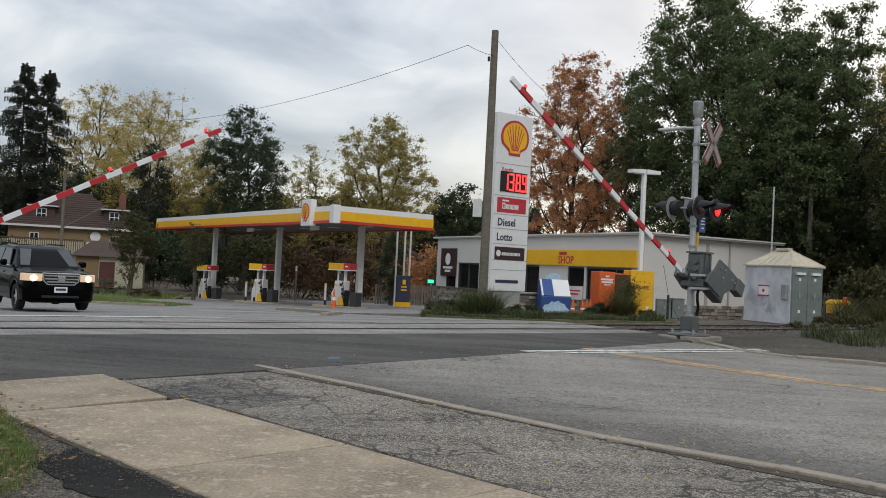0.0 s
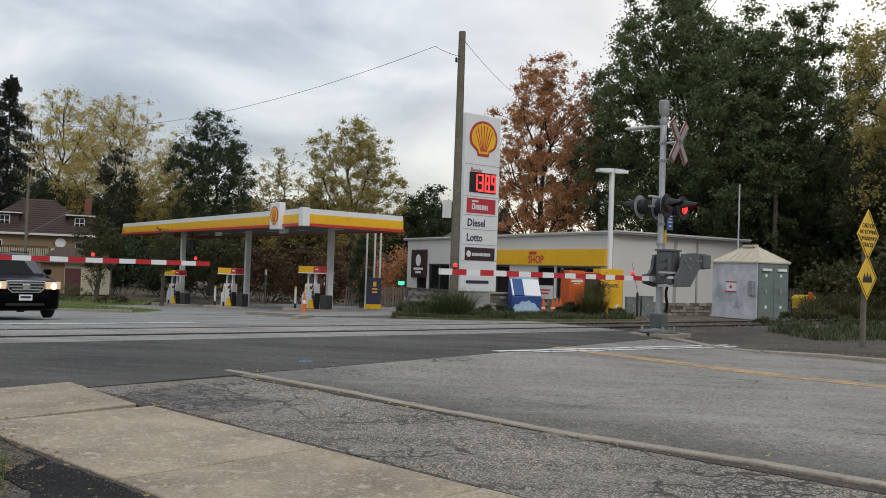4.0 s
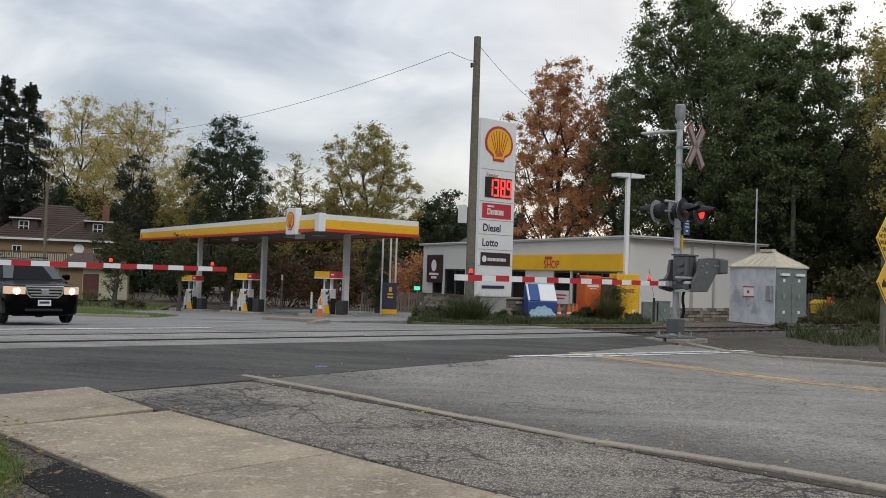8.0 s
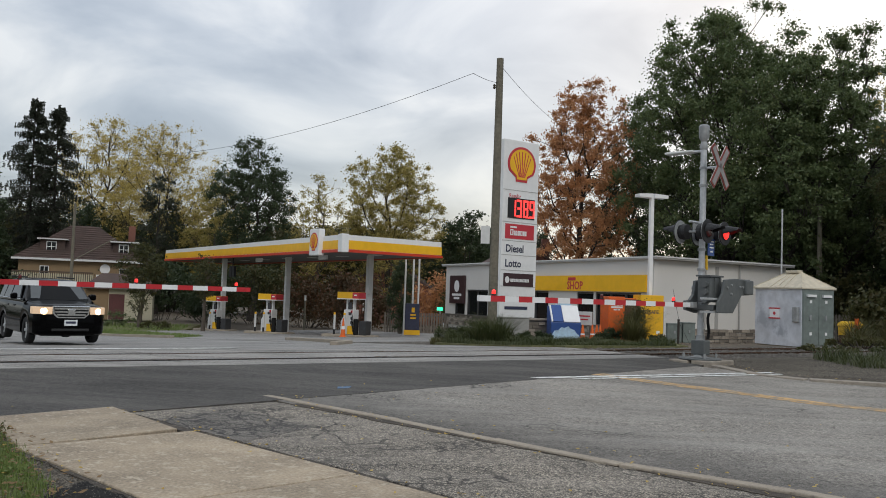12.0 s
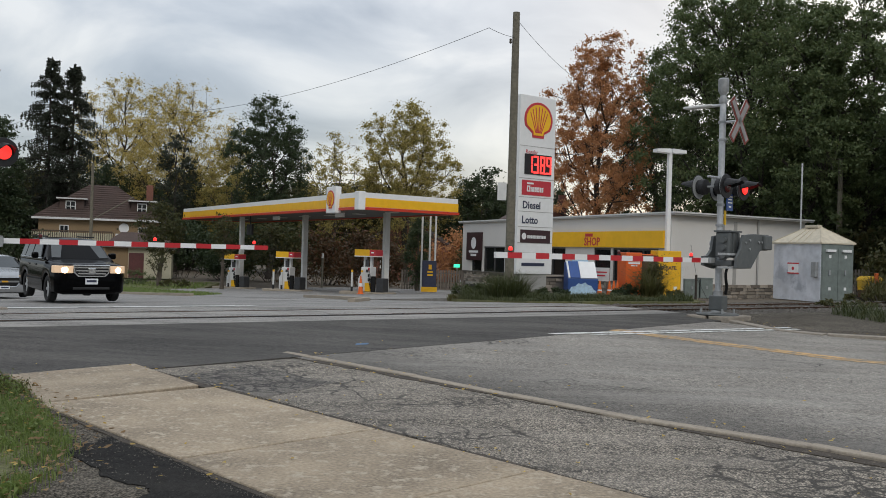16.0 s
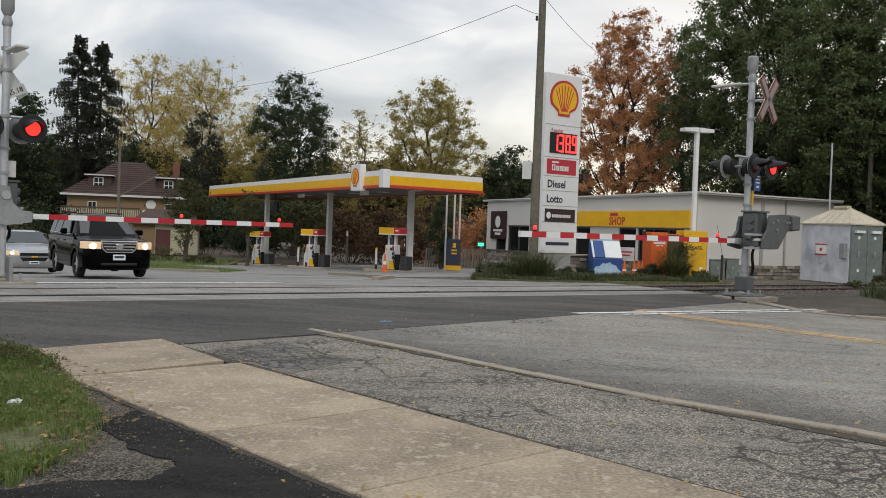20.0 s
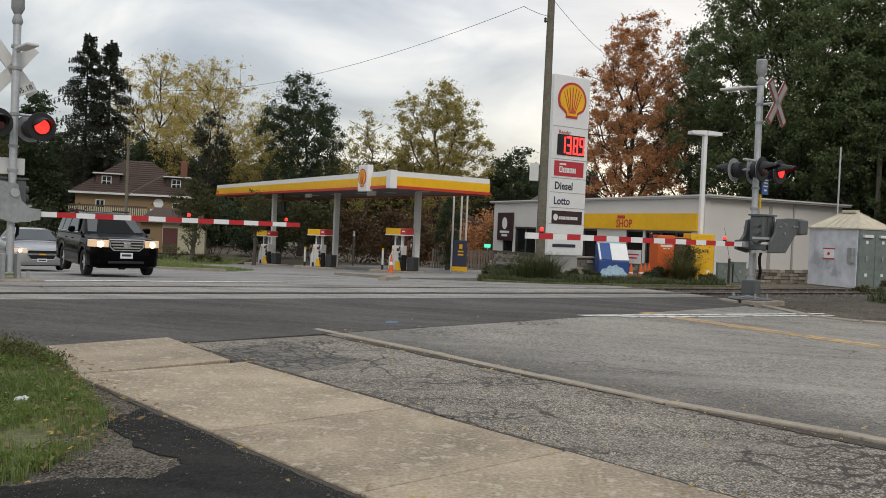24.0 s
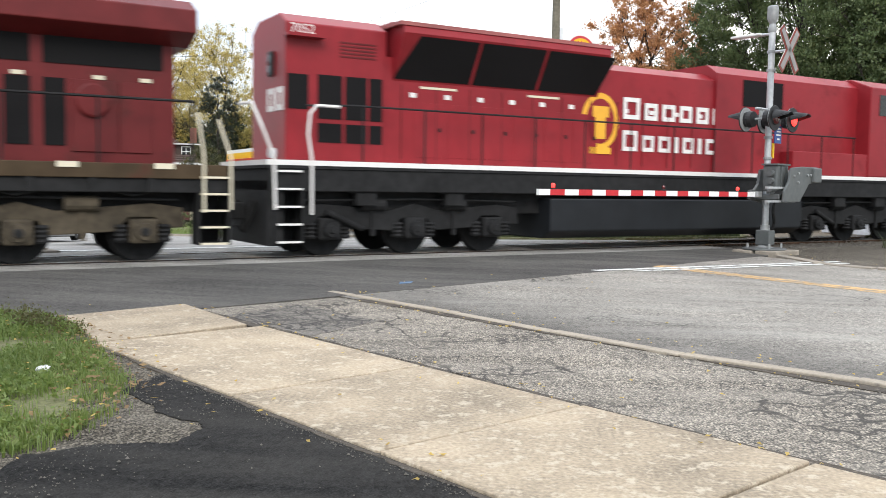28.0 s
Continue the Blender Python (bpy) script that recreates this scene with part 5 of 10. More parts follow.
    part("nose_door", Shape().box(-1.96, -0.48, 1.85, -1.93, 0.08, 3.3), LOCO_RED, t, bevel=0.01)
    part("door_handle", Shape().tube([(-1.92, -0.35, 2.4), (-1.88, -0.35, 2.42), (-1.88, -0.35, 2.8), (-1.92, -0.35, 2.82)], 0.015), GALV, t)
    slide(t, known, 0.8)
    # cab
    cabs = Shape()
    for x, w, z0, z1, zc in ((-2.95, 1.45, 3.5, 3.62, 3.66), (-3.35, 1.48, 1.82, 4.74, 4.9), (-5.65, 1.5, 1.82, 4.74, 4.98)):
        cabs.v += [(x, -w, z0), (x, w, z0), (x, w, z1), (x, w * 0.55, zc), (x, -w * 0.55, zc), (x, -w, z1)]
    for i in range(2):
        cabs.f += [(i * 6 + k, i * 6 + (k + 1) % 6, i * 6 + 6 + (k + 1) % 6, i * 6 + 6 + k) for k in range(6)]
    cabs.f += [tuple(range(6)), tuple(range(17, 11, -1))]
    part("cab", cabs, LOCO_RED, t, bevel=0.03)
    part("cab_roof", Shape().prism([(1.52, 4.71), (0.8, 4.96), (-0.8, 4.96), (-1.52, 4.71), (-1.52, 4.76), (-0.8, 5.03), (0.8, 5.03), (1.52, 4.76)], -5.68, -3.3, "x"), LOCO_ROOF, t, "sun-faded pinkish roof")
    for y0, y1 in ((-1.3, -0.18), (0.18, 1.3)):
        m = Shape().add([(-2.98, y0, 3.78), (-2.98, y1, 3.78), (-3.3, y1 * 0.97, 4.46), (-3.3, y0 * 0.97, 4.46), (-3.1, y0, 3.78), (-3.1, y1, 3.78), (-3.4, y1 * 0.97, 4.46), (-3.4, y0 * 0.97, 4.46)], [(0, 1, 2, 3), (7, 6, 5, 4), (0, 4, 5, 1), (1, 5, 6, 2), (2, 6, 7, 3), (3, 7, 4, 0)])
        part("windscreen", m, WINDSCREEN, t, "pale reflecting windscreen")
        part("windscreen_rim", Shape().tube([(-2.97, y0, 3.78), (-2.97, y1, 3.78), (-3.29, y1 * 0.97, 4.46), (-3.29, y0 * 0.97, 4.46), (-2.97, y0, 3.78)], 0.025), GRIME_DARK, t)
        part("wiper", Shape().tube([(-2.96, (y0 + y1) / 2, 3.75), (-3.1, (y0 + y1) / 2 + 0.25, 4.1)], 0.015), BLACK, t)
    for y0, y1 in ((-1.05, -0.4), (0.3, 1.02)):
        b = part("number_board", Shape().box(-3.25, y0, 4.58, -3.12, y1, 4.9), BLACK, t)
        part("board_number", lettering("8930", 0.26, CREAM), CREAM, b, at=pose(-3.115, (y0 + y1) / 2, 4.74, 90, 0, 90))
    for x0, x1 in ((-4.12, -3.7), (-4.68, -4.22), (-5.05, -4.74), (-5.46, -5.12)):
        w = part("cab_window", Shape().box(x0, 1.495, 3.85, x1, 1.515, 4.49), CAB_GLASS, t)
        part("window_frame", Shape().box(x0 - 0.04, 1.49, 3.8, x1 + 0.04, 1.52, 3.85).box(x0 - 0.04, 1.49, 4.49, x1 + 0.04, 1.52, 4.53).box(x0 - 0.04, 1.49, 3.85, x0, 1.52, 4.49).box(x1, 1.49, 3.85, x1 + 0.04, 1.52, 4.49), CREAM if x0 < -4.3 and x0 > -5.2 else GRIME, w)
    part("arm_rest", Shape().box(-5.1, 1.5, 3.74, -4.16, 1.56, 3.79), CREAM, t)
    mark(t, -4.75, 1.506, 3.34, "8930", 0.62, CREAM)
    part("cab_side_line", Shape().box(-5.6, 1.5, 2.66, -3.75, 1.512, 2.69), GRIME_DARK, t)
    part("equipment_grille", Shape().box(-4.98, 1.5, 2.0, -4.44, 1.512, 2.54), GRILLE, t)
    part("cab_lower_skirt", Shape().box(-5.65, -1.505, 1.45, -2.95, 1.505, 2.3), LOCO_GRIME, t, "grimy lower cab side")
    part("roof_box", Shape().box(-4.9, -0.3, 5.0, -4.3, 0.1, 5.08), LOCO_ROOF, t)
    part("cab_skirt_upper", Shape().box(-5.65, -1.503, 2.3, -3.35, 1.503, 3.6), LOCO_RED, t)
    part("maker_plate", Shape().box(-2.95, 1.47, 3.1, -2.84, 1.486, 3.32), CREAM, t)
    slide(t, known, 0.5)
    # head lamps on the nose, ditch lamps on the platform
    for z in (3.14, 3.39):
        b = part("headlamp_housing", Shape().cyl((-2.05, 0.3, z), (-1.92, 0.3, z), 0.13, seg=16), LOCO_RED, t)
        part("headlamp", Shape().cyl((-1.92, 0.3, z), (-1.905, 0.3, z), 0.1, seg=16), WARM_ON, b, "lit headlamp")
    for y in (-0.95, 0.95):
        b = part("ditch_lamp_housing", Shape().cyl((-1.4, y, 2.04), (-1.2, y, 2.04), 0.13, seg=14), LOCO_RED, t)
        part("ditch_lamp", Shape().cyl((-1.2, y, 2.04), (-1.18, y, 2.04), 0.105, seg=14), WARM_ON, b, "lit ditch lamp")
    for y0, y1 in ((-0.44, -0.1), (0.12, 0.48)):
        a, b = Vector((-1.94, y0)), Vector((-1.94, y1))
        o = Vector((0.035, 0.0))
        s = Shape()
        for z0, z1, u0, u1 in ((2.84, 2.94, 0, 1), (2.5, 2.6, 0, 1), (2.6, 2.84, 0, 0.26), (2.6, 2.84, 0.74, 1)):
            p, q = a.lerp(b, u0), a.lerp(b, u1)
            s.prism([tuple(p), tuple(q), tuple(q + o), tuple(p + o)], z0, z1, "z")
        part("block_mark", s, CREAM, t, "pale block mark")
    for y in (-0.6, -1.3):
        part("platform_shield", Shape().box(-1.3, y - 0.14, 1.82, -1.26, y + 0.14, 2.7), LOCO_RED, t)
    handrail(t, [(-1.3, 0.5, 2.82), (-1.3, 1.2, 2.82), (-1.42, 1.42, 2.6), (-1.8, 1.5, 2.2), (-1.93, 1.52, 1.9), (-1.93, 1.52, 1.3)], CREAM, 0.026)
    handrail(t, [(-2.35, 1.47, 2.86), (-2.26, 1.5, 2.8), (-2.26, 1.5, 2.4), (-2.5, 1.52, 2.0), (-2.52, 1.52, 1.85), (-2.52, 1.52, 0.93)], CREAM, 0.026)
    handrail(t, [(-1.36, 1.5, 1.78), (-1.46, 1.56, 1.62), (-1.6, 1.58, 1.45), (-1.42, 1.56, 1.66)], CREAM, 0.02, "grab_iron")
    slide(t, known, 0.82)
    # full-width auxiliary cabinet behind the cab
    part("auxiliary_cabinet", Shape().box(-9.0, -1.5, 2.3, -5.1, 1.5, 3.58), LOCO_RED, t, bevel=0.02)
    part("cabinet_skirt", Shape().box(-9.0, -1.5055, 1.45, -5.1, 1.5055, 2.32), LOCO_GRIME, t, "grimy cabinet skirt")
    part("upper_hood", Shape().box(-10.75, -1.15, 3.5, -5.1, 1.15, 4.82), LOCO_RED, t, bevel=0.04)
    part("upper_hood_roof", Shape().box(-10.6, -0.9, 4.82, -5.2, 0.9, 4.87), LOCO_ROOF, t)
    part("skirt_ledge", Shape().box(-9.0, 1.5, 2.29, -5.4, 1.53, 2.33), GRIME_DARK, t)
    for x0, x1, z0, z1 in ((-7.65, -6.9, 3.95, 4.5), (-8.65, -7.9, 3.95, 4.5), (-10.4, -9.95, 3.85, 4.35)):
        g = part("louvre", Shape().box(x0, 1.15, z0, x1, 1.18, z1), GRILLE, t)
        for k in range(7):
            z = z0 + (k + 0.5) * (z1 - z0) / 7
            part("louvre_slat", Shape().box(x0 + 0.03, 1.17, z - 0.008, x1 - 0.03, 1.2, z + 0.014), GRIME_DARK, g)
        for xx in (x0, x1):
            part("louvre_frame", Shape().box(xx - 0.025, 1.15, z0, xx + 0.025, 1.21, z1), CREAM if x0 > -9 else LOCO_RED, g)
    handrail(t, [(-5.3, 1.3, 4.7), (-9.05, 1.3, 4.67), (-10.3, 1.25, 3.6)], GRIME_DARK)
    handrail(t, [(-5.3, 1.42, 4.17), (-9.05, 1.42, 4.16)], GRIME_DARK)
    for x in (-5.5, -6.75, -7.95, -9.0):
        part("rail_post", Shape().box(x - 0.05, 1.36, 3.5, x + 0.05, 1.42, 4.72), GRIME_DARK, t)
    # engine hood
    part("hood", Shape().prism([(-0.98, 1.76), (-0.98, 4.5), (-0.7, 4.68), (0.7, 4.68), (0.98, 4.5), (0.98, 1.76)], -15.3, -10.0, "x"), LOCO_RED, t)
    part("hood_lower", Shape().box(-15.3, -1.0, 1.76, -9.0, 1.0, 2.05), LOCO_GRIME, t)
    part("hood_front", Shape().box(-10.8, -1.05, 1.76, -9.0, 1.05, 3.9), LOCO_RED, t)
    for i in range(9):
        x = -10.9 - i * 0.52
        part("hood_door_seam", Shape().box(x - 0.012, 0.98, 1.9, x + 0.012, 0.992, 4.35), LOCO_GRIME, t)
        if i % 2 == 0:
            part("door_latch", Shape().box(x - 0.2, 0.98, 2.1, x - 0.1, 1.0, 2.16), GRIME_DARK, t)
    part("horn", Shape().box(-12.3, -0.1, 4.66, -11.8, 0.2, 4.74).cyl((-11.7, 0, 4.82), (-12.4, 0, 4.82), 0.1, 0.04, 10), BLACK, t)
    part("exhaust_hatch", Shape().box(-14.2, -0.4, 4.67, -13.4, 0.4, 4.8), GALV_DULL, t)
    letter_row(t, -11.17, 0.985, 3.5, (0.95, 0.95, 0.98, 0.95, 0.95, 0.3, 0.95, 0.98), 0.38, CREAM, 1.25)
    letter_row(t, -11.17, 0.985, 2.76, (0.85, 0.9, 0.9, 0.3, 0.8, 0.3, 0.9), 0.36, CREAM, 1.25)
    # radiator section with wide flared top
    part("radiator_hood", Shape().box(-20.6, -0.98, 1.76, -15.3, 0.98, 4.2), LOCO_RED, t)
    flare = [(-1.5, 4.1), (-1.5, 4.5), (-1.1, 4.72), (1.1, 4.72), (1.5, 4.5), (1.5, 4.1), (0.98, 3.9), (-0.98, 3.9)]
    part("radiator_flare", Shape().prism(flare, -20.9, -15.15, "x"), LOCO_RED, t, bevel=0.02)
    part("radiator_roof", Shape().prism([(1.48, 4.51), (1.1, 4.73), (-1.1, 4.73), (-1.48, 4.51), (-1.1, 4.77), (1.1, 4.77)], -18.6, -15.3, "x"), LOCO_ROOF, t)
    for x0, x1 in ((-18.2, -15.6), (-20.4, -18.4)):
        part("radiator_screen", Shape().box(x0, 0.985, 3.45, x1, 1.0, 3.95), GRILLE, t)
    for x0, x1 in ((-17.4, -16.65), (-18.2, -17.8), (-18.75, -18.4)):
        part("hood_grille", Shape().box(x0, 0.98, 2.05, x1, 1.0, 3.2), GRILLE, t)
    for x0, x1 in ((-19.6, -18.85), (-20.2, -19.65)):
        part("hood_door", Shape().box(x0, 0.98, 1.95, x1, 1.01, 3.2), LOCO_RED, t, bevel=0.01)
    part("brake_wheel", Shape().lathe([(0.26, -0.02), (0.3, 0.0), (0.26, 0.02)], 18, pose(-19.2, 1.06, 2.85, 90, 0, 0)), LOCO_RED, t)
    plates(t, [-16.9, -18.0, -19.3, -20.1], 1.0, 3.25, CREAM, 0.2, 0.07)
    plates(t, [-3.3, -4.87, -5.73, -7.22, -8.69, -9.8, -11.3, -12.8, -14.3, -15.9, -17.3, -18.7, -20.3], 1.5, 1.72, CREAM)
    plates(t, [-5.95, -7.24, -8.5], 1.507, 1.88, REFLECTOR, 0.3, 0.1)
    handrail(t, [(-8.9, 1.46, 2.86), (-20.86, 1.46, 2.89), (-21.0, 1.46, 2.4)], GRIME_DARK, 0.025)
    for x in (-10.2, -11.7, -13.2, -14.7, -16.2, -17.7, -19.2, -20.8):
        handrail(t, [(x, 1.46, 1.76), (x, 1.46, 2.89)], GRIME_DARK, 0.022, "rail_post")
    for i in range(12):
        x = -9.3 - i * 0.98
        part("frame_bracket", Shape().box(x - 0.05, 1.3, 1.26, x + 0.05, 1.49, 1.52), GRIME_DARK, t)
    for i, (x0, x1, z) in enumerate(((-6.9, -6.1, 2.95), (-8.6, -7.7, 2.95), (-7.5, -7.1, 2.6), (-10.5, -9.4, 3.1))):
        part("access_door", Shape().box(x0, 1.5 if x0 > -9 else 1.05, z - 0.5, x1, 1.512 if x0 > -9 else 1.062, z + 0.35), LOCO_RED, t, bevel=0.006)
    for x in (-6.3, -7.1, -7.9, -8.7, -3.7, -5.7):
        part("panel_seam", Shape().box(x - 0.008, 1.505, 2.36, x + 0.008, 1.511, 3.55), LOCO_GRIME, t)
    for x in (-3.0, -4.6, -6.2, -16.0, -17.9, -19.8):
        part("pipe_run", Shape().tube([(x + 0.7, 1.3, 1.36), (x, 1.34, 1.2), (x - 0.7, 1.3, 1.36)], 0.03), GRIME_DARK, t)
    for x in (-11.9, -13.1, -14.3):
        part("hood_handle", Shape().box(x, 0.985, 2.3, x + 0.12, 1.0, 2.42), GRIME_DARK, t)
        part("warning_label", Shape().box(x - 0.3, 0.985, 2.55, x - 0.16, 0.995, 2.63), CREAM, t)
    part("tank", Shape().prism([(-1.2, 0.22), (-1.5, 0.5), (-1.5, 1.27), (1.5, 1.27), (1.5, 0.5), (1.2, 0.22)], -15.1, -7.75, "x"), TANK, t, "grimy brown fuel tank", bevel=0.03)
    part("air_tank", Shape().cyl((-7.6, 1.2, 1.1), (-6.9, 1.2, 1.1), 0.2), TANK, t)
    part("fuel_filler", Shape().box(-7.7, 1.4, 0.75, -7.5, 1.5, 1.2), GALV_DULL, t)
    stair(t, -20.95, -21.45, CREAM)
    handrail(t, [(-20.9, 1.5, 2.7), (-21.0, 1.52, 1.9), (-21.0, 1.52, 0.9)], CREAM, 0.026)
    handrail(t, [(-21.3, 1.4, 2.6), (-21.5, 1.52, 1.9), (-21.5, 1.52, 0.95)], CREAM, 0.026)
    truck(t, (-2.1, -4.15, -6.2), GRIME, GRIME_DARK)
    truck(t, (-15.9, -17.95, -20.0), GRIME, GRIME_DARK)
    return t, [wheelset(t, x) for x in (-2.1, -4.15, -6.2, -15.9, -17.95, -20.0)]


def locomotive_second():
    """Runs with its radiator end first; the origin is 22 m behind the first one's front."""
    t = thing("locomotive", pose(-22, 0, 0), "bright red road locomotive with white sill stripe and gold emblem", "locomotive", "locomotives of the train")
    o = 22.0
    part("frame", Shape().box(-21.8, -1.45, 1.3, -0.25, 1.45, 1.75), GRIME_DARK, t, bevel=0.02)
    part("underframe", Shape().box(-21.4, -1.05, 0.85, -0.9, 1.05, 1.34), GRIME_DARK, t, "black equipment under the frame")
    part("sill_stripe", Shape().box(-21.8, -1.49, 1.8, -0.2, 1.49, 1.9), LETTER_WHITE, t, "white sill stripe")
    part("walkway", Shape().box(-21.8, -1.48, 1.74, -0.2, 1.48, 1.8), GRIME_DARK, t)
    part("pilot", Shape().box(-0.55, -1.4, 0.25, -0.25, 1.4, 1.5), GRIME_DARK, t)
    coupler(t, -0.25, 1)
    stair(t, -0.4, -0.9, LETTER_WHITE, 1.7)
    hood = [(-1.0, 1.9), (-1.0, 4.3), (-0.75, 4.72), (0.75, 4.72), (1.0, 4.3), (1.0, 1.9)]
    part("end_hood", Shape().prism([(-1.0, 1.9), (-1.0, 4.6), (-0.6, 4.82), (0.6, 4.82), (1.0, 4.6), (1.0, 1.9)], -2.95, -0.75, "x"), LOCO_RED_NEW, t, bevel=0.03)
    part("radiator_hood", Shape().box(-8.6, -1.0, 1.9, -2.9, 1.0, 4.1), LOCO_RED_NEW, t)
    flare = [(1.0, 3.62), (1.5, 4.55), (1.45, 4.72), (0.9, 4.84), (-0.9, 4.84), (-1.45, 4.72), (-1.5, 4.55), (-1.0, 3.62)]
    part("radiator_flare", Shape().prism(flare, -8.6, -3.1, "x"), LOCO_RED_NEW, t, "flared radiator section")
    for i in range(3):
        x0, x1 = -3.25 - i * 1.78, -4.95 - i * 1.78
        m = Shape().add([(x0 + (0.15 if i == 0 else 0), 1.03, 3.66), (x1, 1.03, 3.66), (x1 - (0.25 if i == 2 else 0), 1.49, 4.5), (x0 - (0.3 if i == 0 else 0), 1.49, 4.5)] + [(x0, 0.9, 3.66), (x1, 0.9, 3.66), (x1, 1.4, 4.5), (x0, 1.4, 4.5)], [(0, 1, 2, 3), (7, 6, 5, 4), (0, 4, 5, 1), (1, 5, 6, 2), (2, 6, 7, 3), (3, 7, 4, 0)])
        part("radiator_screen", m, GRILLE, t)
    part("roof_rim", Shape().box(-8.7, -1.48, 4.7, -3.0, 1.48, 4.78), LOCO_ROOF, t)
    part("engine_hood", Shape().prism([(-0.98, 1.9), (-0.98, 4.3), (-0.6, 4.5), (0.6, 4.5), (0.98, 4.3), (0.98, 1.9)], -12.6, -8.6, "x"), LOCO_RED_NEW, t)
    part("inverter_hood", Shape().prism([(-1.05, 1.9), (-1.05, 4.5), (-0.7, 4.74), (0.7, 4.74), (1.05, 4.5), (1.05, 1.9)], -18.5, -12.6, "x"), LOCO_RED_NEW, t)
    part("cab", Shape().prism([(-1.5, 1.9), (-1.5, 4.5), (-0.8, 4.78), (0.8, 4.78), (1.5, 4.5), (1.5, 1.9)], -21.2, -18.5, "x"), LOCO_RED_NEW, t, bevel=0.03)
    part("cab_window", Shape().box(-20.2, 1.5, 3.7, -18.9, 1.515, 4.3), CAB_GLASS, t)
    part("cabinet_box", Shape().box(-18.5, 1.0, 1.9, -15.2, 1.46, 2.55), LOCO_RED_NEW, t, bevel=0.02)
    part("exhaust", Shape().box(-9.3, -0.25, 4.5, -8.8, 0.25, 4.75), BLACK, t)
    part("end_window", Shape().box(-1.22, 1.0, 2.92, -0.78, 1.012, 3.6), GRILLE, t)
    for x0, x1 in ((-1.95, -1.42), (-2.5, -2.02), (-2.85, -2.56)):
        part("hood_grille", Shape().box(x0, 1.0, 2.75, x1, 1.012, 3.62), GRILLE, t)
        part("hood_grille", Shape().box(x0, 1.0, 2.28, x1, 1.012, 2.66), GRILLE, t)
    part("dynamic_brake_grille", Shape().box(-15.2, 1.05, 3.7, -13.6, 1.062, 4.4), GRILLE, t)
    part("hood_visor", Shape().box(-1.5, 1.0, 4.3, -0.7, 1.25, 4.36), LOCO_RED_NEW, t)
    for i in range(11):
        x = -3.3 - i * 0.85
        part("hood_door_seam", Shape().box(x - 0.01, 1.0, 2.0, x + 0.01, 1.01, 3.55), LOCO_RED, t)
        part("door_sticker", Shape().box(x - 0.35, 1.0, 3.3, x - 0.2, 1.012, 3.4), LETTER_WHITE, t)
    plates(t, [-4.2, -7.0], 1.0, 3.52, CREAM, 0.9, 0.05)
    # gold oval emblem, white block name
    s = Shape().prism([(0.58 * math.cos(2 * math.pi * k / 28), 0.68 * math.sin(2 * math.pi * k / 28)) for k in range(28)], 0, 0.014, "z")
    e = part("emblem", s, GOLD, t, "gold oval emblem", at=pose(-8.72, 0.988, 3.06, 90, 0, 180))
    part("emblem_field", Shape().prism([(0.44 * math.cos(2 * math.pi * k / 28), 0.54 * math.sin(2 * math.pi * k / 28)) for k in range(28)], 0.014, 0.02, "z"), LOCO_RED_NEW, e)
    part("emblem_mark", Shape().box(-0.24, 0.1, 0.02, 0.26, 0.36, 0.027).box(-0.16, -0.42, 0.02, 0.16, 0.1, 0.027).box(-0.34, -0.78, 0.0, 0.34, -0.62, 0.02), GOLD, e)
    letter_row(t, -9.45, 0.992, 3.16, (1.02, 1.02, 1.05, 1.02, 1.02, 0.32, 1.02, 1.05), 0.42, LETTER_WHITE, 1.25)
    letter_row(t, -9.45, 0.992, 2.38, (0.95, 1.0, 1.0, 0.32, 0.95, 0.32, 1.0), 0.4, LETTER_WHITE, 1.25)
    for y in (0.68, 0.18):
        s = Shape()
        for y0, y1, z0, z1 in ((-0.2, 0.2, 3.25, 3.36), (-0.2, 0.2, 2.9, 3.01), (0.09, 0.2, 3.01, 3.25), (-0.2, -0.09, 3.01, 3.25)):
            s.box(-0.748, y + y0, z0, -0.735, y + y1, z1)
        part("block_mark", s, LETTER_WHITE, t, "white block mark")
    for i in range(5):
        part("louvre_slat", Shape().box(-2.7, 1.0, 4.0 + i * 0.07, -1.9, 1.012, 4.03 + i * 0.07), LOCO_RED, t)
    for i in range(6):
        x = -3.6 - i * 0.86
        part("hood_door", Shape().box(x - 0.72, 1.0, 2.05, x, 1.008, 3.2), LOCO_RED_NEW, t, bevel=0.003)
        part("door_latch", Shape().box(x - 0.66, 1.008, 2.6, x - 0.6, 1.03, 2.68), GRIME_DARK, t)
    for x in (-2.3, -4.4, -17.4, -19.3):
        part("pipe_run", Shape().tube([(x + 0.9, 1.32, 1.5), (x + 0.3, 1.36, 1.3), (x - 0.3, 1.36, 1.3), (x - 0.9, 1.32, 1.5)], 0.035), GRIME_DARK, t)
        part("air_box", Shape().box(x - 0.25, 1.1, 1.02, x + 0.2, 1.4, 1.32), GRIME_DARK, t, bevel=0.02)
    part("number", lettering("7052", 0.26, LETTER_WHITE), LETTER_WHITE, t, at=pose(-1.1, 1.004, 4.48, 90, 0, 180))
    lamp = part("end_lamp", Shape().box(-0.75, 0.12, 3.6, -0.68, 0.38, 4.1), BLACK, t, bevel=0.03)
    for z in (3.74, 3.96):
        part("lamp_glass", Shape().cyl((-0.68, 0.25, z), (-0.665, 0.25, z), 0.085, seg=14), WINDSCREEN, lamp)
    part("marker_lamp", Shape().cyl((-0.62, 0.75, 2.05), (-0.5, 0.75, 2.05), 0.1, seg=14), GALV, t)
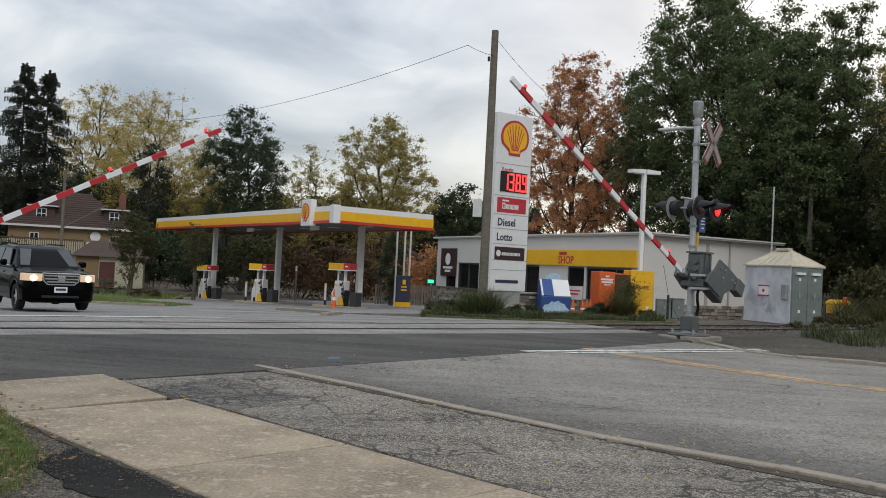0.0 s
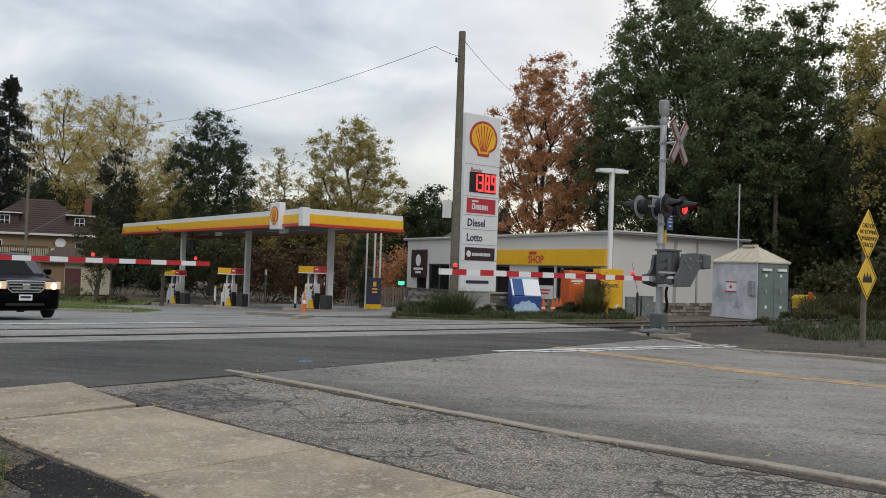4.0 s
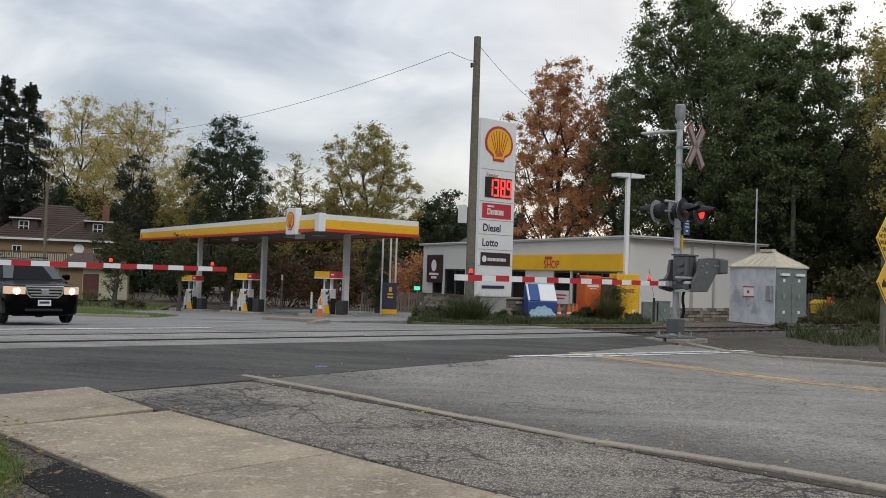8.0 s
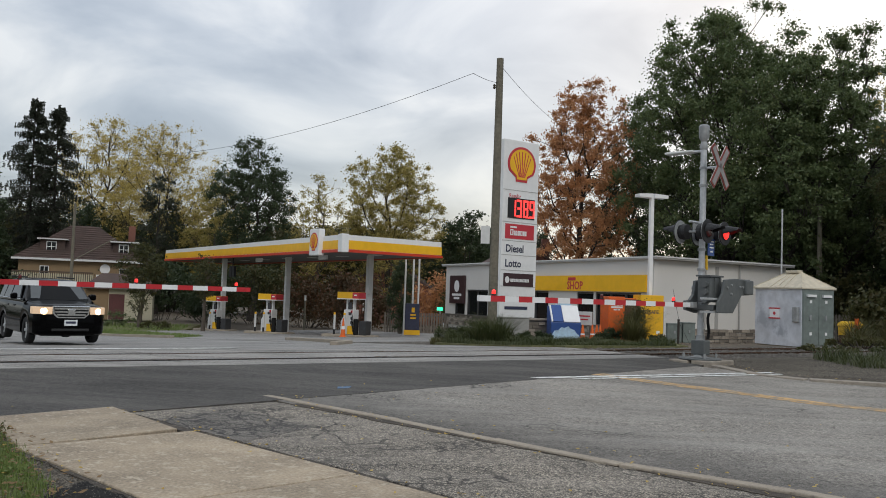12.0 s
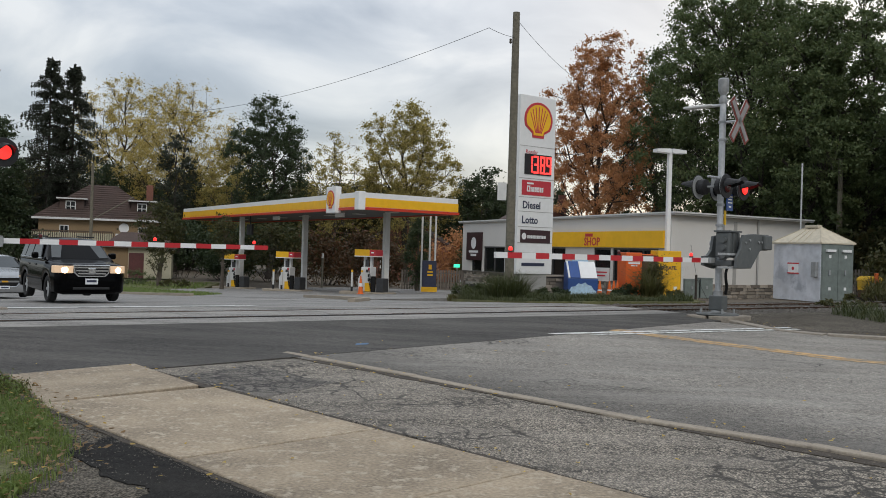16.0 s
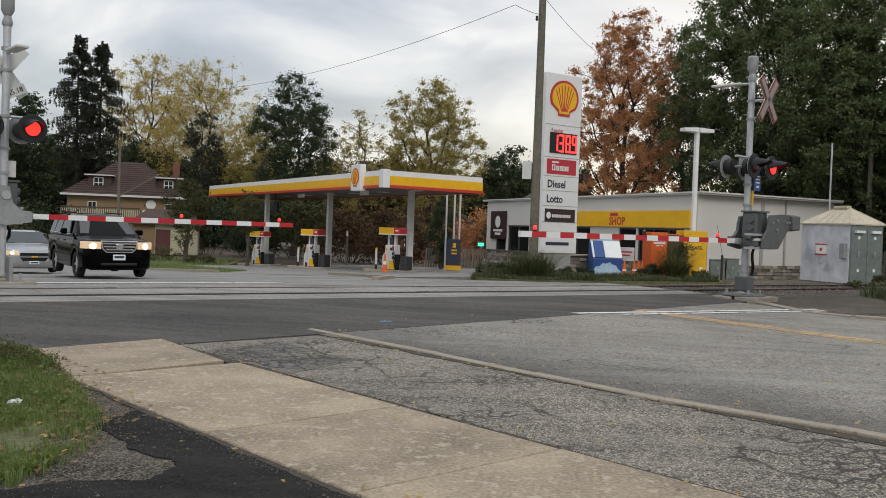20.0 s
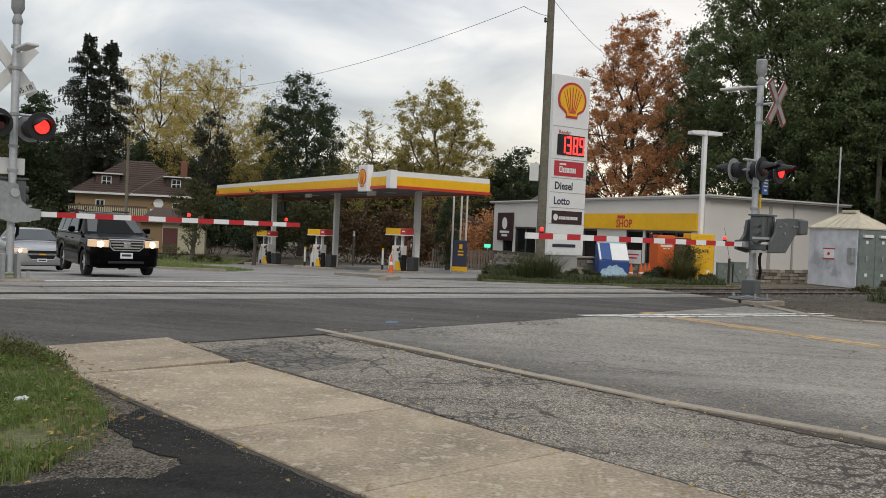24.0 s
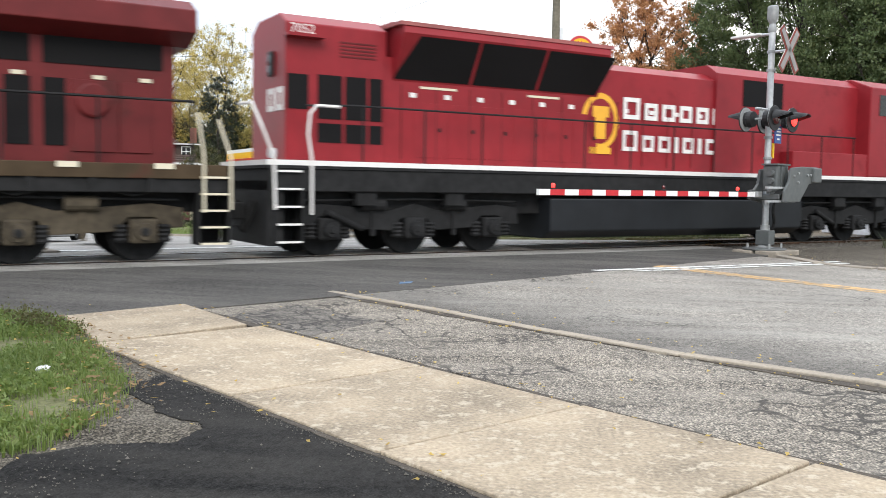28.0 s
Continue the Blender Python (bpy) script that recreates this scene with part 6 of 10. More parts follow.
    # rails and grab irons
    handrail(t, [(-1.0, 1.46, 2.95), (-2.0, 1.46, 3.0), (-17.9, 1.46, 3.0)], GRIME_DARK, 0.022)
    for i in range(12):
        x = -2.2 - i * 1.42
        handrail(t, [(x, 1.46, 1.8), (x, 1.46, 3.0)], GRIME_DARK, 0.02, "rail_post")
    handrail(t, [(-1.7, 1.47, 2.96), (-1.2, 1.48, 2.96), (-1.06, 1.5, 2.8), (-1.02, 1.5, 2.4), (-1.1, 1.5, 1.9), (-1.1, 1.5, 0.85)], LETTER_WHITE, 0.032)
    handrail(t, [(0.15, 0.9, 2.96), (0.05, 1.35, 2.96), (-0.1, 1.5, 2.5), (-0.33, 1.5, 1.95), (-0.36, 1.5, 0.95)], LETTER_WHITE, 0.032)
    part("tank", Shape().prism([(-1.15, 0.28), (-1.5, 0.45), (-1.5, 1.2), (1.5, 1.2), (1.5, 0.45), (1.15, 0.28)], -15.6, -6.9, "x"), TANK_BLACK, t, "black fuel tank", bevel=0.03)
    part("air_tank", Shape().cyl((-13.5, 1.25, 1.42), (-7.5, 1.25, 1.42), 0.16), TANK_BLACK, t)
    truck(t, (-1.6, -3.55, -5.5), GRIME_DARK, GRIME_DARK)
    truck(t, (-16.6, -18.5, -20.4), GRIME_DARK, GRIME_DARK)
    return t, [wheelset(t, x) for x in (-1.6, -3.55, -5.5, -16.6, -18.5, -20.4)]


LEAD, LEAD_WHEELS = locomotive_lead()
SECOND, SECOND_WHEELS = locomotive_second()


# ---- the crossing signals: local x runs along the arm over the road, y faces the oncoming traffic side ----
def signal_lamp(parent, x, s, lit):
    """A round lamp head with black backboard and long visor, facing y * s."""
    y = 0.36 * s
    h = part("lamp_head", Shape().lathe([(0.1, -0.12), (0.17, -0.1), (0.18, 0.06), (0.16, 0.1)], 18, pose(x, y - 0.05 * s, 3.22, -90 * s, 0, 0)), BLACK, parent, "black signal lamp head")
    part("backboard", Shape().lathe([(0.02, -0.012), (0.29, -0.012), (0.30, 0.0), (0.29, 0.012)], 22, pose(x, y + 0.02 * s, 3.22, -90 * s, 0, 0)), BLACK, h)
    part("lens", Shape().lathe([(0.0, 0.0), (0.15, 0.0), (0.1, 0.03), (0.0, 0.04)], 18, pose(x, y + 0.06 * s, 3.22, -90 * s, 0, 0)), RED_ON if lit else RED_OFF, h, "lit red lens" if lit else "dark red lens")
    v = Shape()
    n = 12
    for k, yy, a0 in ((0.2, 0.05, -8), (0.185, 0.42, 42)):
        for i in range(n + 1):
            a = radians(a0 + (180 - 2 * a0) * i / n)
            v.v.append((x + k * math.cos(a), y + yy * s, 3.22 + k * math.sin(a) - (0.05 if yy > 0.2 else 0)))
    for k, yy, a0 in ((0.185, 0.05, -8), (0.17, 0.42, 42)):
        for i in range(n + 1):
            a = radians(a0 + (180 - 2 * a0) * i / n)
            v.v.append((x + k * math.cos(a), y + yy * s, 3.22 + k * math.sin(a) - (0.05 if yy > 0.2 else 0)))
    w = n + 1
    v.f = [(i, i + 1, w + i + 1, w + i) for i in range(n)] + [(2 * w + i, 3 * w + i, 3 * w + i + 1, 2 * w + i + 1) for i in range(n)] + [(w + i, w + i + 1, 3 * w + i + 1, 3 * w + i) for i in range(n)]
    part("visor", v, BLACK, h)
    part("backboard_back", Shape().lathe([(0.02, -0.006), (0.285, -0.006), (0.285, 0.006)], 22, pose(x, y - 0.002 * s, 3.22, -90 * s, 0, 0)), GALV_DULL, h, "grey back of the backboard")
    part("lamp_cup", Shape().lathe([(0.15, 0.0), (0.2, -0.05), (0.19, -0.16), (0.05, -0.2)], 18, pose(x, y - 0.04 * s, 3.22, -90 * s, 0, 0)), BLACK, h)


WING = [(0.52, -0.12), (0.52, 0.1), (0.3, 0.12), (0.14, 0.26), (0.06, 0.6), (-0.35, 0.66), (-0.5, 0.6), (-1.6, 0.6), (-1.72, 0.5), (-1.72, 0.34), (-1.6, 0.26), (-0.95, 0.24), (-0.35, -0.1), (0.0, -0.2)]


def crossing_signal(x, y, z, turn, length, lit_front, lit_back, label, back_plate):
    t = thing("crossing_signal", pose(x, y, z, 0, 0, turn), label, "railway signal", "signals at the crossing")
    part("footing", Shape().box(-0.6, -0.55, -0.25, 0.55, -0.03, 0.07).box(-0.6, 0.03, -0.25, 0.5, 0.6, 0.085), KERB_OLD, t, "stained concrete footing blocks", bevel=0.03)
    if not back_plate:
        part("base_plate", Shape().lathe([(0.1, 0.07), (0.5, 0.075), (0.52, 0.1), (0.5, 0.125), (0.3, 0.14)], 18), CASE_GREY, t, "stained base plate", smooth=True)
    for k in range(4):
        a = radians(45 + 90 * k)
        part("anchor_bolt", Shape().cyl((0.4 * math.cos(a), 0.4 * math.sin(a), 0.1), (0.4 * math.cos(a), 0.4 * math.sin(a), 0.24), 0.03, seg=8), GALV_DULL, t)
    if back_plate:
        for xx in (-0.15, 0.15):
            part("mast_bracket", Shape().box(xx - 0.035, -0.12, -0.02, xx + 0.035, 0.12, 0.58), GALV_DULL, t, "galvanised mast bracket", bevel=0.01)
            for zz in (0.15, 0.45):
                part("bracket_bolt", Shape().cyl((xx, 0.12, zz), (xx, 0.16, zz), 0.03, seg=8), GALV, t)
    else:
        part("base_casting", Shape().lathe([(0.3, 0.08), (0.29, 0.12), (0.16, 0.16), (0.13, 0.22), (0.11, 0.68)], 14), GALV_DULL, t, smooth=True)
        part("junction_box", Shape().box(-0.13, -0.17, 0.2, 0.15, 0.2, 0.56), CASE_GREY, t, "grey junction box", bevel=0.025)
    part("mast", Shape().cyl((0, 0, 0.2), (0, 0, 5.35), 0.078, seg=16), GALV, t, "galvanised mast", smooth=True)
    part("mast_cap", Shape().lathe([(0.09, 5.3), (0.11, 5.36), (0.07, 5.5), (0.08, 5.52), (0.13, 5.62), (0.13, 5.9), (0.1, 5.93)], 14), GALV_DULL, t, smooth=True)
    for zz in (2.3, 2.8, 3.46, 4.4, 4.84):
        part("band", Shape().cyl((0, 0, zz - 0.03), (0, 0, zz + 0.03), 0.105, seg=14), GALV_DULL, t)
    # flashing lamps on their cross arm
    part("cross_arm", Shape().cyl((-0.62, 0, 3.46), (0.62, 0, 3.46), 0.03, seg=8), GALV, t)
    for xx in (-0.42, 0.42):
        part("lamp_hanger", Shape().cyl((xx, 0, 3.2), (xx, 0, 3.48), 0.03, seg=8).cyl((xx, -0.36, 3.22), (xx, 0.36, 3.22), 0.03, seg=8), GALV_DULL, t)
        signal_lamp(t, xx, 1, lit_front == (xx > 0))
        signal_lamp(t, xx, -1, lit_back == (xx > 0))
    # crossbuck, red-bordered white blades on the traffic side
    buck, zx = (0.14, 4.4) if back_plate else (0.46, 4.84)
    part("crossbuck_bracket", Shape().cyl((0, 0, zx), (0, buck, zx), 0.03, seg=8), GALV, t)
    for a in (52, -52):
        b = part("crossbuck_blade", Shape().box(-0.62, buck - 0.02 + (0.004 if a > 0 else 0), -0.12, 0.62, buck - 0.005 + (0.004 if a > 0 else 0), 0.12), BUCK_RIM, t, "weathered white crossbuck blade, face greyed for shade, with faded red border", at=pose(0.0, 0, zx, 0, a, 0))
        part("blade_face", Shape().box(-0.57, buck, -0.07, 0.57, buck + 0.008, 0.07), BUCK_FACE, b)
        part("blade_back", Shape().box(-0.62, buck - 0.034, -0.12, 0.62, buck - 0.024, 0.12), WHITE_DIRTY, b)
    if back_plate:
        part("marker_plate", Shape().box(-0.36, 0.09, -0.1, 0.1, 0.104, 0.1), WHITE_DIRTY, t, at=pose(0.3, -0.06, 4.05, 0, -28, 0))
        part("marker_number", lettering("45.18", 0.15, BLACK), BLACK, t, at=pose(0.3, -0.06, 4.05, 0, -28, 0) @ pose(-0.12, 0.086, 0, 90, 0, 0))
        part("small_plate", Shape().box(-0.26, 0.09, 2.22, 0.26, 0.11, 2.56), WHITE_DIRTY, t, "small blank plate")
    else:
        b = part("blue_plate", Shape().box(-0.36, 0.12, 2.66, -0.06, 0.14, 3.08), BLUE, t, "blue emergency notice plate")
        bars(b, pose(-0.21, 0.142, 2.88, 90, 0, 180), 0.22, [(0.13, 0.03, 1), (0.06, 0.03, 0.8), (-0.02, 0.03, 0.9), (-0.12, 0.04, 0.5)], WHITE)
        part("yellow_tag", Shape().box(-0.12, 0.06, 2.3, -0.07, 0.1, 2.66), YELLOW_SIGN, t)
    # flat lamp arm near the top
    zl = 4.74 if back_plate else 5.26
    part("top_arm", Shape().cyl((0, 0, zl), (0.0, -0.35, zl + 0.02), 0.035, seg=8), GALV, t)
    part("top_lamp", Shape().box(-0.12, -1.05, zl - 0.01, 0.12, -0.25, zl + 0.05), WHITE_DIRTY, t, bevel=0.02)
    # gate machine with counterweight wings
    part("gate_machine", Shape().box(-0.25, 0.06, 1.5, 0.3, 0.42, 2.12), CASE_GREY, t, "grey gate machine case", bevel=0.03)
    part("machine_lid", Shape().box(-0.28, 0.03, 2.12, 0.33, 0.45, 2.16), CASE_GREY, t)
    for zz in (1.24, 1.56):
        part("machine_bracket", Shape().box(-0.35, 0.5, zz, 0.55 if back_plate else 0.95, 0.56, zz + 0.05), GALV, t, "galvanised side rail")
    part("machine_saddle", Shape().box(-0.25, -0.12, 1.3, 0.3, 0.5, 1.44), CASE_GREY, t, bevel=0.02)
    for xx in (-0.12, 0.12):
        part("machine_rib", Shape().box(xx - 0.02, 0.42, 1.5, xx + 0.02, 0.45, 2.1), CASE_GREY, t)
    for zz in (1.55, 1.75, 1.93):
        part("machine_bolt", Shape().cyl((0.3, 0.3, zz), (0.4, 0.3, zz), 0.075, seg=10), CASE_GREY, t)
    part("cable", Shape().tube([(-0.02, 0.3, 1.3), (0.14, 0.3, 1.24), (0.23, 0.32, 1.12), (0.22, 0.32, 0.98), (0.1, 0.28, 0.84), (0.02, 0.24, 0.74), (0.0, 0.2, 0.6)], 0.036, 8), RUBBER, t, "black cable loop")
    arm = part("gate_arm", Shape().prism(WING, -0.19, -0.12, "y"), GALV_DULL if back_plate else CASE_GREY, t, "red and white striped gate arm with red lamps", at=pose(0, 0, 1.42))
    part("counterweight", Shape().box(-1.68, -0.26, 0.26, -0.9, 0.02, 0.61), GALV_DULL if back_plate else CASE_GREY, arm, bevel=0.03)
    if not back_plate:
        part("gate_wing", Shape().prism([(0.35, -0.17), (0.32, 0.08), (0.12, 0.3), (0.02, 0.64), (-0.5, 0.68), (-1.28, 0.68), (-1.36, 0.6), (-1.36, 0.36), (-1.25, 0.29), (-0.86, 0.27), (-0.42, -0.17)], 0.58, 0.64, "y"), CASE_GREY, arm, "dark grey counterweight wing", bevel=0.012)
        part("near_weight", Shape().box(-1.34, 0.5, 0.3, -0.95, 0.72, 0.66), CASE_GREY, arm, bevel=0.03)
        for dx, dz in ((-0.1, 0.45), (-0.3, 0.52), (-0.3, 0.3), (-0.75, 0.48), (-0.9, 0.48)):
            part("wing_bolt", Shape().cyl((dx, 0.64, dz), (dx, 0.67, dz), 0.03, seg=8), GALV_DULL, arm)
    part("wing_hub", Shape().lathe([(0.02, 0.05), (0.09, 0.05), (0.1, 0.0)], 14, pose(0.0, -0.17, 0.42, 90, 0, 0)), GALV, arm)
    for dx, dz in ((-0.14, 0.28), (0.1, 0.3), (-0.16, 0.54), (0.02, 0.55), (-0.7, 0.4), (0.4, 0.0)):
        part("wing_bolt", Shape().cyl((dx, -0.2, dz), (dx, -0.17, dz), 0.028, seg=8), GALV_DULL, arm)
    part("arm_clamp", Shape().box(0.36, -0.12, -0.07, 0.56, 0.1, 0.07), GALV_DULL, arm, bevel=0.015)
    part("arm_rail", Shape().tube([(-0.25, 0.6, 0.62), (-0.36, 0.6, 0.56), (-0.38, 0.6, 0.2), (-0.3, 0.58, 0.15)], 0.022), GALV, arm)
    k = length
    w0, w1 = 0.075, 0.06
    seg = 0.405
    n = int((k - 0.5) / seg)
    for i in range(n + 1):
        a, b = 0.5 + i * seg, min(k, 0.5 + (i + 1) * seg)
        if b - a < 0.05:
            continue
        red = (n - i) % 2 == 1
        part("stripe", Shape().box(a, -0.03, -0.056, b, 0.03, 0.056), RED if red else WHITE, arm, "red reflective stripe" if red else "white reflective stripe")
    for i, pos in enumerate((0.19, 0.56, 0.965) if back_plate else (0.16, 0.52, 0.965)):
        x = k * pos if pos < 0.9 else k - 0.42
        h = part("arm_lamp", Shape().cyl((x, 0, 0.056), (x, 0, 0.09), 0.04, seg=10), BLACK, arm)
        part("arm_lamp_lens", Shape().lathe([(0.0, 0.0), (0.036, 0.0), (0.038, 0.05), (0.026, 0.075), (0.0, 0.08)], 12, pose(x, 0, 0.09)), RED_OFF if i == (0 if back_plate else 1) else RED_ON, h, "red arm lamp")
    return arm


N1_TURN = math.degrees(math.atan2(N1.y, N1.x))
RM, LM = (6.22, 22.27), (-10.05, 17.9)
ARM_RIGHT = crossing_signal(*RM, level(*RM), N1_TURN + 180, 8.1, False, None, "crossing signal mast with red flashing lamps and lowered gate", False)
ARM_LEFT = crossing_signal(*LM, level(*LM), N1_TURN, 7.0, None, True, "galvanised crossing signal mast with lit red lamp and gate", True)


# ---- instrument shed by the track ----
def instrument_shed():
    m, l, r = Vector((13.84, 35.4)), Vector((12.6, 37.6)), Vector((15.4, 36.1))
    turn = math.degrees(math.atan2((r - m).y, (r - m).x))
    d, w = (l - m).length, (r - m).length
    z = level(*m)
    t = thing("instrument_shed", pose(m.x, m.y, 0, 0, 0, turn), "small metal railway instrument shed with hipped tan roof", "shed")
    z0, z1 = -0.02, 2.32
    for x in (0.15, w - 0.15):
        part("skid", Shape().box(x - 0.1, 0.05, z - 0.12, x + 0.1, d - 0.05, z0), KERB, t)
    part("wall", Shape().box(0, 0, z0, w, d, z1), SHED_METAL, t, "bare streaked aluminium walls", bevel=0.01)
    part("door_end", Shape().box(0.03, -0.03, z0 + 0.03, w - 0.03, 0.0, z1 - 0.05), SHED_GREEN, t, "grey-green door end")
    for x in (0.06, w / 2 + 0.02):
        dr = part("door", Shape().box(x, -0.05, z0 + 0.08, x + w / 2 - 0.1, -0.028, z1 - 0.22), SHED_GREEN, t, bevel=0.01)
        part("vent_hood", Shape().box(x + 0.15, -0.14, z1 - 0.36, x + w / 2 - 0.25, -0.05, z1 - 0.26), WHITE, dr, "white vent hood")
        part("door_handle", Shape().box(x + 0.3, -0.1, 1.05, x + 0.38, -0.05, 1.25), GALV_DULL, dr)
        for zz in (0.45, 1.72):
            part("sticker", Shape().box(x + 0.32, -0.056, zz, x + 0.44, -0.05, zz + 0.12), WHITE, dr)
    ov, zc = 0.07, 2.95
    rf = Shape()
    rf.v = [(-ov, -ov, z1), (w + ov, -ov, z1), (w + ov, d + ov, z1), (-ov, d + ov, z1), (w / 2, 0.85, zc), (w / 2, d - 0.85, zc), (-ov, -ov, z1 - 0.05), (w + ov, -ov, z1 - 0.05), (w + ov, d + ov, z1 - 0.05), (-ov, d + ov, z1 - 0.05)]
    rf.f = [(0, 1, 4), (1, 2, 5, 4), (2, 3, 5), (3, 0, 4, 5), (6, 7, 1, 0), (7, 8, 2, 1), (8, 9, 3, 2), (9, 6, 0, 3), (9, 8, 7, 6)]
    roof = part("roof", rf, SHED_ROOF, t, "hipped tan sheet roof")
    for a, b in (((-ov, -ov), 0.85), ((w + ov, -ov), 0.85), ((-ov, d + ov), d - 0.85), ((w + ov, d + ov), d - 0.85)):
        part("roof_seam", Shape().tube([(a[0], a[1], z1 + 0.01), (w / 2, b, zc + 0.01)], 0.02), SHED_ROOF, roof)
    for k in (0.35, 0.5, 0.65):
        part("roof_seam", Shape().tube([(-ov, d * k, z1 + 0.01), (w / 2, 0.85 + (d - 1.7) * (k - 0.2) / 0.6, zc + 0.01)], 0.02), SHED_ROOF, roof)
    part("ridge_vent", Shape().box(w / 2 - 0.12, d / 2 - 0.35, zc - 0.02, w / 2 + 0.12, d / 2 + 0.35, zc + 0.1), SHED_ROOF, roof, bevel=0.02)
    s = part("warning_sign", Shape().box(-0.02, 1.15, 1.1, -0.005, 1.68, 1.45), WHITE, t, "white warning sign with red rim")
    part("sign_rim", Shape().box(-0.024, 1.1, 1.05, -0.018, 1.73, 1.1).box(-0.024, 1.1, 1.45, -0.018, 1.73, 1.5), RED_SIGN, s)
    part("sign_dot", Shape().cyl((-0.026, 1.42, 1.27), (-0.02, 1.42, 1.27), 0.07, seg=10), RED_SIGN, s)
    part("meter_box", Shape().box(-0.14, 0.1, 0.95, 0.0, 0.36, 1.55), GALV_DULL, t, "grey meter box", bevel=0.02)
    part("antenna", Shape().cyl((w - 0.2, d + 0.1, z1), (w - 0.2, d + 0.1, z1 + 3.4), 0.035, seg=8), GALV, t, "thin antenna pole")


instrument_shed()


# ---- poles and wires ----
def utility_pole(az, r, top, name, label, rad=0.17):
    x, y = polar(az, r)
    g = level(x, y)
    t = thing(name, pose(x, y, g), label, "utility pole", "utility poles")
    part("pole", Shape().cyl((0, 0, -0.3), (0, 0, top - g), rad, rad * 0.72, 14), POLE_WOOD, t, smooth=True)
    return t, (x, y, top)


def wire(name, label, p, q, sag, r=0.012, parent=None):
    p, q = Vector(p), Vector(q)
    pts = []
    for i in range(25):
        u = i / 24
        pts.append(p.lerp(q, u) - Vector((0, 0, 4 * sag * u * (1 - u))))
    return tagged(part(name, Shape().tube(pts, r, 5), RUBBER), label, "cable")


big_pole, big_top = utility_pole(-2.72, 35.4, EYE + 9.52, "utility_pole", "tall weathered wooden utility pole by the price sign", 0.19)
part("pole_tag", Shape().box(-0.55, -0.05, 3.9, -0.2, 0.05, 4.6), WHITE_DIRTY, big_pole, "white box on the pole")
part("insulator", Shape().lathe([(0.03, 0), (0.06, 0.05), (0.04, 0.1), (0.06, 0.15), (0.02, 0.2)], 10, pose(-0.2, 0, 10.1)), GRIME, big_pole)
far_pole, far_top = utility_pole(23.07, 86.0, EYE + 7.0, "utility_pole", "thin grey utility pole before the house", 0.16)
part("brace", Shape().cyl((0, 0, 5.0), (3.6, 0.6, 7.2), 0.05), POLE_WOOD, far_pole)
back_pole, back_top = utility_pole(-22.3, 58.0, EYE + 6.2, "utility_pole", "dark utility pole before the trees", 0.18)
wx, wy = polar(24.0, 70)
p1 = Vector((big_top[0], big_top[1], big_top[2] - 0.25))
wire("cable", "thin black overhead cable", (*polar(-1.0, 33.5), EYE + 8.42), (wx, wy, EYE + 9.7), 1.6, 0.009)
wire("cable", "thin black cable slack at the pole", (*polar(-1.0, 33.5), EYE + 8.42), (p1.x, p1.y, p1.z - 0.75), 0.05, 0.009)
wire("cable", "thin black cable to the trees", (p1.x, p1.y, p1.z), (*polar(-9.5, 62), EYE + 11.0), 0.9, 0.009)
wire("cable", "thin black cable before the trees", (*polar(31, 72), EYE + 5.6), (*polar(23.07, 86), EYE + 6.7), 0.3, 0.012)


def lamp_post():
    x, y = polar(-12.52, 41.5)
    g = level(x, y)
    t = thing("lamp_post", pose(x, y, g, 0, 0, 20), "slender white twin-headed forecourt lamp post", "lamp post")
    top = EYE + 41.5 * math.tan(radians(6.6)) - g
    part("post", Shape().box(-0.09, -0.09, 0, 0.09, 0.09, top), WHITE, t, bevel=0.02)
    part("footing", Shape().cyl((0, 0, -0.1), (0, 0, 0.5), 0.28), KERB, t)
    for s in (-1, 1):
        part("lamp_head", Shape().prism([(0.05 * s, 0.0), (0.75 * s, 0.02), (0.75 * s, 0.16), (0.05 * s, 0.2)], -0.2, 0.2, "y"), WHITE, t, "flat white lamp head", at=pose(0, 0, top - 0.1))


lamp_post()


# ---- warning sign on its post ----
def caution_sign():
    x, y = 10.95, 21.3
    g = level(x, y)
    t = thing("warning_sign", pose(x, y, g, 0, 0, 40), "two yellow diamond railway warning signs on a grey post", "road sign")
    part("post", Shape().box(-0.06, -0.05, -0.2, 0.06, 0.05, 3.1), POLE_WOOD, t, bevel=0.01)
    for z, r in ((2.75, 0.62), (1.72, 0.55)):
        d = part("diamond", Shape().prism([(0, r), (r, 0), (0, -r), (-r, 0)], -0.075, -0.06, "y"), YELLOW_SIGN, t, at=pose(0, 0, z))
        b = 0.9
        part("border", Shape().prism([(0, r * b), (r * b, 0), (0, -r * b), (-r * b, 0), (-r * b + 0.03, 0), (0, -r * b + 0.03), (r * b - 0.03, 0), (0, r * b - 0.03)], -0.08, -0.075, "y"), BLACK, d)
        if z > 2:
            for k, (w, s) in enumerate((("CAUTION", 0.15), ("NO STOPPING", 0.14), ("ON RAILWAY", 0.14), ("TRACKS", 0.15))):
                part("sign_word", lettering(w, s, BLACK), BLACK, d, at=pose(0, -0.078, 0.22 - k * 0.155, 90, 0, 0))
        else:
            part("bump_symbol", Shape().prism([(-0.26, -0.12), (0.26, -0.12), (0.26, -0.04), (0.16, 0.1), (0.09, -0.02), (0, 0.13), (-0.09, -0.02), (-0.16, 0.1), (-0.26, -0.04)], -0.08, -0.075, "y"), BLACK, d)


caution_sign()


# ---- things in front of the shop ----
def on_ray(az, r, turn=0.0, z=None):
    x, y = polar(az, r)
    return pose(x, y, level(x, y) if z is None else z, 0, 0, turn)


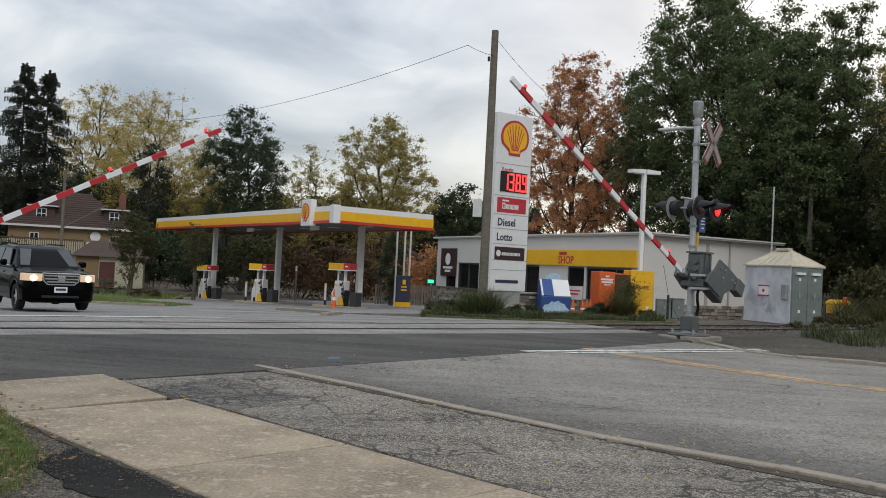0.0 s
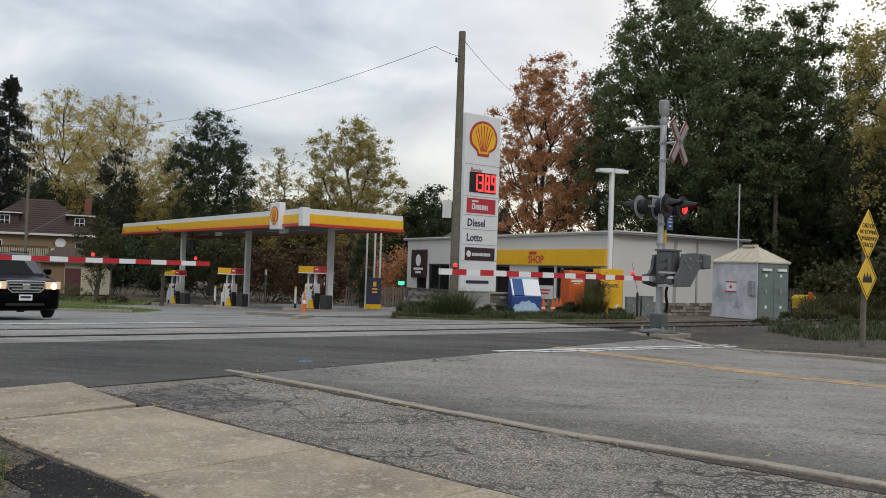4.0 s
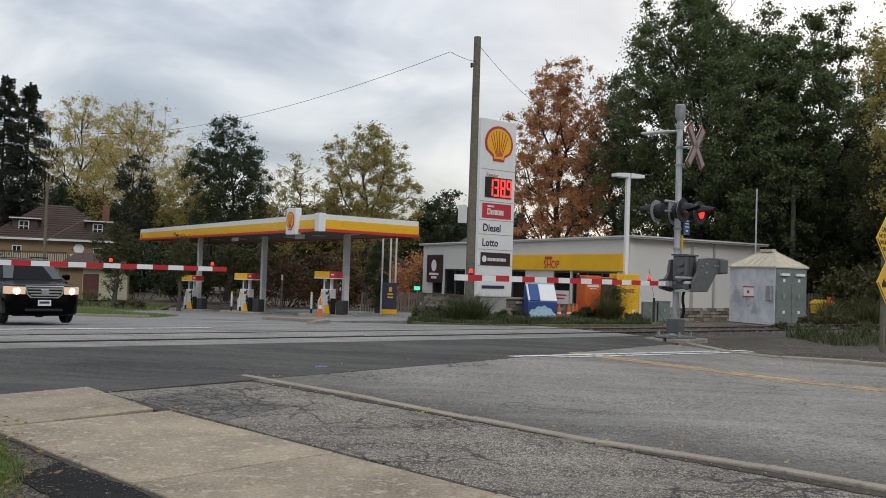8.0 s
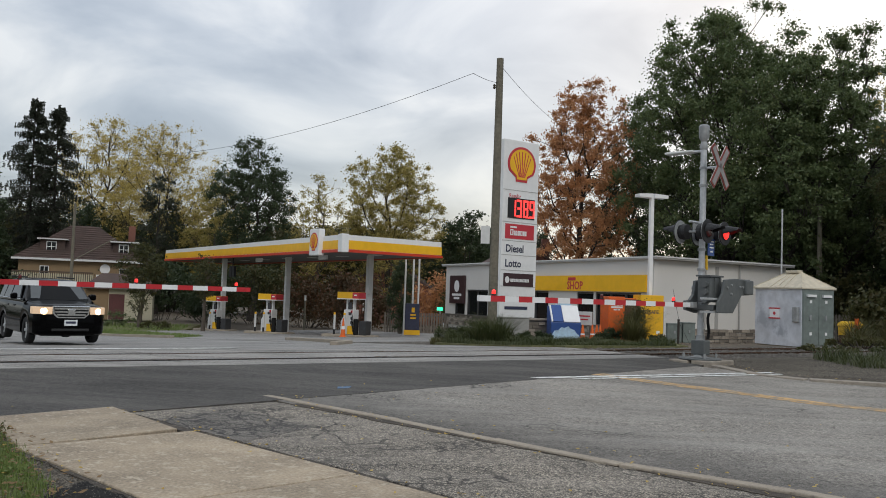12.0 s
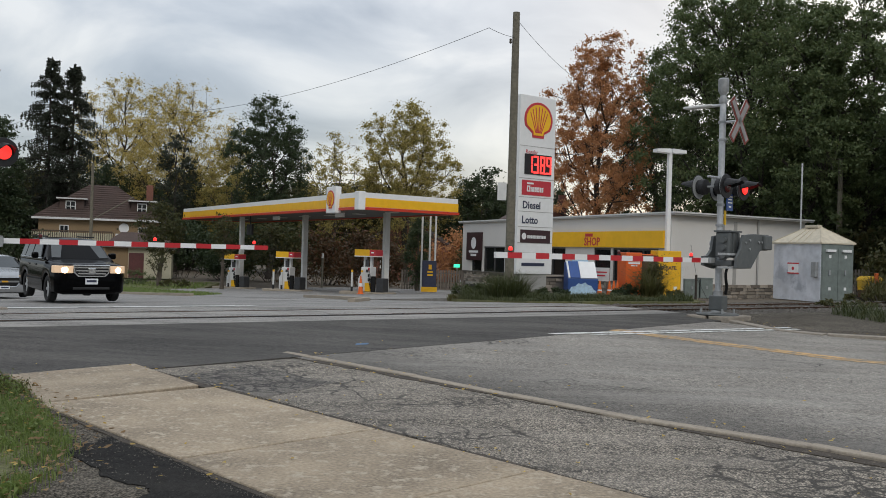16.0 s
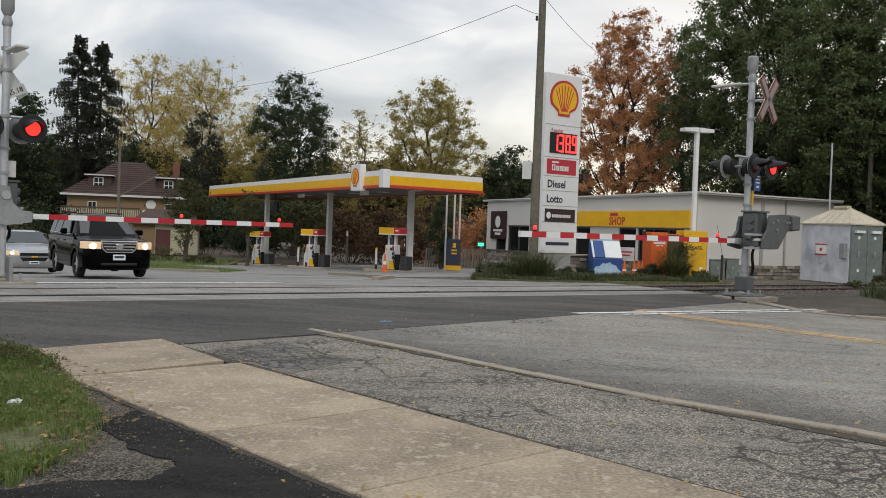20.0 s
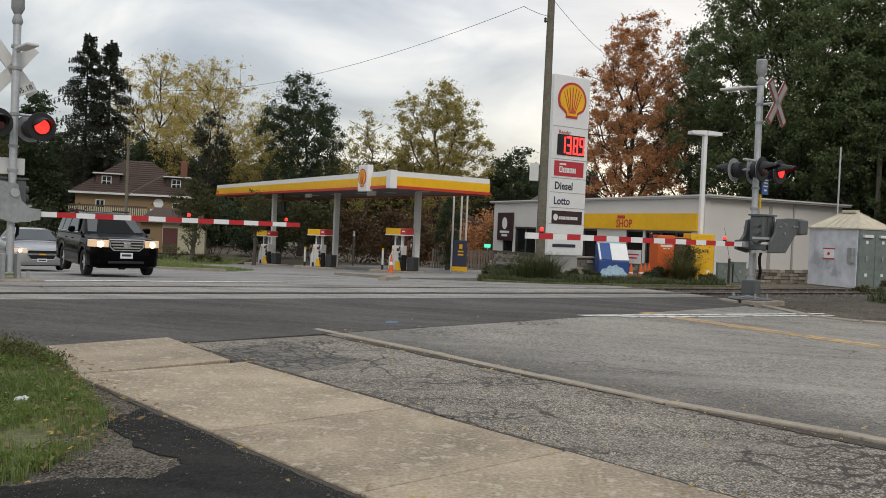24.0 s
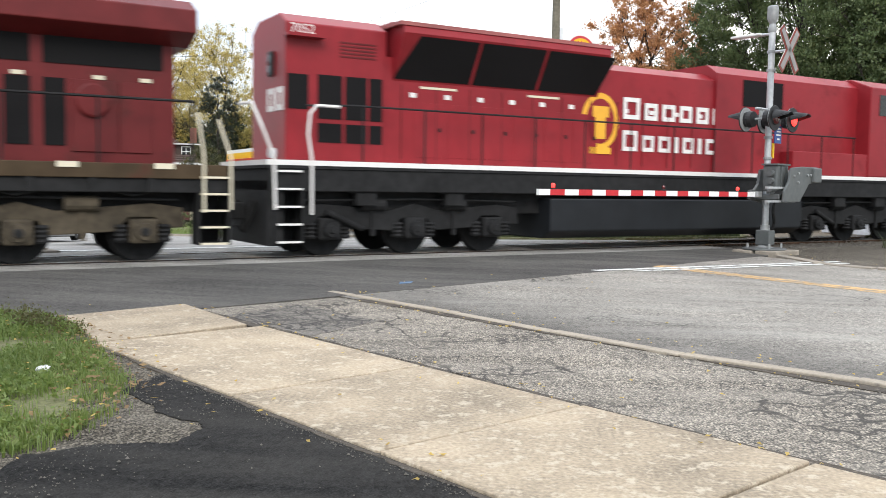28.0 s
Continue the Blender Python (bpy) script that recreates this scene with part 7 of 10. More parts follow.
def exchange_cage():
    t = thing("storage_locker", on_ray(-10.75, 40.2, 14), "orange steel storage locker with white print", "locker")
    part("body", Shape().box(-0.76, -0.45, 0.05, 0.0, 0.45, 2.0).box(0.0, -0.05, 0.05, 0.72, 0.45, 1.95), ORANGE, t, bevel=0.02)
    part("front_door", Shape().box(-0.73, -0.475, 0.1, -0.03, -0.45, 1.95), ORANGE, t)
    part("mesh_side", Shape().box(0.02, -0.42, 0.1, 0.7, -0.1, 1.9), RUST, t, "rusty open side")
    bars(t, pose(-0.38, -0.476, 1.6, 90, 0, 0), 0.6, [(0.2, 0.07, 0.3), (0.06, 0.08, 1), (-0.06, 0.08, 0.9), (-0.17, 0.05, 0.5)], WHITE)
    t = thing("storage_cage", on_ray(-12.45, 40.8, 12), "yellow gas-bottle cage with a safety notice", "cage")
    part("body", Shape().box(-0.55, -0.4, 0.05, 0.55, 0.4, 2.1), YELLOW, t, bevel=0.02)
    part("side_frame", Shape().box(0.55, -0.42, 0.05, 0.66, 0.42, 1.6), WHITE_DIRTY, t)
    part("notice", lettering("BE SAFE.", 0.22, NAVY, bold=0.02), NAVY, t, at=pose(-0.04, -0.405, 1.35, 90, 0, 0))
    for z in (0.4,):
        part("safety_label", Shape().box(0.22, -0.408, z, 0.38, -0.4, z + 0.14), WHITE, t)


def ice_chest():
    t = thing("ice_chest", on_ray(-7.25, 39.6, 6), "blue and white ice chest with sloping lids", "freezer")
    part("body", Shape().prism([(-0.45, 0.1), (0.45, 0.1), (0.45, 1.55), (0.2, 1.55), (-0.45, 0.85)], -0.66, 0.66, "x"), BLUE, t, bevel=0.02)
    part("ice_picture", Shape().prism([(-0.64, 0.05), (0.62, 0.05), (0.6, 0.3), (0.45, 0.42), (0.38, 0.55), (0.2, 0.6), (0.1, 0.7), (-0.08, 0.62), (-0.2, 0.66), (-0.34, 0.52), (-0.5, 0.5), (-0.62, 0.3)], -0.47, -0.455, "y"), PALE_BLUE, t, "pale blue ice picture")
    for x0, x1, m in ((-0.63, -0.56, WHITE), (-0.55, -0.12, BLUE), (-0.1, 0.63, WHITE)):
        s = Shape().add([(x0, -0.47, 0.9), (x1, -0.47, 0.9), (x1, 0.16, 1.6), (x0, 0.16, 1.6), (x0, -0.43, 0.86), (x1, -0.43, 0.86), (x1, 0.2, 1.56), (x0, 0.2, 1.56)], [(0, 1, 2, 3), (7, 6, 5, 4), (0, 4, 5, 1), (1, 5, 6, 2), (2, 6, 7, 3), (3, 7, 4, 0)])
        part("lid", s, m, t)
    part("top_plaque", Shape().prism([(-0.35, 1.5), (0.35, 1.5), (0.35, 1.75), (0.12, 1.88), (-0.12, 1.88), (-0.35, 1.75)], 0.2, 0.24, "y"), PALE_BLUE, t)
    t = thing("notice_board", on_ray(-8.35, 40.4, -25), "tilted white notice board with red print", "notice")
    part("board", Shape().box(-0.5, -0.03, 0.75, 0.5, 0.03, 1.35), WHITE_DIRTY, t)
    bars(t, pose(0, -0.032, 1.05, 90, 0, 0), 0.8, [(0.1, 0.06, 1), (-0.05, 0.06, 0.8)], RED_SIGN)
    for x in (-0.4, 0.4):
        part("board_leg", Shape().box(x - 0.03, -0.02, 0, x + 0.03, 0.02, 0.8), FENCE, t)


def traffic_cone(m, high=0.75):
    t = thing("traffic_cone", m, "orange traffic cone with a white band", "cone", "traffic cones")
    part("base", Shape().box(-0.18, -0.18, 0, 0.18, 0.18, 0.04), CONE, t, bevel=0.01)
    part("cone_body", Shape().lathe([(0.14, 0.04), (0.03, high), (0.02, high + 0.01)], 14), CONE, t)
    part("cone_band", Shape().lathe([(0.098, high * 0.42), (0.066, high * 0.68)], 14), WHITE, t, "white band")


exchange_cage()
ice_chest()


def yard_details():
    t = thing("utility_box", on_ray(-14.4, 42.6, 8), "pair of grey-green utility boxes by the stone base", "utility box")
    for x0, x1, h in ((-0.7, -0.02, 0.82), (0.04, 0.62, 0.88)):
        b = part("box_body", Shape().box(x0, -0.25, 0.0, x1, 0.25, h), SHED_GREEN, t, bevel=0.02)
        part("box_lid", Shape().box(x0 - 0.02, -0.27, h, x1 + 0.02, 0.27, h + 0.05), SHED_GREEN, b, bevel=0.01)
        part("box_lock", Shape().box((x0 + x1) / 2 - 0.04, -0.28, h * 0.5, (x0 + x1) / 2 + 0.04, -0.25, h * 0.65), GALV_DULL, b)
    t = thing("marker_post", on_ray(-14.3, 37.5, 0), "thin dark post with a guy wire", "post")
    part("post", Shape().cyl((0, 0, -0.1), (0, 0, 1.0), 0.05, seg=8), BARK_DARK, t)
    part("guy_wire", Shape().tube([(0, 0, 1.0), (-0.25, 0, 2.2)], 0.008, 5), BLACK, t)
    part("guy_wire", Shape().tube([(0, 0, 0.9), (0.5, 0.1, 0.0)], 0.008, 5), BLACK, t)
    t = thing("marker_post", on_ray(9.2, 70, 0), "weathered wooden post with a pale top", "post")
    part("post", Shape().cyl((0, 0, -0.1), (0, 0, 2.3), 0.08, seg=8), POLE_WOOD, t)
    part("post_top", Shape().cyl((0, 0, 2.3), (0, 0, 2.7), 0.085, seg=8), WHITE_DIRTY, t)


def bin_by_the_track():
    t = thing("storage_bin", on_ray(-24.0, 47.0, 12), "faded yellow storage bin with domed lid in the brush", "bin")
    part("body", Shape().prism([(-0.4, 0.3), (0.4, 0.3), (0.44, 0.8), (-0.44, 0.8)], -0.35, 0.35, "y"), YELLOW_SIGN, t, bevel=0.05)
    part("lid", Shape().prism([(-0.47, 0.8), (0.47, 0.8), (0.42, 0.94), (0.25, 1.04), (-0.25, 1.04), (-0.42, 0.94)], -0.4, 0.4, "y"), YELLOW_SIGN, t, "domed yellow lid", bevel=0.05)
    part("label_strip", Shape().box(-0.1, -0.372, 0.62, 0.36, -0.34, 0.74), WHITE_DIRTY, t)
    for x in (-0.38, 0.38):
        part("leg", Shape().box(x - 0.05, -0.25, -0.05, x + 0.05, 0.25, 0.38), RUST, t)
    t = thing("marker_post", on_ray(-24.35, 45.5, 0), "faded orange marker post in the brush", "post")
    part("post", Shape().box(-0.09, -0.05, -0.1, 0.09, 0.05, 1.15), ORANGE, t, bevel=0.02)


bin_by_the_track()
yard_details()
for az, r in ((-8.45, 39.3), (-9.05, 39.6), (-9.32, 39.6), (-9.55, 39.6)):
    traffic_cone(on_ray(az, r))
traffic_cone(on_ray(6.75, 48.3), 1.0)


def stone_wall(az0, r0, az1, r1, high, label):
    """A low stone wall: stones set in mortar."""
    p, q = Vector(polar(az0, r0)), Vector(polar(az1, r1))
    d = q - p
    z = min(level(*p), level(*q))
    t = thing("stone_wall", pose(p.x, p.y, z, 0, 0, math.degrees(math.atan2(d.y, d.x))), label, "stone wall", kind="structure")
    part("core", Shape().box(0, -0.1, -0.1, d.length, 0.25, high - 0.02), MORTAR, t)
    part("coping", Shape().box(-0.04, -0.18, high - 0.02, d.length + 0.04, 0.3, high + 0.06), STONE, t, bevel=0.02)
    rnd = random.Random(9)
    kinds = [mesh_of(Shape().box(0, -0.15, 0, a, 0, 0.13), STONE, 0.012, name="stone") for a in (0.26, 0.36, 0.46, 0.6)]
    zz = 0.0
    while zz < high - 0.12:
        x = rnd.uniform(0, 0.2)
        while x < d.length - 0.6:
            k = rnd.randrange(4)
            part("stone", kinds[k], STONE, t, at=pose(x, rnd.uniform(-0.02, 0.02), zz))
            x += (0.26, 0.36, 0.46, 0.6)[k] + 0.02
        zz += 0.145


stone_wall(-3.0, 38.6, -6.2, 40.5, 0.95, "low wall of grey and buff ledge stone under the sign")


def price_post():
    t = thing("price_post", on_ray(2.4, 56.0, 10), "dark blue and yellow price board on white posts", "sign")
    for x in (-0.5, 0.0, 0.35):
        part("post", Shape().cyl((x, 0, 0), (x, 0, 4.9), 0.06, seg=8), WHITE_DIRTY, t)
    b = part("board", Shape().box(-0.45, -0.08, 0.35, 0.45, 0.02, 2.0), NAVY, t, bevel=0.02)
    bars(b, pose(0.05, -0.085, 1.3, 90, 0, 0), 0.5, [(0.3, 0.3, 0.4), (0.0, 0.1, 0.7), (-0.2, 0.1, 0.7)], YELLOW)
    part("board_foot", Shape().box(-0.5, -0.1, 0.05, 0.5, 0.05, 0.35), YELLOW, t)


price_post()


def picket_fence(az0, r0, az1, r1, high, label):
    p, q = Vector(polar(az0, r0)), Vector(polar(az1, r1))
    d = q - p
    t = thing("fence", pose(p.x, p.y, level(*p), 0, 0, math.degrees(math.atan2(d.y, d.x))), label, "fence")
    drop = level(*q) - level(*p)
    for z in (0.35, high - 0.3):
        s = Shape().box(0, 0.02, z, d.length, 0.07, z + 0.09)
        s.v = [(x, y, zz + drop * x / d.length) for x, y, zz in s.v]
        part("fence_rail", s, FENCE, t)
    me = mesh_of(Shape().prism([(-0.06, 0.05), (0.06, 0.05), (0.06, high - 0.05), (0, high), (-0.06, high - 0.05)], 0, 0.022, "y"), FENCE, name="picket")
    n = int(d.length / 0.2)
    for i in range(n):
        part("picket", me, FENCE, t, at=pose(0.1 + i * 0.2, 0, drop * i / n, 0, 0, 0))


picket_fence(4.2, 66, -1.2, 64, 1.5, "weathered grey picket fence behind the forecourt")
picket_fence(-21.0, 56, -31, 50, 1.5, "weathered plank fence among the trees")


# ---- the house across the road ----
def house():
    x, y = polar(22.45, 98)
    g = -1.55
    t = thing("house", pose(x, y, g, 0, 0, 20), "two-storey ochre-rendered house with brown hipped roof", "house")
    W, D, E, R = 11.5, 9.0, 5.4, 9.1
    x0, x1 = -6.0, 5.5
    part("wall", Shape().box(x0, 0, 0, x1, D, E), STUCCO_HOUSE, t)
    roof = Shape()
    o = 0.6
    roof.v = [(x0 - o, -o, E), (x1 + o, -o, E), (x1 + o, D + o, E), (x0 - o, D + o, E), (-1.6, D / 2, R), (1.2, D / 2, R)]
    roof.f = [(0, 1, 5, 4), (1, 2, 5), (2, 3, 4, 5), (3, 0, 4), (3, 2, 1, 0)]
    rf = part("roof", roof, SHINGLE, t, "brown shingled hipped roof")
    rows = 16
    for i in range(rows):
        u = i / rows
        a, b = x0 - o + u * (-1.6 - x0 + o), x1 + o + u * (1.2 - x1 - o)
        yy, zz = -o + u * (D / 2 + o), E + u * (R - E)
        part("shingle_course", Shape().box(a, yy - 0.05, zz + 0.0, b, yy + 0.3, zz + 0.055), SHINGLE, rf)
    part("gutter", Shape().box(x0 - o, -o - 0.12, E - 0.16, x1 + o, -o, E + 0.04), WHITE_DIRTY, t)
    part("chimney", Shape().box(4.2, 3.4, E, 4.9, 4.1, R + 0.2), BRICK_WALL, t, "brick chimney")

    def window(wx, wz, w, h, yy=0.0, parent=t):
        f = part("window", Shape().box(wx - w / 2 - 0.08, yy - 0.06, wz - 0.08, wx + w / 2 + 0.08, yy - 0.005, wz + h + 0.08), WHITE, parent, "white-framed window")
        part("pane", Shape().box(wx - w / 2, yy - 0.075, wz, wx - 0.03, yy - 0.05, wz + h), GLASS, f)
        part("pane", Shape().box(wx + 0.03, yy - 0.075, wz, wx + w / 2, yy - 0.05, wz + h), GLASS, f)
        part("sash_bar", Shape().box(wx - w / 2, yy - 0.085, wz + h / 2 - 0.03, wx + w / 2, yy - 0.07, wz + h / 2 + 0.03), WHITE, f)
    for dx, top in ((-3.0, 1), (3.9, 1)):
        d = part("dormer", Shape().box(dx - 1.15, 0.7, E + 0.5, dx + 1.15, 3.5, E + 1.95), SHINGLE, t, "dark shingled dormer")
        part("dormer_roof", Shape().box(dx - 1.45, 0.25, E + 1.95, dx + 1.45, 3.6, E + 2.07), WHITE_DIRTY, d)
        part("dormer_top", Shape().box(dx - 1.42, 0.3, E + 2.07, dx + 1.42, 3.6, E + 2.12), SHINGLE, d)
        window(dx - 0.1, E + 0.75, 0.8, 0.95, 0.7, t)
    window(4.2, 3.2, 1.3, 1.4)
    window(-3.6, 3.0, 0.7, 1.6)
    window(4.6, 0.6, 1.8, 1.5)
    window(-2.8, 0.4, 1.7, 1.6)
    window(-5.0, 0.5, 1.1, 1.5)
    part("oval_sign", Shape().lathe([(0.02, 0), (0.5, 0), (0.5, 0.06)], 20, pose(2.1, -0.02, 4.55, 90, 0, 0)), WHITE, t, "round white sign")
    s = part("name_sign", Shape().box(1.3, -0.08, 3.3, 2.95, -0.02, 3.95), WHITE, t, "white board with illegible writing")
    bars(s, pose(2.1, -0.085, 3.62, 90, 0, 0), 1.3, [(0.14, 0.2, 1), (-0.2, 0.18, 0.6)], NAVY)
    # porch roof and flat-roofed bay with railed balcony
    pr = part("bay", Shape().box(-6.2, -2.6, 0, 1.0, 0, 2.6), STUCCO_HOUSE, t, "ochre single-storey bay")
    part("bay_roof", Shape().box(-6.4, -2.8, 2.6, 1.2, 0, 2.8), WHITE_DIRTY, pr)
    window(-4.0, 0.6, 1.8, 1.5, -2.6, t)
    window(-1.4, 0.6, 1.4, 1.5, -2.6, t)
    rail = part("balcony", Shape().box(-6.3, -2.75, 4.0, 1.1, -2.68, 4.12), DARK_WOOD, t, "wooden balcony railing")
    for i in range(38):
        part("baluster", Shape().box(-6.25 + i * 0.2, -2.74, 2.8, -6.18 + i * 0.2, -2.69, 4.0), DARK_WOOD, rail)
    part("balcony_screen", Shape().box(-6.3, -2.66, 2.8, 1.1, -2.63, 3.9), SIDING, rail)
    porch = Shape()
    porch.v = [(1.4, -2.4, 2.4), (7.2, -2.4, 2.4), (7.0, 0, 3.6), (1.6, 0, 3.6), (1.4, -2.4, 2.28), (7.2, -2.4, 2.28), (7.0, 0, 3.4), (1.6, 0, 3.4)]
    porch.f = [(0, 1, 2, 3), (7, 6, 5, 4), (0, 4, 5, 1), (1, 5, 6, 2), (2, 6, 7, 3), (3, 7, 4, 0)]
    part("porch_roof", porch, SHINGLE, t, "brown porch roof")
    # small cream outbuilding with a dark red door
    x, y = polar(20.1, 82)
    b = thing("outbuilding", pose(x, y, level(x, y), 0, 0, 16), "small cream clapboard outbuilding with dark red door", "shed")
    part("wall", Shape().box(-3.0, 0, 0, 2.4, 4, 2.7), SIDING, b)
    part("stucco_wall", Shape().box(-3.05, -0.05, 0, -1.2, 4, 2.75), STUCCO_HOUSE, b)
    for i in range(13):
        part("siding_board", Shape().box(-1.2, -0.03, 0.1 + i * 0.2, 2.4, 0.0, 0.28 + i * 0.2), SIDING, b)
    part("door", Shape().box(-1.15, -0.08, 0.05, 0.1, -0.02, 2.2), DOOR_RED, b, "dark red door")
    r = Shape()
    r.v = [(-3.5, -0.6, 2.65), (2.9, -0.6, 2.65), (2.9, 4.4, 2.65), (-3.5, 4.4, 2.65), (-2, 2, 4.0), (1.4, 2, 4.0)]
    r.f = [(0, 1, 5, 4), (1, 2, 5), (2, 3, 4, 5), (3, 0, 4), (3, 2, 1, 0)]
    part("roof", r, SHINGLE, b, "brown hipped roof")


house()


def far_house(az, r, w, h, label):
    """A dark roof and brick gable seen among the trees."""
    x, y = polar(az, r)
    g = level(x, y)
    t = thing("house", pose(x, y, g, 0, 0, -az), label, "house")
    part("wall", Shape().prism([(-w / 2, 0), (w / 2, 0), (w / 2, h * 0.6), (0, h), (-w / 2, h * 0.6)], 0, 8, "y"), BRICK_WALL, t)
    for s in (-1, 1):
        part("roof", Shape().prism([(0, h + 0.05), (s * (w / 2 + 0.5), h * 0.56), (s * (w / 2 + 0.5), h * 0.56 + 0.2), (0, h + 0.28)], -0.4, 8.4, "y"), SHINGLE, t)
    part("chimney", Shape().box(w * 0.2, 2, h * 0.6, w * 0.2 + 0.6, 2.6, h + 0.7), BRICK_WALL, t)
    for wx in (-w * 0.22, w * 0.22):
        f = part("window", Shape().box(wx - 0.55, -0.06, 1.0, wx + 0.55, -0.01, 2.6), WHITE, t)
        part("pane", Shape().box(wx - 0.45, -0.075, 1.1, wx + 0.45, -0.055, 2.5), GLASS, f)


far_house(-4.6, 74, 9.5, 7.3, "red-brick gabled house half hidden by trees")
far_house(4.0, 92, 9, 6.0, "grey-roofed house behind the filling station")


# ---- vehicles ----
def car_body(parent, keys, mat, name, label="", wheels=(), radius=0.0, step=0.1):
    """A lofted shell. keys: x, half width low, half width at the belt, z low, z belt, z top, half width top; wheel arches are cut out of its lower edge."""
    ks = sorted(keys)
    xs = sorted({round(k[0], 3) for k in ks} | {round(ks[0][0] + i * step, 3) for i in range(int((ks[-1][0] - ks[0][0]) / step) + 1)} | {round(c + d * radius, 3) for c in wheels for d in (-1.01, -0.98, -0.92, -0.8, -0.6, -0.3, 0, 0.3, 0.6, 0.8, 0.92, 0.98, 1.01)})
    s = Shape()
    n = 16
    for x in xs:
        wl, wb, zl, zb, zt, wt = (float(np.interp(x, [k[0] for k in ks], [k[j] for k in ks])) for j in range(1, 7))
        for c in wheels:
            if abs(x - c) < radius:
                zl = max(zl, radius * 0.84 + math.sqrt(radius * radius - (x - c) ** 2))
        zm = max(zl + 0.02, min(zb - 0.02, zl + 0.45 * (zb - zl)))
        half = [(wl, zl), (wl + (wb - wl) * 0.8, zl + 0.08 * (zb - zl)), (wb, zm), (wb * 0.99, zb), (wt + (wb - wt) * 0.35, zb + (zt - zb) * 0.6), (wt, zt - 0.04), (wt * 0.86, zt - 0.008), (wt * 0.45, zt + 0.01)]
        s.v += [(x, y, z) for y, z in half] + [(x, -y, z) for y, z in reversed(half)]
    for i in range(len(xs) - 1):
        s.f += [(i * n + k, i * n + (k + 1) % n, (i + 1) * n + (k + 1) % n, (i + 1) * n + k) for k in range(n)]
    s.f += [tuple(range(n)), tuple(range(len(s.v) - 1, len(s.v) - n - 1, -1))]
    return part(name, s, mat, parent, label, smooth=True)


def car_wheel(parent, x, y, r, s):
    m = pose(x, y, r, -90 * s, 0, 0)
    w = part("wheel", Shape().lathe([(r * 0.66, 0.07), (r * 0.68, 0.1), (r * 0.92, 0.115), (r, 0.08), (r, -0.08), (r * 0.92, -0.11), (r * 0.66, -0.1), (r * 0.66, 0.07)], 28, m, False), TYRE, parent, "black tyre", smooth=True)
    part("rim", Shape().lathe([(r * 0.67, 0.09), (r * 0.62, 0.085), (r * 0.6, -0.02), (r * 0.2, -0.01), (0.01, 0.0)], 24, m, False), CAR_PLASTIC, w, "dark rim", smooth=True)
    for k in range(5):
        part("spoke", Shape().box(-0.045, r * 0.1, 0.0, 0.045, r * 0.64, 0.075, m @ pose(0, 0, 0, 0, 0, 72 * k + 20), 0.008), GALV, w)
    part("hub_cap", Shape().lathe([(0.07, 0.0), (0.07, 0.08), (0.04, 0.09), (0.0, 0.09)], 14, m, False), GALV, w)
    return w


def panel(name, p, mat, off, parent, label=""):
    """A thin pane over four corners."""
    n = (Vector(p[1]) - Vector(p[0])).cross(Vector(p[3]) - Vector(p[0])).normalized() * off
    q = [tuple(Vector(a) + n) for a in p] + [tuple(Vector(a) - n * 0.5) for a in p]
    return part(name, Shape().add(q, [(0, 1, 2, 3), (7, 6, 5, 4), (0, 4, 5, 1), (1, 5, 6, 2), (2, 6, 7, 3), (3, 7, 4, 0)]), mat, parent, label)


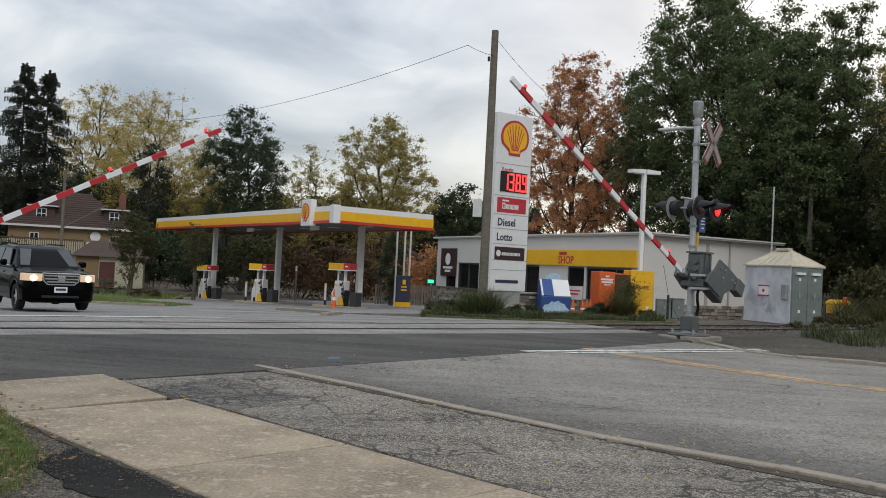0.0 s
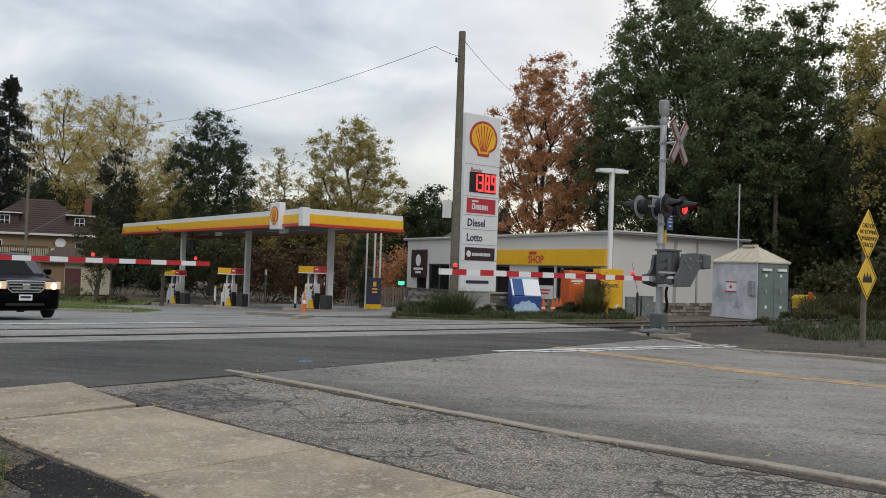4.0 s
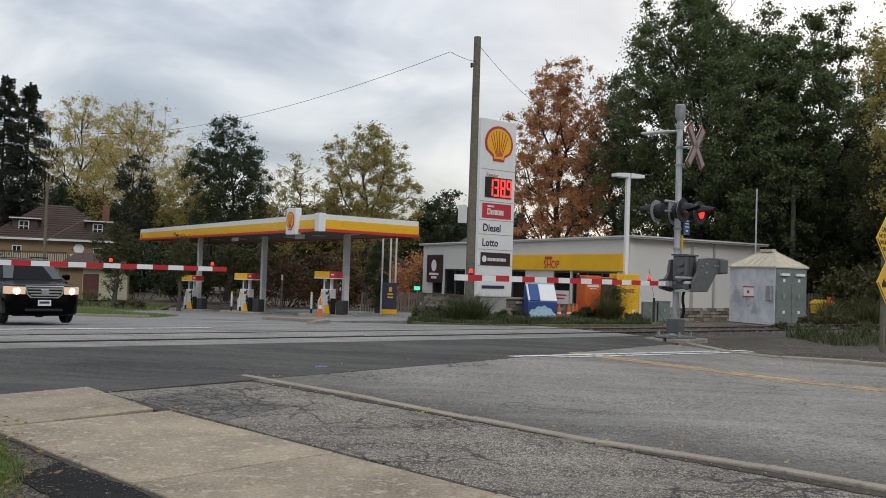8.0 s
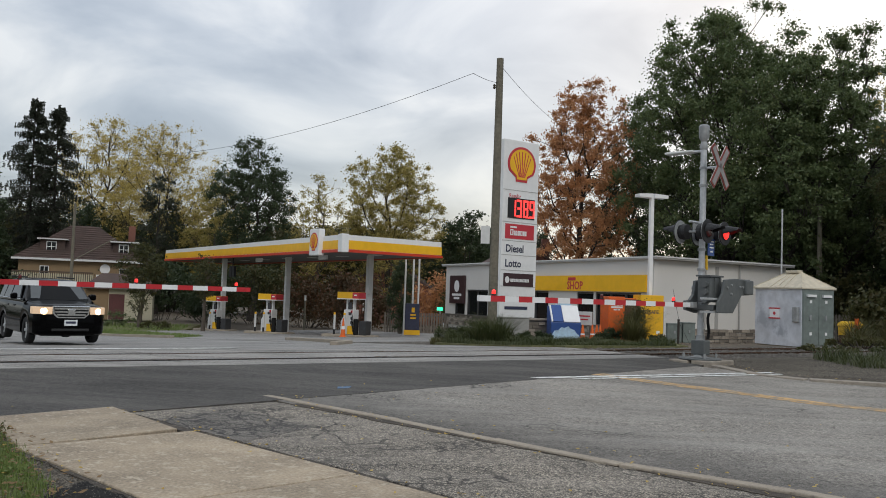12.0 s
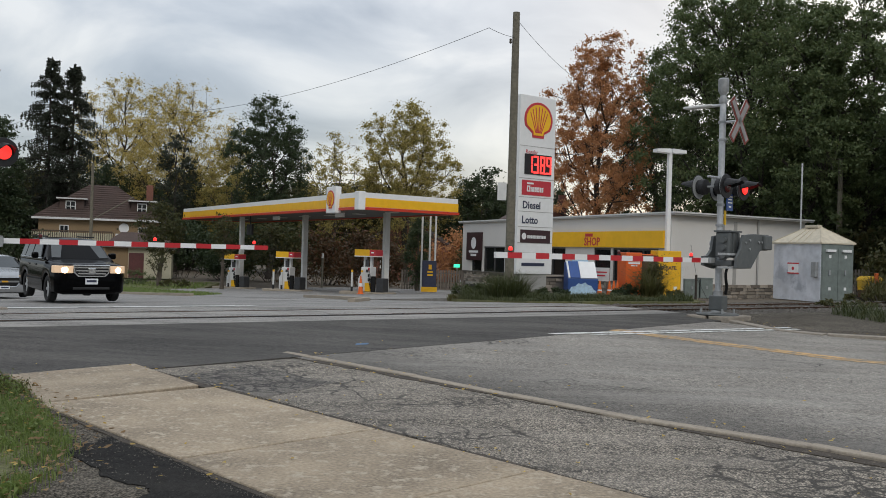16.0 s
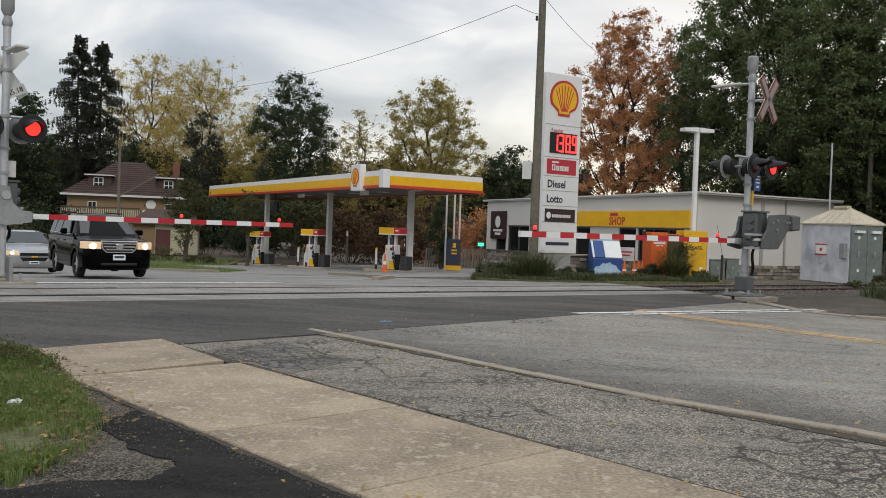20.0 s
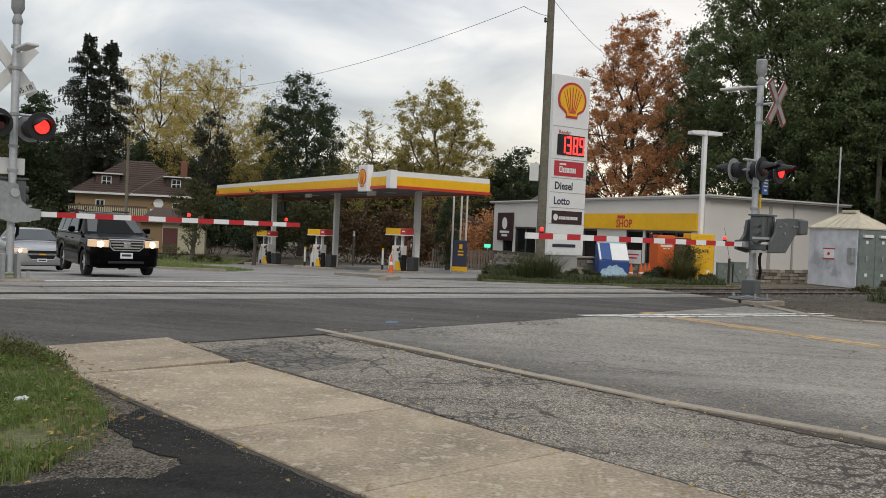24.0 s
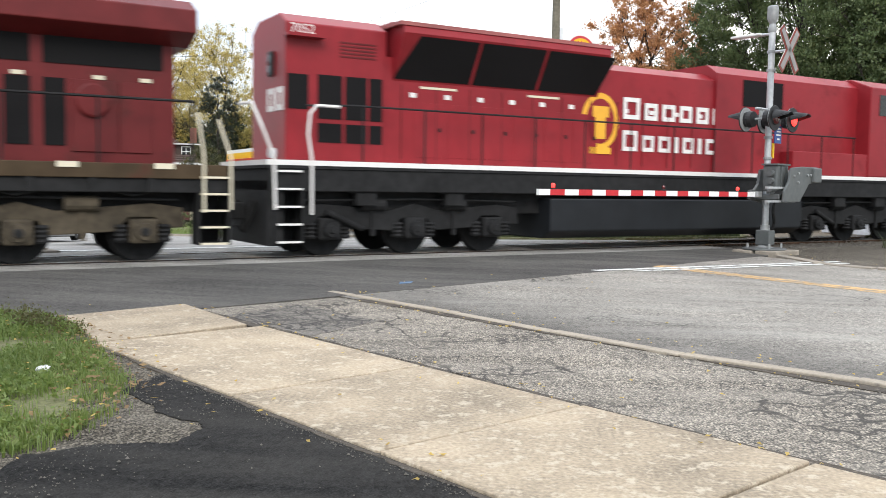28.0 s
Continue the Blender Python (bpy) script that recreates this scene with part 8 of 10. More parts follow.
def suv():
    fx, fy = polar(22.95, 26.7)
    h = math.degrees(math.atan2(-U1.y, -U1.x)) - 7.5
    t = thing("suv", pose(fx, fy, level(fx, fy), 0, 0, h), "black sport utility vehicle waiting with headlamps lit", "car")
    wheels = (-0.97, -3.74)
    car_body(t, [(0.0, 0.56, 0.64, 0.4, 0.74, 0.99, 0.6), (-0.07, 0.74, 0.82, 0.32, 0.8, 1.06, 0.76), (-0.22, 0.86, 0.94, 0.27, 0.86, 1.1, 0.84), (-0.6, 0.92, 0.985, 0.26, 0.94, 1.14, 0.88), (-1.25, 0.93, 0.995, 0.26, 1.0, 1.2, 0.9), (-4.5, 0.93, 0.995, 0.3, 1.02, 1.22, 0.92), (-4.78, 0.86, 0.95, 0.4, 1.02, 1.2, 0.88), (-4.85, 0.8, 0.88, 0.45, 0.98, 1.1, 0.8)], CAR_BLACK, "body", "", wheels, 0.44)
    part("underbody", Shape().box(-4.7, -0.72, 0.24, -0.2, 0.72, 0.9), CAR_PLASTIC, t, bevel=0.03)
    car_body(t, [(-1.2, 0.9, 0.93, 1.1, 1.16, 1.2, 0.86), (-1.98, 0.9, 0.94, 1.1, 1.2, 1.70, 0.72), (-2.3, 0.9, 0.94, 1.1, 1.2, 1.79, 0.73), (-3.6, 0.9, 0.94, 1.1, 1.2, 1.82, 0.73), (-4.5, 0.9, 0.94, 1.1, 1.2, 1.78, 0.71), (-4.72, 0.9, 0.93, 1.1, 1.2, 1.68, 0.72), (-4.83, 0.88, 0.9, 1.1, 1.15, 1.2, 0.84)], CAR_BLACK, "cabin", step=0.2)
    panel("windscreen", [(-1.27, 0.78, 1.235), (-1.27, -0.78, 1.235), (-1.97, -0.66, 1.69), (-1.97, 0.66, 1.69)], WINDSCREEN, 0.02, t)
    for s in (1, -1):
        for a, b in ((-2.2, -3.0), (-3.08, -3.85), (-3.92, -4.5)):
            panel("side_window", [(a + (0.4 if a > -2.5 else 0), 0.945 * s, 1.24), (b, 0.945 * s, 1.24), (b, 0.79 * s, 1.7), (a - 0.05, 0.79 * s, 1.7)], GLASS, 0.018 * -s, t)
        part("window_trim", Shape().tube([(-1.7, 0.955 * s, 1.21), (-4.5, 0.955 * s, 1.23)], 0.014), CHROME, t)
        part("roof_rail", Shape().tube([(-2.4, 0.66 * s, 1.84), (-4.3, 0.66 * s, 1.86)], 0.022), CAR_PLASTIC, t)
        part("mirror", Shape().box(-1.98, 0.98 * s - 0.02, 1.2, -1.82, 0.98 * s + 0.2 * s, 1.38), CAR_BLACK, t, bevel=0.05)
        b = part("headlamp", Shape().prism([(0.04, 0.5 * s), (0.02, 0.74 * s), (-0.2, 0.955 * s), (-0.42, 0.97 * s), (-0.2, 0.46 * s)], 0.84, 1.04, "z"), LAMP_LENS, t, "wide warm headlamp unit", bevel=0.015)
        part("headlamp_core", Shape().lathe([(0.0, 0.03), (0.07, 0.02), (0.09, 0.0), (0.09, -0.05)], 16, pose(0.012, 0.72 * s, 0.925, 0, 90, 25 * s)), WARM_ON, b, "lit headlamp")
        part("fog_lamp", Shape().cyl((-0.1, 0.7 * s, 0.47), (-0.045, 0.7 * s, 0.47), 0.05, seg=12), GALV_DULL, t)
        for x in wheels:
            car_wheel(t, x, 0.845 * s, 0.37, s)
        part("door_trim", Shape().box(-3.25, 0.99 * s - 0.012, 0.6, -1.45, 0.99 * s + 0.012, 0.66), CAR_PLASTIC, t, bevel=0.008)
        for x in (-2.3, -3.15):
            part("door_handle", Shape().box(x - 0.1, 0.99 * s - 0.01, 1.0, x + 0.1, 0.99 * s + 0.03, 1.04), CAR_BLACK, t, bevel=0.01)
    rim = [(-0.5, 1.07), (0.5, 1.07), (0.47, 0.84), (0.36, 0.735), (-0.36, 0.735), (-0.47, 0.84)]
    g = part("grille", Shape().prism(rim, -0.1, 0.012, "x"), CHROME, t, "chrome-framed grille", bevel=0.012)
    part("grille_mesh", Shape().prism([(y * 0.92, 0.9 + (z - 0.9) * 0.8) for y, z in rim], 0.012, 0.018, "x"), CAR_PLASTIC, g)
    for z, w in ((0.995, 0.45), (0.91, 0.43), (0.83, 0.37)):
        part("grille_bar", Shape().box(0.016, -w, z - 0.02, 0.035, w, z + 0.02), CHROME, g)
    part("maker_mark", Shape().box(0.034, -0.1, 0.83, 0.05, 0.1, 0.98), CHROME, g, bevel=0.015)
    part("lower_grille", Shape().box(-0.12, -0.5, 0.38, 0.004, 0.5, 0.46), BLACK, t, bevel=0.02)
    p = part("number_plate", Shape().box(-0.02, -0.17, 0.53, 0.012, 0.17, 0.69), PLATE, t, "white number plate")
    part("plate_bar", Shape().box(0.012, -0.13, 0.59, 0.016, 0.13, 0.65), NAVY, p)


def sedan():
    fx, fy = polar(27.6, 34.3)
    h = math.degrees(math.atan2(-U1.y, -U1.x))
    t = thing("sedan", pose(fx, fy, level(fx, fy), 0, 0, h - 7), "silver sedan waiting behind with headlamps lit", "car")
    wheels = (-0.92, -3.6)
    car_body(t, [(0.0, 0.5, 0.58, 0.32, 0.58, 0.76, 0.5), (-0.08, 0.68, 0.76, 0.22, 0.66, 0.85, 0.68), (-0.35, 0.82, 0.88, 0.19, 0.74, 0.91, 0.77), (-1.15, 0.86, 0.9, 0.19, 0.86, 1.01, 0.8), (-3.8, 0.86, 0.9, 0.2, 0.92, 1.06, 0.82), (-4.45, 0.78, 0.84, 0.28, 0.9, 1.08, 0.76), (-4.58, 0.7, 0.76, 0.34, 0.86, 1.0, 0.7)], CAR_SILVER, "body", "", wheels, 0.37)
    part("underbody", Shape().box(-4.4, -0.66, 0.18, -0.2, 0.66, 0.7), CAR_PLASTIC, t, bevel=0.03)
    car_body(t, [(-1.05, 0.8, 0.83, 0.9, 0.97, 1.01, 0.78), (-1.95, 0.8, 0.84, 0.9, 1.02, 1.42, 0.62), (-2.4, 0.8, 0.84, 0.9, 1.02, 1.48, 0.62), (-3.0, 0.8, 0.84, 0.9, 1.02, 1.46, 0.61), (-4.0, 0.8, 0.83, 0.9, 1.02, 1.1, 0.68)], CAR_SILVER, "cabin", step=0.2)
    panel("windscreen", [(-1.14, 0.72, 1.04), (-1.14, -0.72, 1.04), (-1.92, -0.57, 1.41), (-1.92, 0.57, 1.41)], WINDSCREEN, 0.06, t)
    for s in (1, -1):
        panel("side_window", [(-1.6, 0.845 * s, 1.06), (-2.6, 0.845 * s, 1.06), (-2.65, 0.7 * s, 1.4), (-2.0, 0.7 * s, 1.38)], GLASS, -0.018 * s, t)
        panel("side_window", [(-2.68, 0.845 * s, 1.06), (-3.5, 0.845 * s, 1.06), (-3.2, 0.7 * s, 1.34), (-2.72, 0.7 * s, 1.4)], GLASS, -0.018 * s, t)
        part("mirror", Shape().box(-1.7, 0.88 * s - 0.02, 1.0, -1.56, 0.88 * s + 0.18 * s, 1.14), CAR_SILVER, t, bevel=0.04)
        b = part("headlamp", Shape().prism([(0.02, 0.5 * s), (-0.04, 0.7 * s), (-0.3, 0.885 * s), (-0.42, 0.8 * s), (-0.2, 0.46 * s)], 0.64, 0.79, "z"), LAMP_LENS, t, "warm swept headlamp unit", bevel=0.015)
        part("headlamp_core", Shape().lathe([(0.0, 0.02), (0.05, 0.015), (0.07, 0.0), (0.07, -0.04)], 14, pose(-0.06, 0.7 * s, 0.715, 0, 90, 30 * s)), WARM_ON, b, "lit headlamp")
        for x in wheels:
            car_wheel(t, x, 0.78 * s, 0.32, s)
    g = part("grille", Shape().prism([(-0.46, 0.74), (0.46, 0.74), (0.5, 0.6), (0.36, 0.42), (-0.36, 0.42), (-0.5, 0.6)], -0.08, 0.012, "x"), CAR_PLASTIC, t, "split black grille", bevel=0.01)
    part("grille_bar", Shape().box(0.0, -0.5, 0.57, 0.03, 0.5, 0.63), CAR_SILVER, g)
    part("grille_edge", Shape().tube([(0.015, -0.46, 0.74), (0.015, 0.46, 0.74), (0.015, 0.5, 0.6), (0.015, 0.36, 0.42), (0.015, -0.36, 0.42), (0.015, -0.5, 0.6), (0.015, -0.46, 0.74)], 0.012), CHROME, g)
    part("maker_mark", Shape().box(0.03, -0.1, 0.575, 0.045, 0.1, 0.625), GOLD, g)
    p = part("number_plate", Shape().box(0.0, -0.16, 0.34, 0.022, 0.16, 0.45), PLATE, t, "white number plate")
    part("plate_bar", Shape().box(0.022, -0.12, 0.37, 0.026, 0.12, 0.42), NAVY, p)


suv()
sedan()


def parked_car():
    t = thing("parked_car", on_ray(0.25, 69.0, 205), "white car parked by the shop, mostly hidden", "car")
    car_body(t, [(0, 0.7, 0.8, 0.3, 0.6, 0.75, 0.7), (-1.2, 0.84, 0.9, 0.25, 0.8, 1.0, 0.8), (-2.0, 0.84, 0.9, 0.25, 0.9, 1.45, 0.65), (-3.4, 0.84, 0.9, 0.25, 0.9, 1.45, 0.65), (-4.3, 0.8, 0.86, 0.3, 0.8, 1.0, 0.75)], WHITE, "body")
    for s in (1, -1):
        for x in (-0.9, -3.4):
            car_wheel(t, x, 0.8 * s, 0.33, s)
    t = thing("green_sign", on_ray(0.62, 67.0, 0), "small lit green sign on a post", "sign")
    part("post", Shape().cyl((0, 0, 0), (0, 0, 1.75), 0.05), GALV, t)
    part("lit_face", Shape().box(-0.25, -0.06, 1.7, 0.2, 0.06, 1.95), GREEN_ON, t)


parked_car()


# ---- banner, stake and litter by the pavement ----
def banner():
    fx, fy = -3.53, 5.86
    t = thing("banner", pose(fx, fy, level(fx, fy), 0, 0, 32), "tall dark slate feather banner with pale print", "banner")
    part("banner_pole", Shape().cyl((-0.62, 0, 0), (-0.62, 0, 3.4), 0.018, seg=8), GALV, t)
    s = Shape()
    n = 16
    for yy in (-0.006, 0.006):
        for i in range(n + 1):
            z = 0.78 + 2.5 * i / n
            b = 0.03 * math.sin(i * 0.9)
            s.v += [(-0.6, yy + b, z), (0.0 + 0.012 * math.sin(i * 1.3), yy - b * 0.6, z)]
    w = 2 * (n + 1)
    s.f = [(2 * i, 2 * i + 1, 2 * i + 3, 2 * i + 2) for i in range(n)] + [(w + 2 * i + 2, w + 2 * i + 3, w + 2 * i + 1, w + 2 * i) for i in range(n)]
    s.f += [(2 * i + 1, w + 2 * i + 1, w + 2 * i + 3, 2 * i + 3) for i in range(n)] + [(0, 1, w + 1, w), (2 * n, 2 * n + 1, w + 2 * n + 1, w + 2 * n)]
    part("cloth", s, FLAG, t, "dark slate cloth", smooth=True)
    part("print_disc", Shape().lathe([(0.0, 0), (0.16, 0), (0.16, 0.004)], 20, pose(-0.2, -0.045, 2.98, 90, 0, 0)), FLAG_PRINT, t, "pale round print")
    for z, h in ((2.28, 0.09), (1.83, 0.09), (1.38, 0.09)):
        part("print_bar", Shape().box(-0.1, -0.05, z, -0.02, -0.044, z + h), FLAG_PRINT, t)
    part("print_bar", Shape().prism([(-0.3, 1.03), (-0.02, 1.1), (-0.02, 1.06), (-0.14, 1.0)], -0.05, -0.044, "y"), FLAG_PRINT, t)
    return t


BANNER = banner()
sx, sy = -4.83, 7.98
stake = thing("marker_post", pose(sx, sy, level(sx, sy) - 0.1, 4, 6, 0), "short bent galvanised post in the grass", "post")
part("post", Shape().cyl((0, 0, 0), (0, 0, 0.62), 0.035, seg=10), GALV, stake)
part("post_top", Shape().cyl((0, 0, 0.6), (0, 0, 0.64), 0.03, seg=10), BLACK, stake)
rl = random.Random(3)
for lx, ly in ((-3.75, 6.95), (-4.4, 6.2), (-4.0, 5.9)):
    s = Shape().lathe([(0.0, -0.02), (0.05, -0.015), (0.065, 0.01), (0.045, 0.03), (0.0, 0.035)], 9, None, False)
    s.v = [(x * rl.uniform(0.5, 1.3), y * rl.uniform(0.4, 1.1), z + rl.uniform(-0.012, 0.012)) for x, y, z in s.v]
    tagged(part("litter", s, WHITE_DIRTY, at=pose(lx, ly, level(lx, ly) + 0.03, 0, 0, rl.uniform(0, 180))), "crumpled scrap of white paper in the grass", "litter")


# ---- trees and plants ----
def leaf_cloud(centres, sizes, counts, leaf, rng, flat=0.75, aspect=0.62, droop=0.0):
    """Small three-cornered leaves scattered in clumps; arrays of vertices and faces."""
    idx = np.repeat(np.arange(len(centres)), counts)
    n = len(idx)
    d = rng.normal(size=(n, 3))
    d /= np.linalg.norm(d, axis=1)[:, None] + 1e-9
    d *= np.minimum(np.abs(rng.normal(0, 0.75, n)), 1.6 + 0.3 * rng.random(n))[:, None]
    d[:, 2] *= flat
    p = centres[idx] + d * sizes[idx][:, None]
    p[:, 2] -= droop * rng.random(n)
    a = rng.normal(size=(n, 3))
    a /= np.linalg.norm(a, axis=1)[:, None]
    b = np.cross(a, rng.normal(size=(n, 3)))
    b /= np.linalg.norm(b, axis=1)[:, None] + 1e-9
    s = leaf * rng.uniform(0.6, 1.3, n)[:, None]
    a, b = a * s, b * s * aspect
    v = np.stack([p - a, p + b + a * 0.65, p - b + a * 0.65], 1).reshape(-1, 3)
    return v, np.arange(n * 3).reshape(-1, 3)


def limb(shape, p, q, r0, r1, rng, bends=3, seg=6):
    pts = [Vector(p)]
    for i in range(1, bends + 1):
        u = i / bends
        w = Vector(p).lerp(Vector(q), u)
        k = (Vector(q) - Vector(p)).length * 0.07 * (1 if i < bends else 0)
        pts.append(w + Vector(rng.normal(size=3)) * k)
    for i in range(bends):
        shape.cyl(pts[i], pts[i + 1], r0 + (r1 - r0) * i / bends, r0 + (r1 - r0) * (i + 1) / bends, seg)
    return pts


def groups_of(points, k, rng):
    """Sorts points into k near groups; gives each point's group."""
    k = min(k, len(points))
    mid = points[rng.choice(len(points), k, replace=False)]
    own = np.zeros(len(points), int)
    for _ in range(5):
        own = np.argmin(((points[:, None, :] - mid[None]) ** 2).sum(2), 1)
        mid = np.array([points[own == i].mean(0) if (own == i).any() else mid[i] for i in range(k)])
    return own, mid


def bough(shape, p, q, r0, r1, rng, bends=4, seg=5, rise=0.12):
    """A limb that leaves its stem outwards and then turns up."""
    p, q = Vector(p), Vector(q)
    long = (q - p).length
    mid = p.lerp(q, 0.5) + Vector((*(rng.normal(size=2) * 0.06 * long), -rise * long))
    pts = [p]
    for i in range(1, bends + 1):
        u = i / bends
        w = p * (1 - u) ** 2 + mid * 2 * u * (1 - u) + q * u * u
        pts.append(w + Vector(rng.normal(size=3)) * long * (0.02 if i < bends else 0))
    for i in range(bends):
        shape.cyl(pts[i], pts[i + 1], r0 + (r1 - r0) * i / bends, r0 + (r1 - r0) * (i + 1) / bends, seg)
    return pts


def broadleaf(az, r, top, width, leaf_mat, label, seed, leaves=14000, leaf=0.2, bare=0.22, clumps=130, clump=0.085, bark=BARK, group="trees", z=None, limbs=9, name="tree", gather=0.74):
    """A tree: trunk, limbs to the crown's large lobes, boughs to smaller ones, twigs with leaves; gather draws the leaves together so that gaps stay open."""
    rng = np.random.default_rng(seed)
    x, y = polar(az, r)
    g = level(x, y) if z is None else z
    H = top - g
    t = thing(name, pose(x, y, g), label, "tree", group)
    base = H * bare
    c0, ra, rz = base + (H - base) * 0.52, width / 2, (H - base) * 0.5
    ph = rng.uniform(0, 6.28, 4)
    n = int(clumps * 2.4)
    d = rng.normal(size=(n, 3))
    d /= np.linalg.norm(d, axis=1)[:, None]
    ang = np.arctan2(d[:, 1], d[:, 0])
    lump = 1 + 0.16 * np.sin(3 * ang + ph[0] + d[:, 2] * 3) + 0.14 * np.sin(5 * ang + ph[1] - d[:, 2] * 5) + 0.08 * rng.normal(size=n)
    k = (0.2 + 0.8 * rng.random(n) ** 0.45) * np.clip(lump, 0.6, 1.12)
    narrow = 1 - 0.3 * np.maximum(0, d[:, 2]) ** 2
    cs = np.stack([d[:, 0] * ra * k * narrow, d[:, 1] * ra * k * narrow, np.minimum(H - 0.2, c0 + d[:, 2] * rz * k)], 1)
    wood = Shape()
    tr = 0.012 * H + 0.06
    lean = rng.normal(size=2) * 0.25
    trunk = [Vector((0, 0, -0.2))]
    for i in range(1, 7):
        bend = rng.normal(size=2) * 0.012 * H
        trunk.append(Vector((lean[0] * i / 6 + bend[0], lean[1] * i / 6 + bend[1], H * 0.8 * i / 6)))
        wood.cyl(trunk[i - 1], trunk[i], tr * (1.25 - 0.19 * (i - 1)), tr * (1.25 - 0.19 * i), 9)
    heights = [p.z for p in trunk]

    def on_trunk(zz):
        return Vector([float(np.interp(zz, heights, [p[i] for p in trunk])) for i in range(3)])
    own, mids = groups_of(cs, limbs, rng)
    for i, m in enumerate(mids):
        mine = np.flatnonzero(own == i)
        if not len(mine):
            continue
        far = math.hypot(m[0], m[1])
        start = on_trunk(min(H * 0.7, max(base * 0.75, m[2] - far * rng.uniform(0.9, 1.6) - H * 0.04)))
        stem = bough(wood, start, m, tr * 0.36, tr * 0.13, rng, 5, 6)
        sub, centres = groups_of(cs[mine], max(2, len(mine) // 7), rng)
        for jj, c in enumerate(centres):
            its = mine[sub == jj]
            if not len(its):
                continue
            c = c * 0.93 + m * 0.07
            arm = bough(wood, stem[3] if rng.random() < 0.5 else stem[4], c, tr * 0.14, tr * 0.05, rng, 3, 5)
            cs[its] = c + (cs[its] - centres[jj]) * gather
            for q in cs[its]:
                limb(wood, arm[2] if rng.random() < 0.5 else arm[3], q, tr * 0.045 + 0.006, 0.006, rng, 2, 4)
    part("trunk", wood, bark, t, "bark-covered trunk and limbs")
    sizes = width * clump * rng.uniform(0.6, 1.2, n)
    counts = np.maximum(1, (leaves * 2.0 / n * rng.uniform(0.4, 1.6, n)).astype(int))
    v, f = leaf_cloud(cs, sizes, counts, leaf * 0.7, rng)
    part("crown", fast_mesh("crown", v, f, leaf_mat), leaf_mat, t)
    return t


def conifer(az, r, top, width, label, seed, leaf_mat=L_SPRUCE, leaves=12000, bare=0.1, tops=1):
    rng = np.random.default_rng(seed)
    x, y = polar(az, r)
    g = level(x, y)
    H = top - g
    t = thing("conifer", pose(x, y, g), label, "tree", "trees")
    wood = Shape()
    cs, sz = [], []
    for k in range(tops):
        ox = (k - (tops - 1) / 2) * width * 0.17
        h = H * (1 - 0.04 * k)
        wood.cyl((ox, 0.4 * k, -0.2), (ox, 0.4 * k, h), 0.32, 0.03, 8)
        z = h * bare
        while z < h - 0.3:
            u = (z / h - bare) / (1 - bare)
            rad = (width / 2 * (1 - u) ** 0.7 * (0.86 if tops > 1 else 1) + 0.12) * rng.uniform(0.7, 1.12)
            for i in range(9):
                a = rng.uniform(0, 6.28)
                far = rad * rng.uniform(0.5, 1.2)
                zb = z + rng.uniform(0, h * 0.036)
                q = Vector((ox + math.cos(a) * far, 0.4 * k + math.sin(a) * far, zb - far * rng.uniform(0.0, 0.4) + 0.3 * u))
                limb(wood, (ox, 0.4 * k, zb), q, 0.05, 0.012, rng, 2, 4)
                for s in (0.35, 0.5, 0.62, 0.74, 0.86, 1.0):
                    p = Vector((ox, 0.4 * k, zb)).lerp(q, s)
                    cs.append(tuple(p))
                    sz.append(0.1 + 0.17 * (1 - u) * (1.3 - s))
            z += h * 0.026 * rng.uniform(0.7, 1.3)
    part("trunk", wood, BARK_DARK, t, "dark straight trunk and branches")
    cs, sz = np.array(cs), np.array(sz)
    v, f = leaf_cloud(cs, sz, np.full(len(cs), max(6, 2 * leaves // len(cs))), 0.12, rng, 0.6, 0.35, 0.55)
    part("crown", fast_mesh("crown", v, f, leaf_mat), leaf_mat, t)


def bush(az, r, high, width, leaf_mat, label, seed, leaves=2500, leaf=0.12, deep=None, group="bushes"):
    rng = np.random.default_rng(seed)
    x, y = polar(az, r)
    g = level(x, y)
    t = thing("bush", pose(x, y, g, 0, 0, az), label, "bush", group)
    n = 26
    cs = np.stack([rng.uniform(-0.5, 0.5, n) * width, rng.uniform(-0.5, 0.5, n) * (deep or width * 0.6), high * (0.15 + 0.72 * rng.random(n))], 1)
    cs[:, 2] *= 1 - 0.45 * np.abs(cs[:, 0] / width * 2) ** 2.5
    wood = Shape()
    for c in cs:
        limb(wood, (c[0] * 0.4, c[1] * 0.4, -0.1), c, 0.03, 0.008, rng, 2, 4)
    part("stem", wood, BARK_DARK, t)
    v, f = leaf_cloud(cs, high * rng.uniform(0.14, 0.3, n), np.full(n, leaves // n), leaf, rng)
    v[:, 2] = np.maximum(v[:, 2], 0.0)
    part("foliage", fast_mesh("foliage", v, f, leaf_mat), leaf_mat, t)


def zof(el, r):
    return EYE + r * math.tan(radians(el))


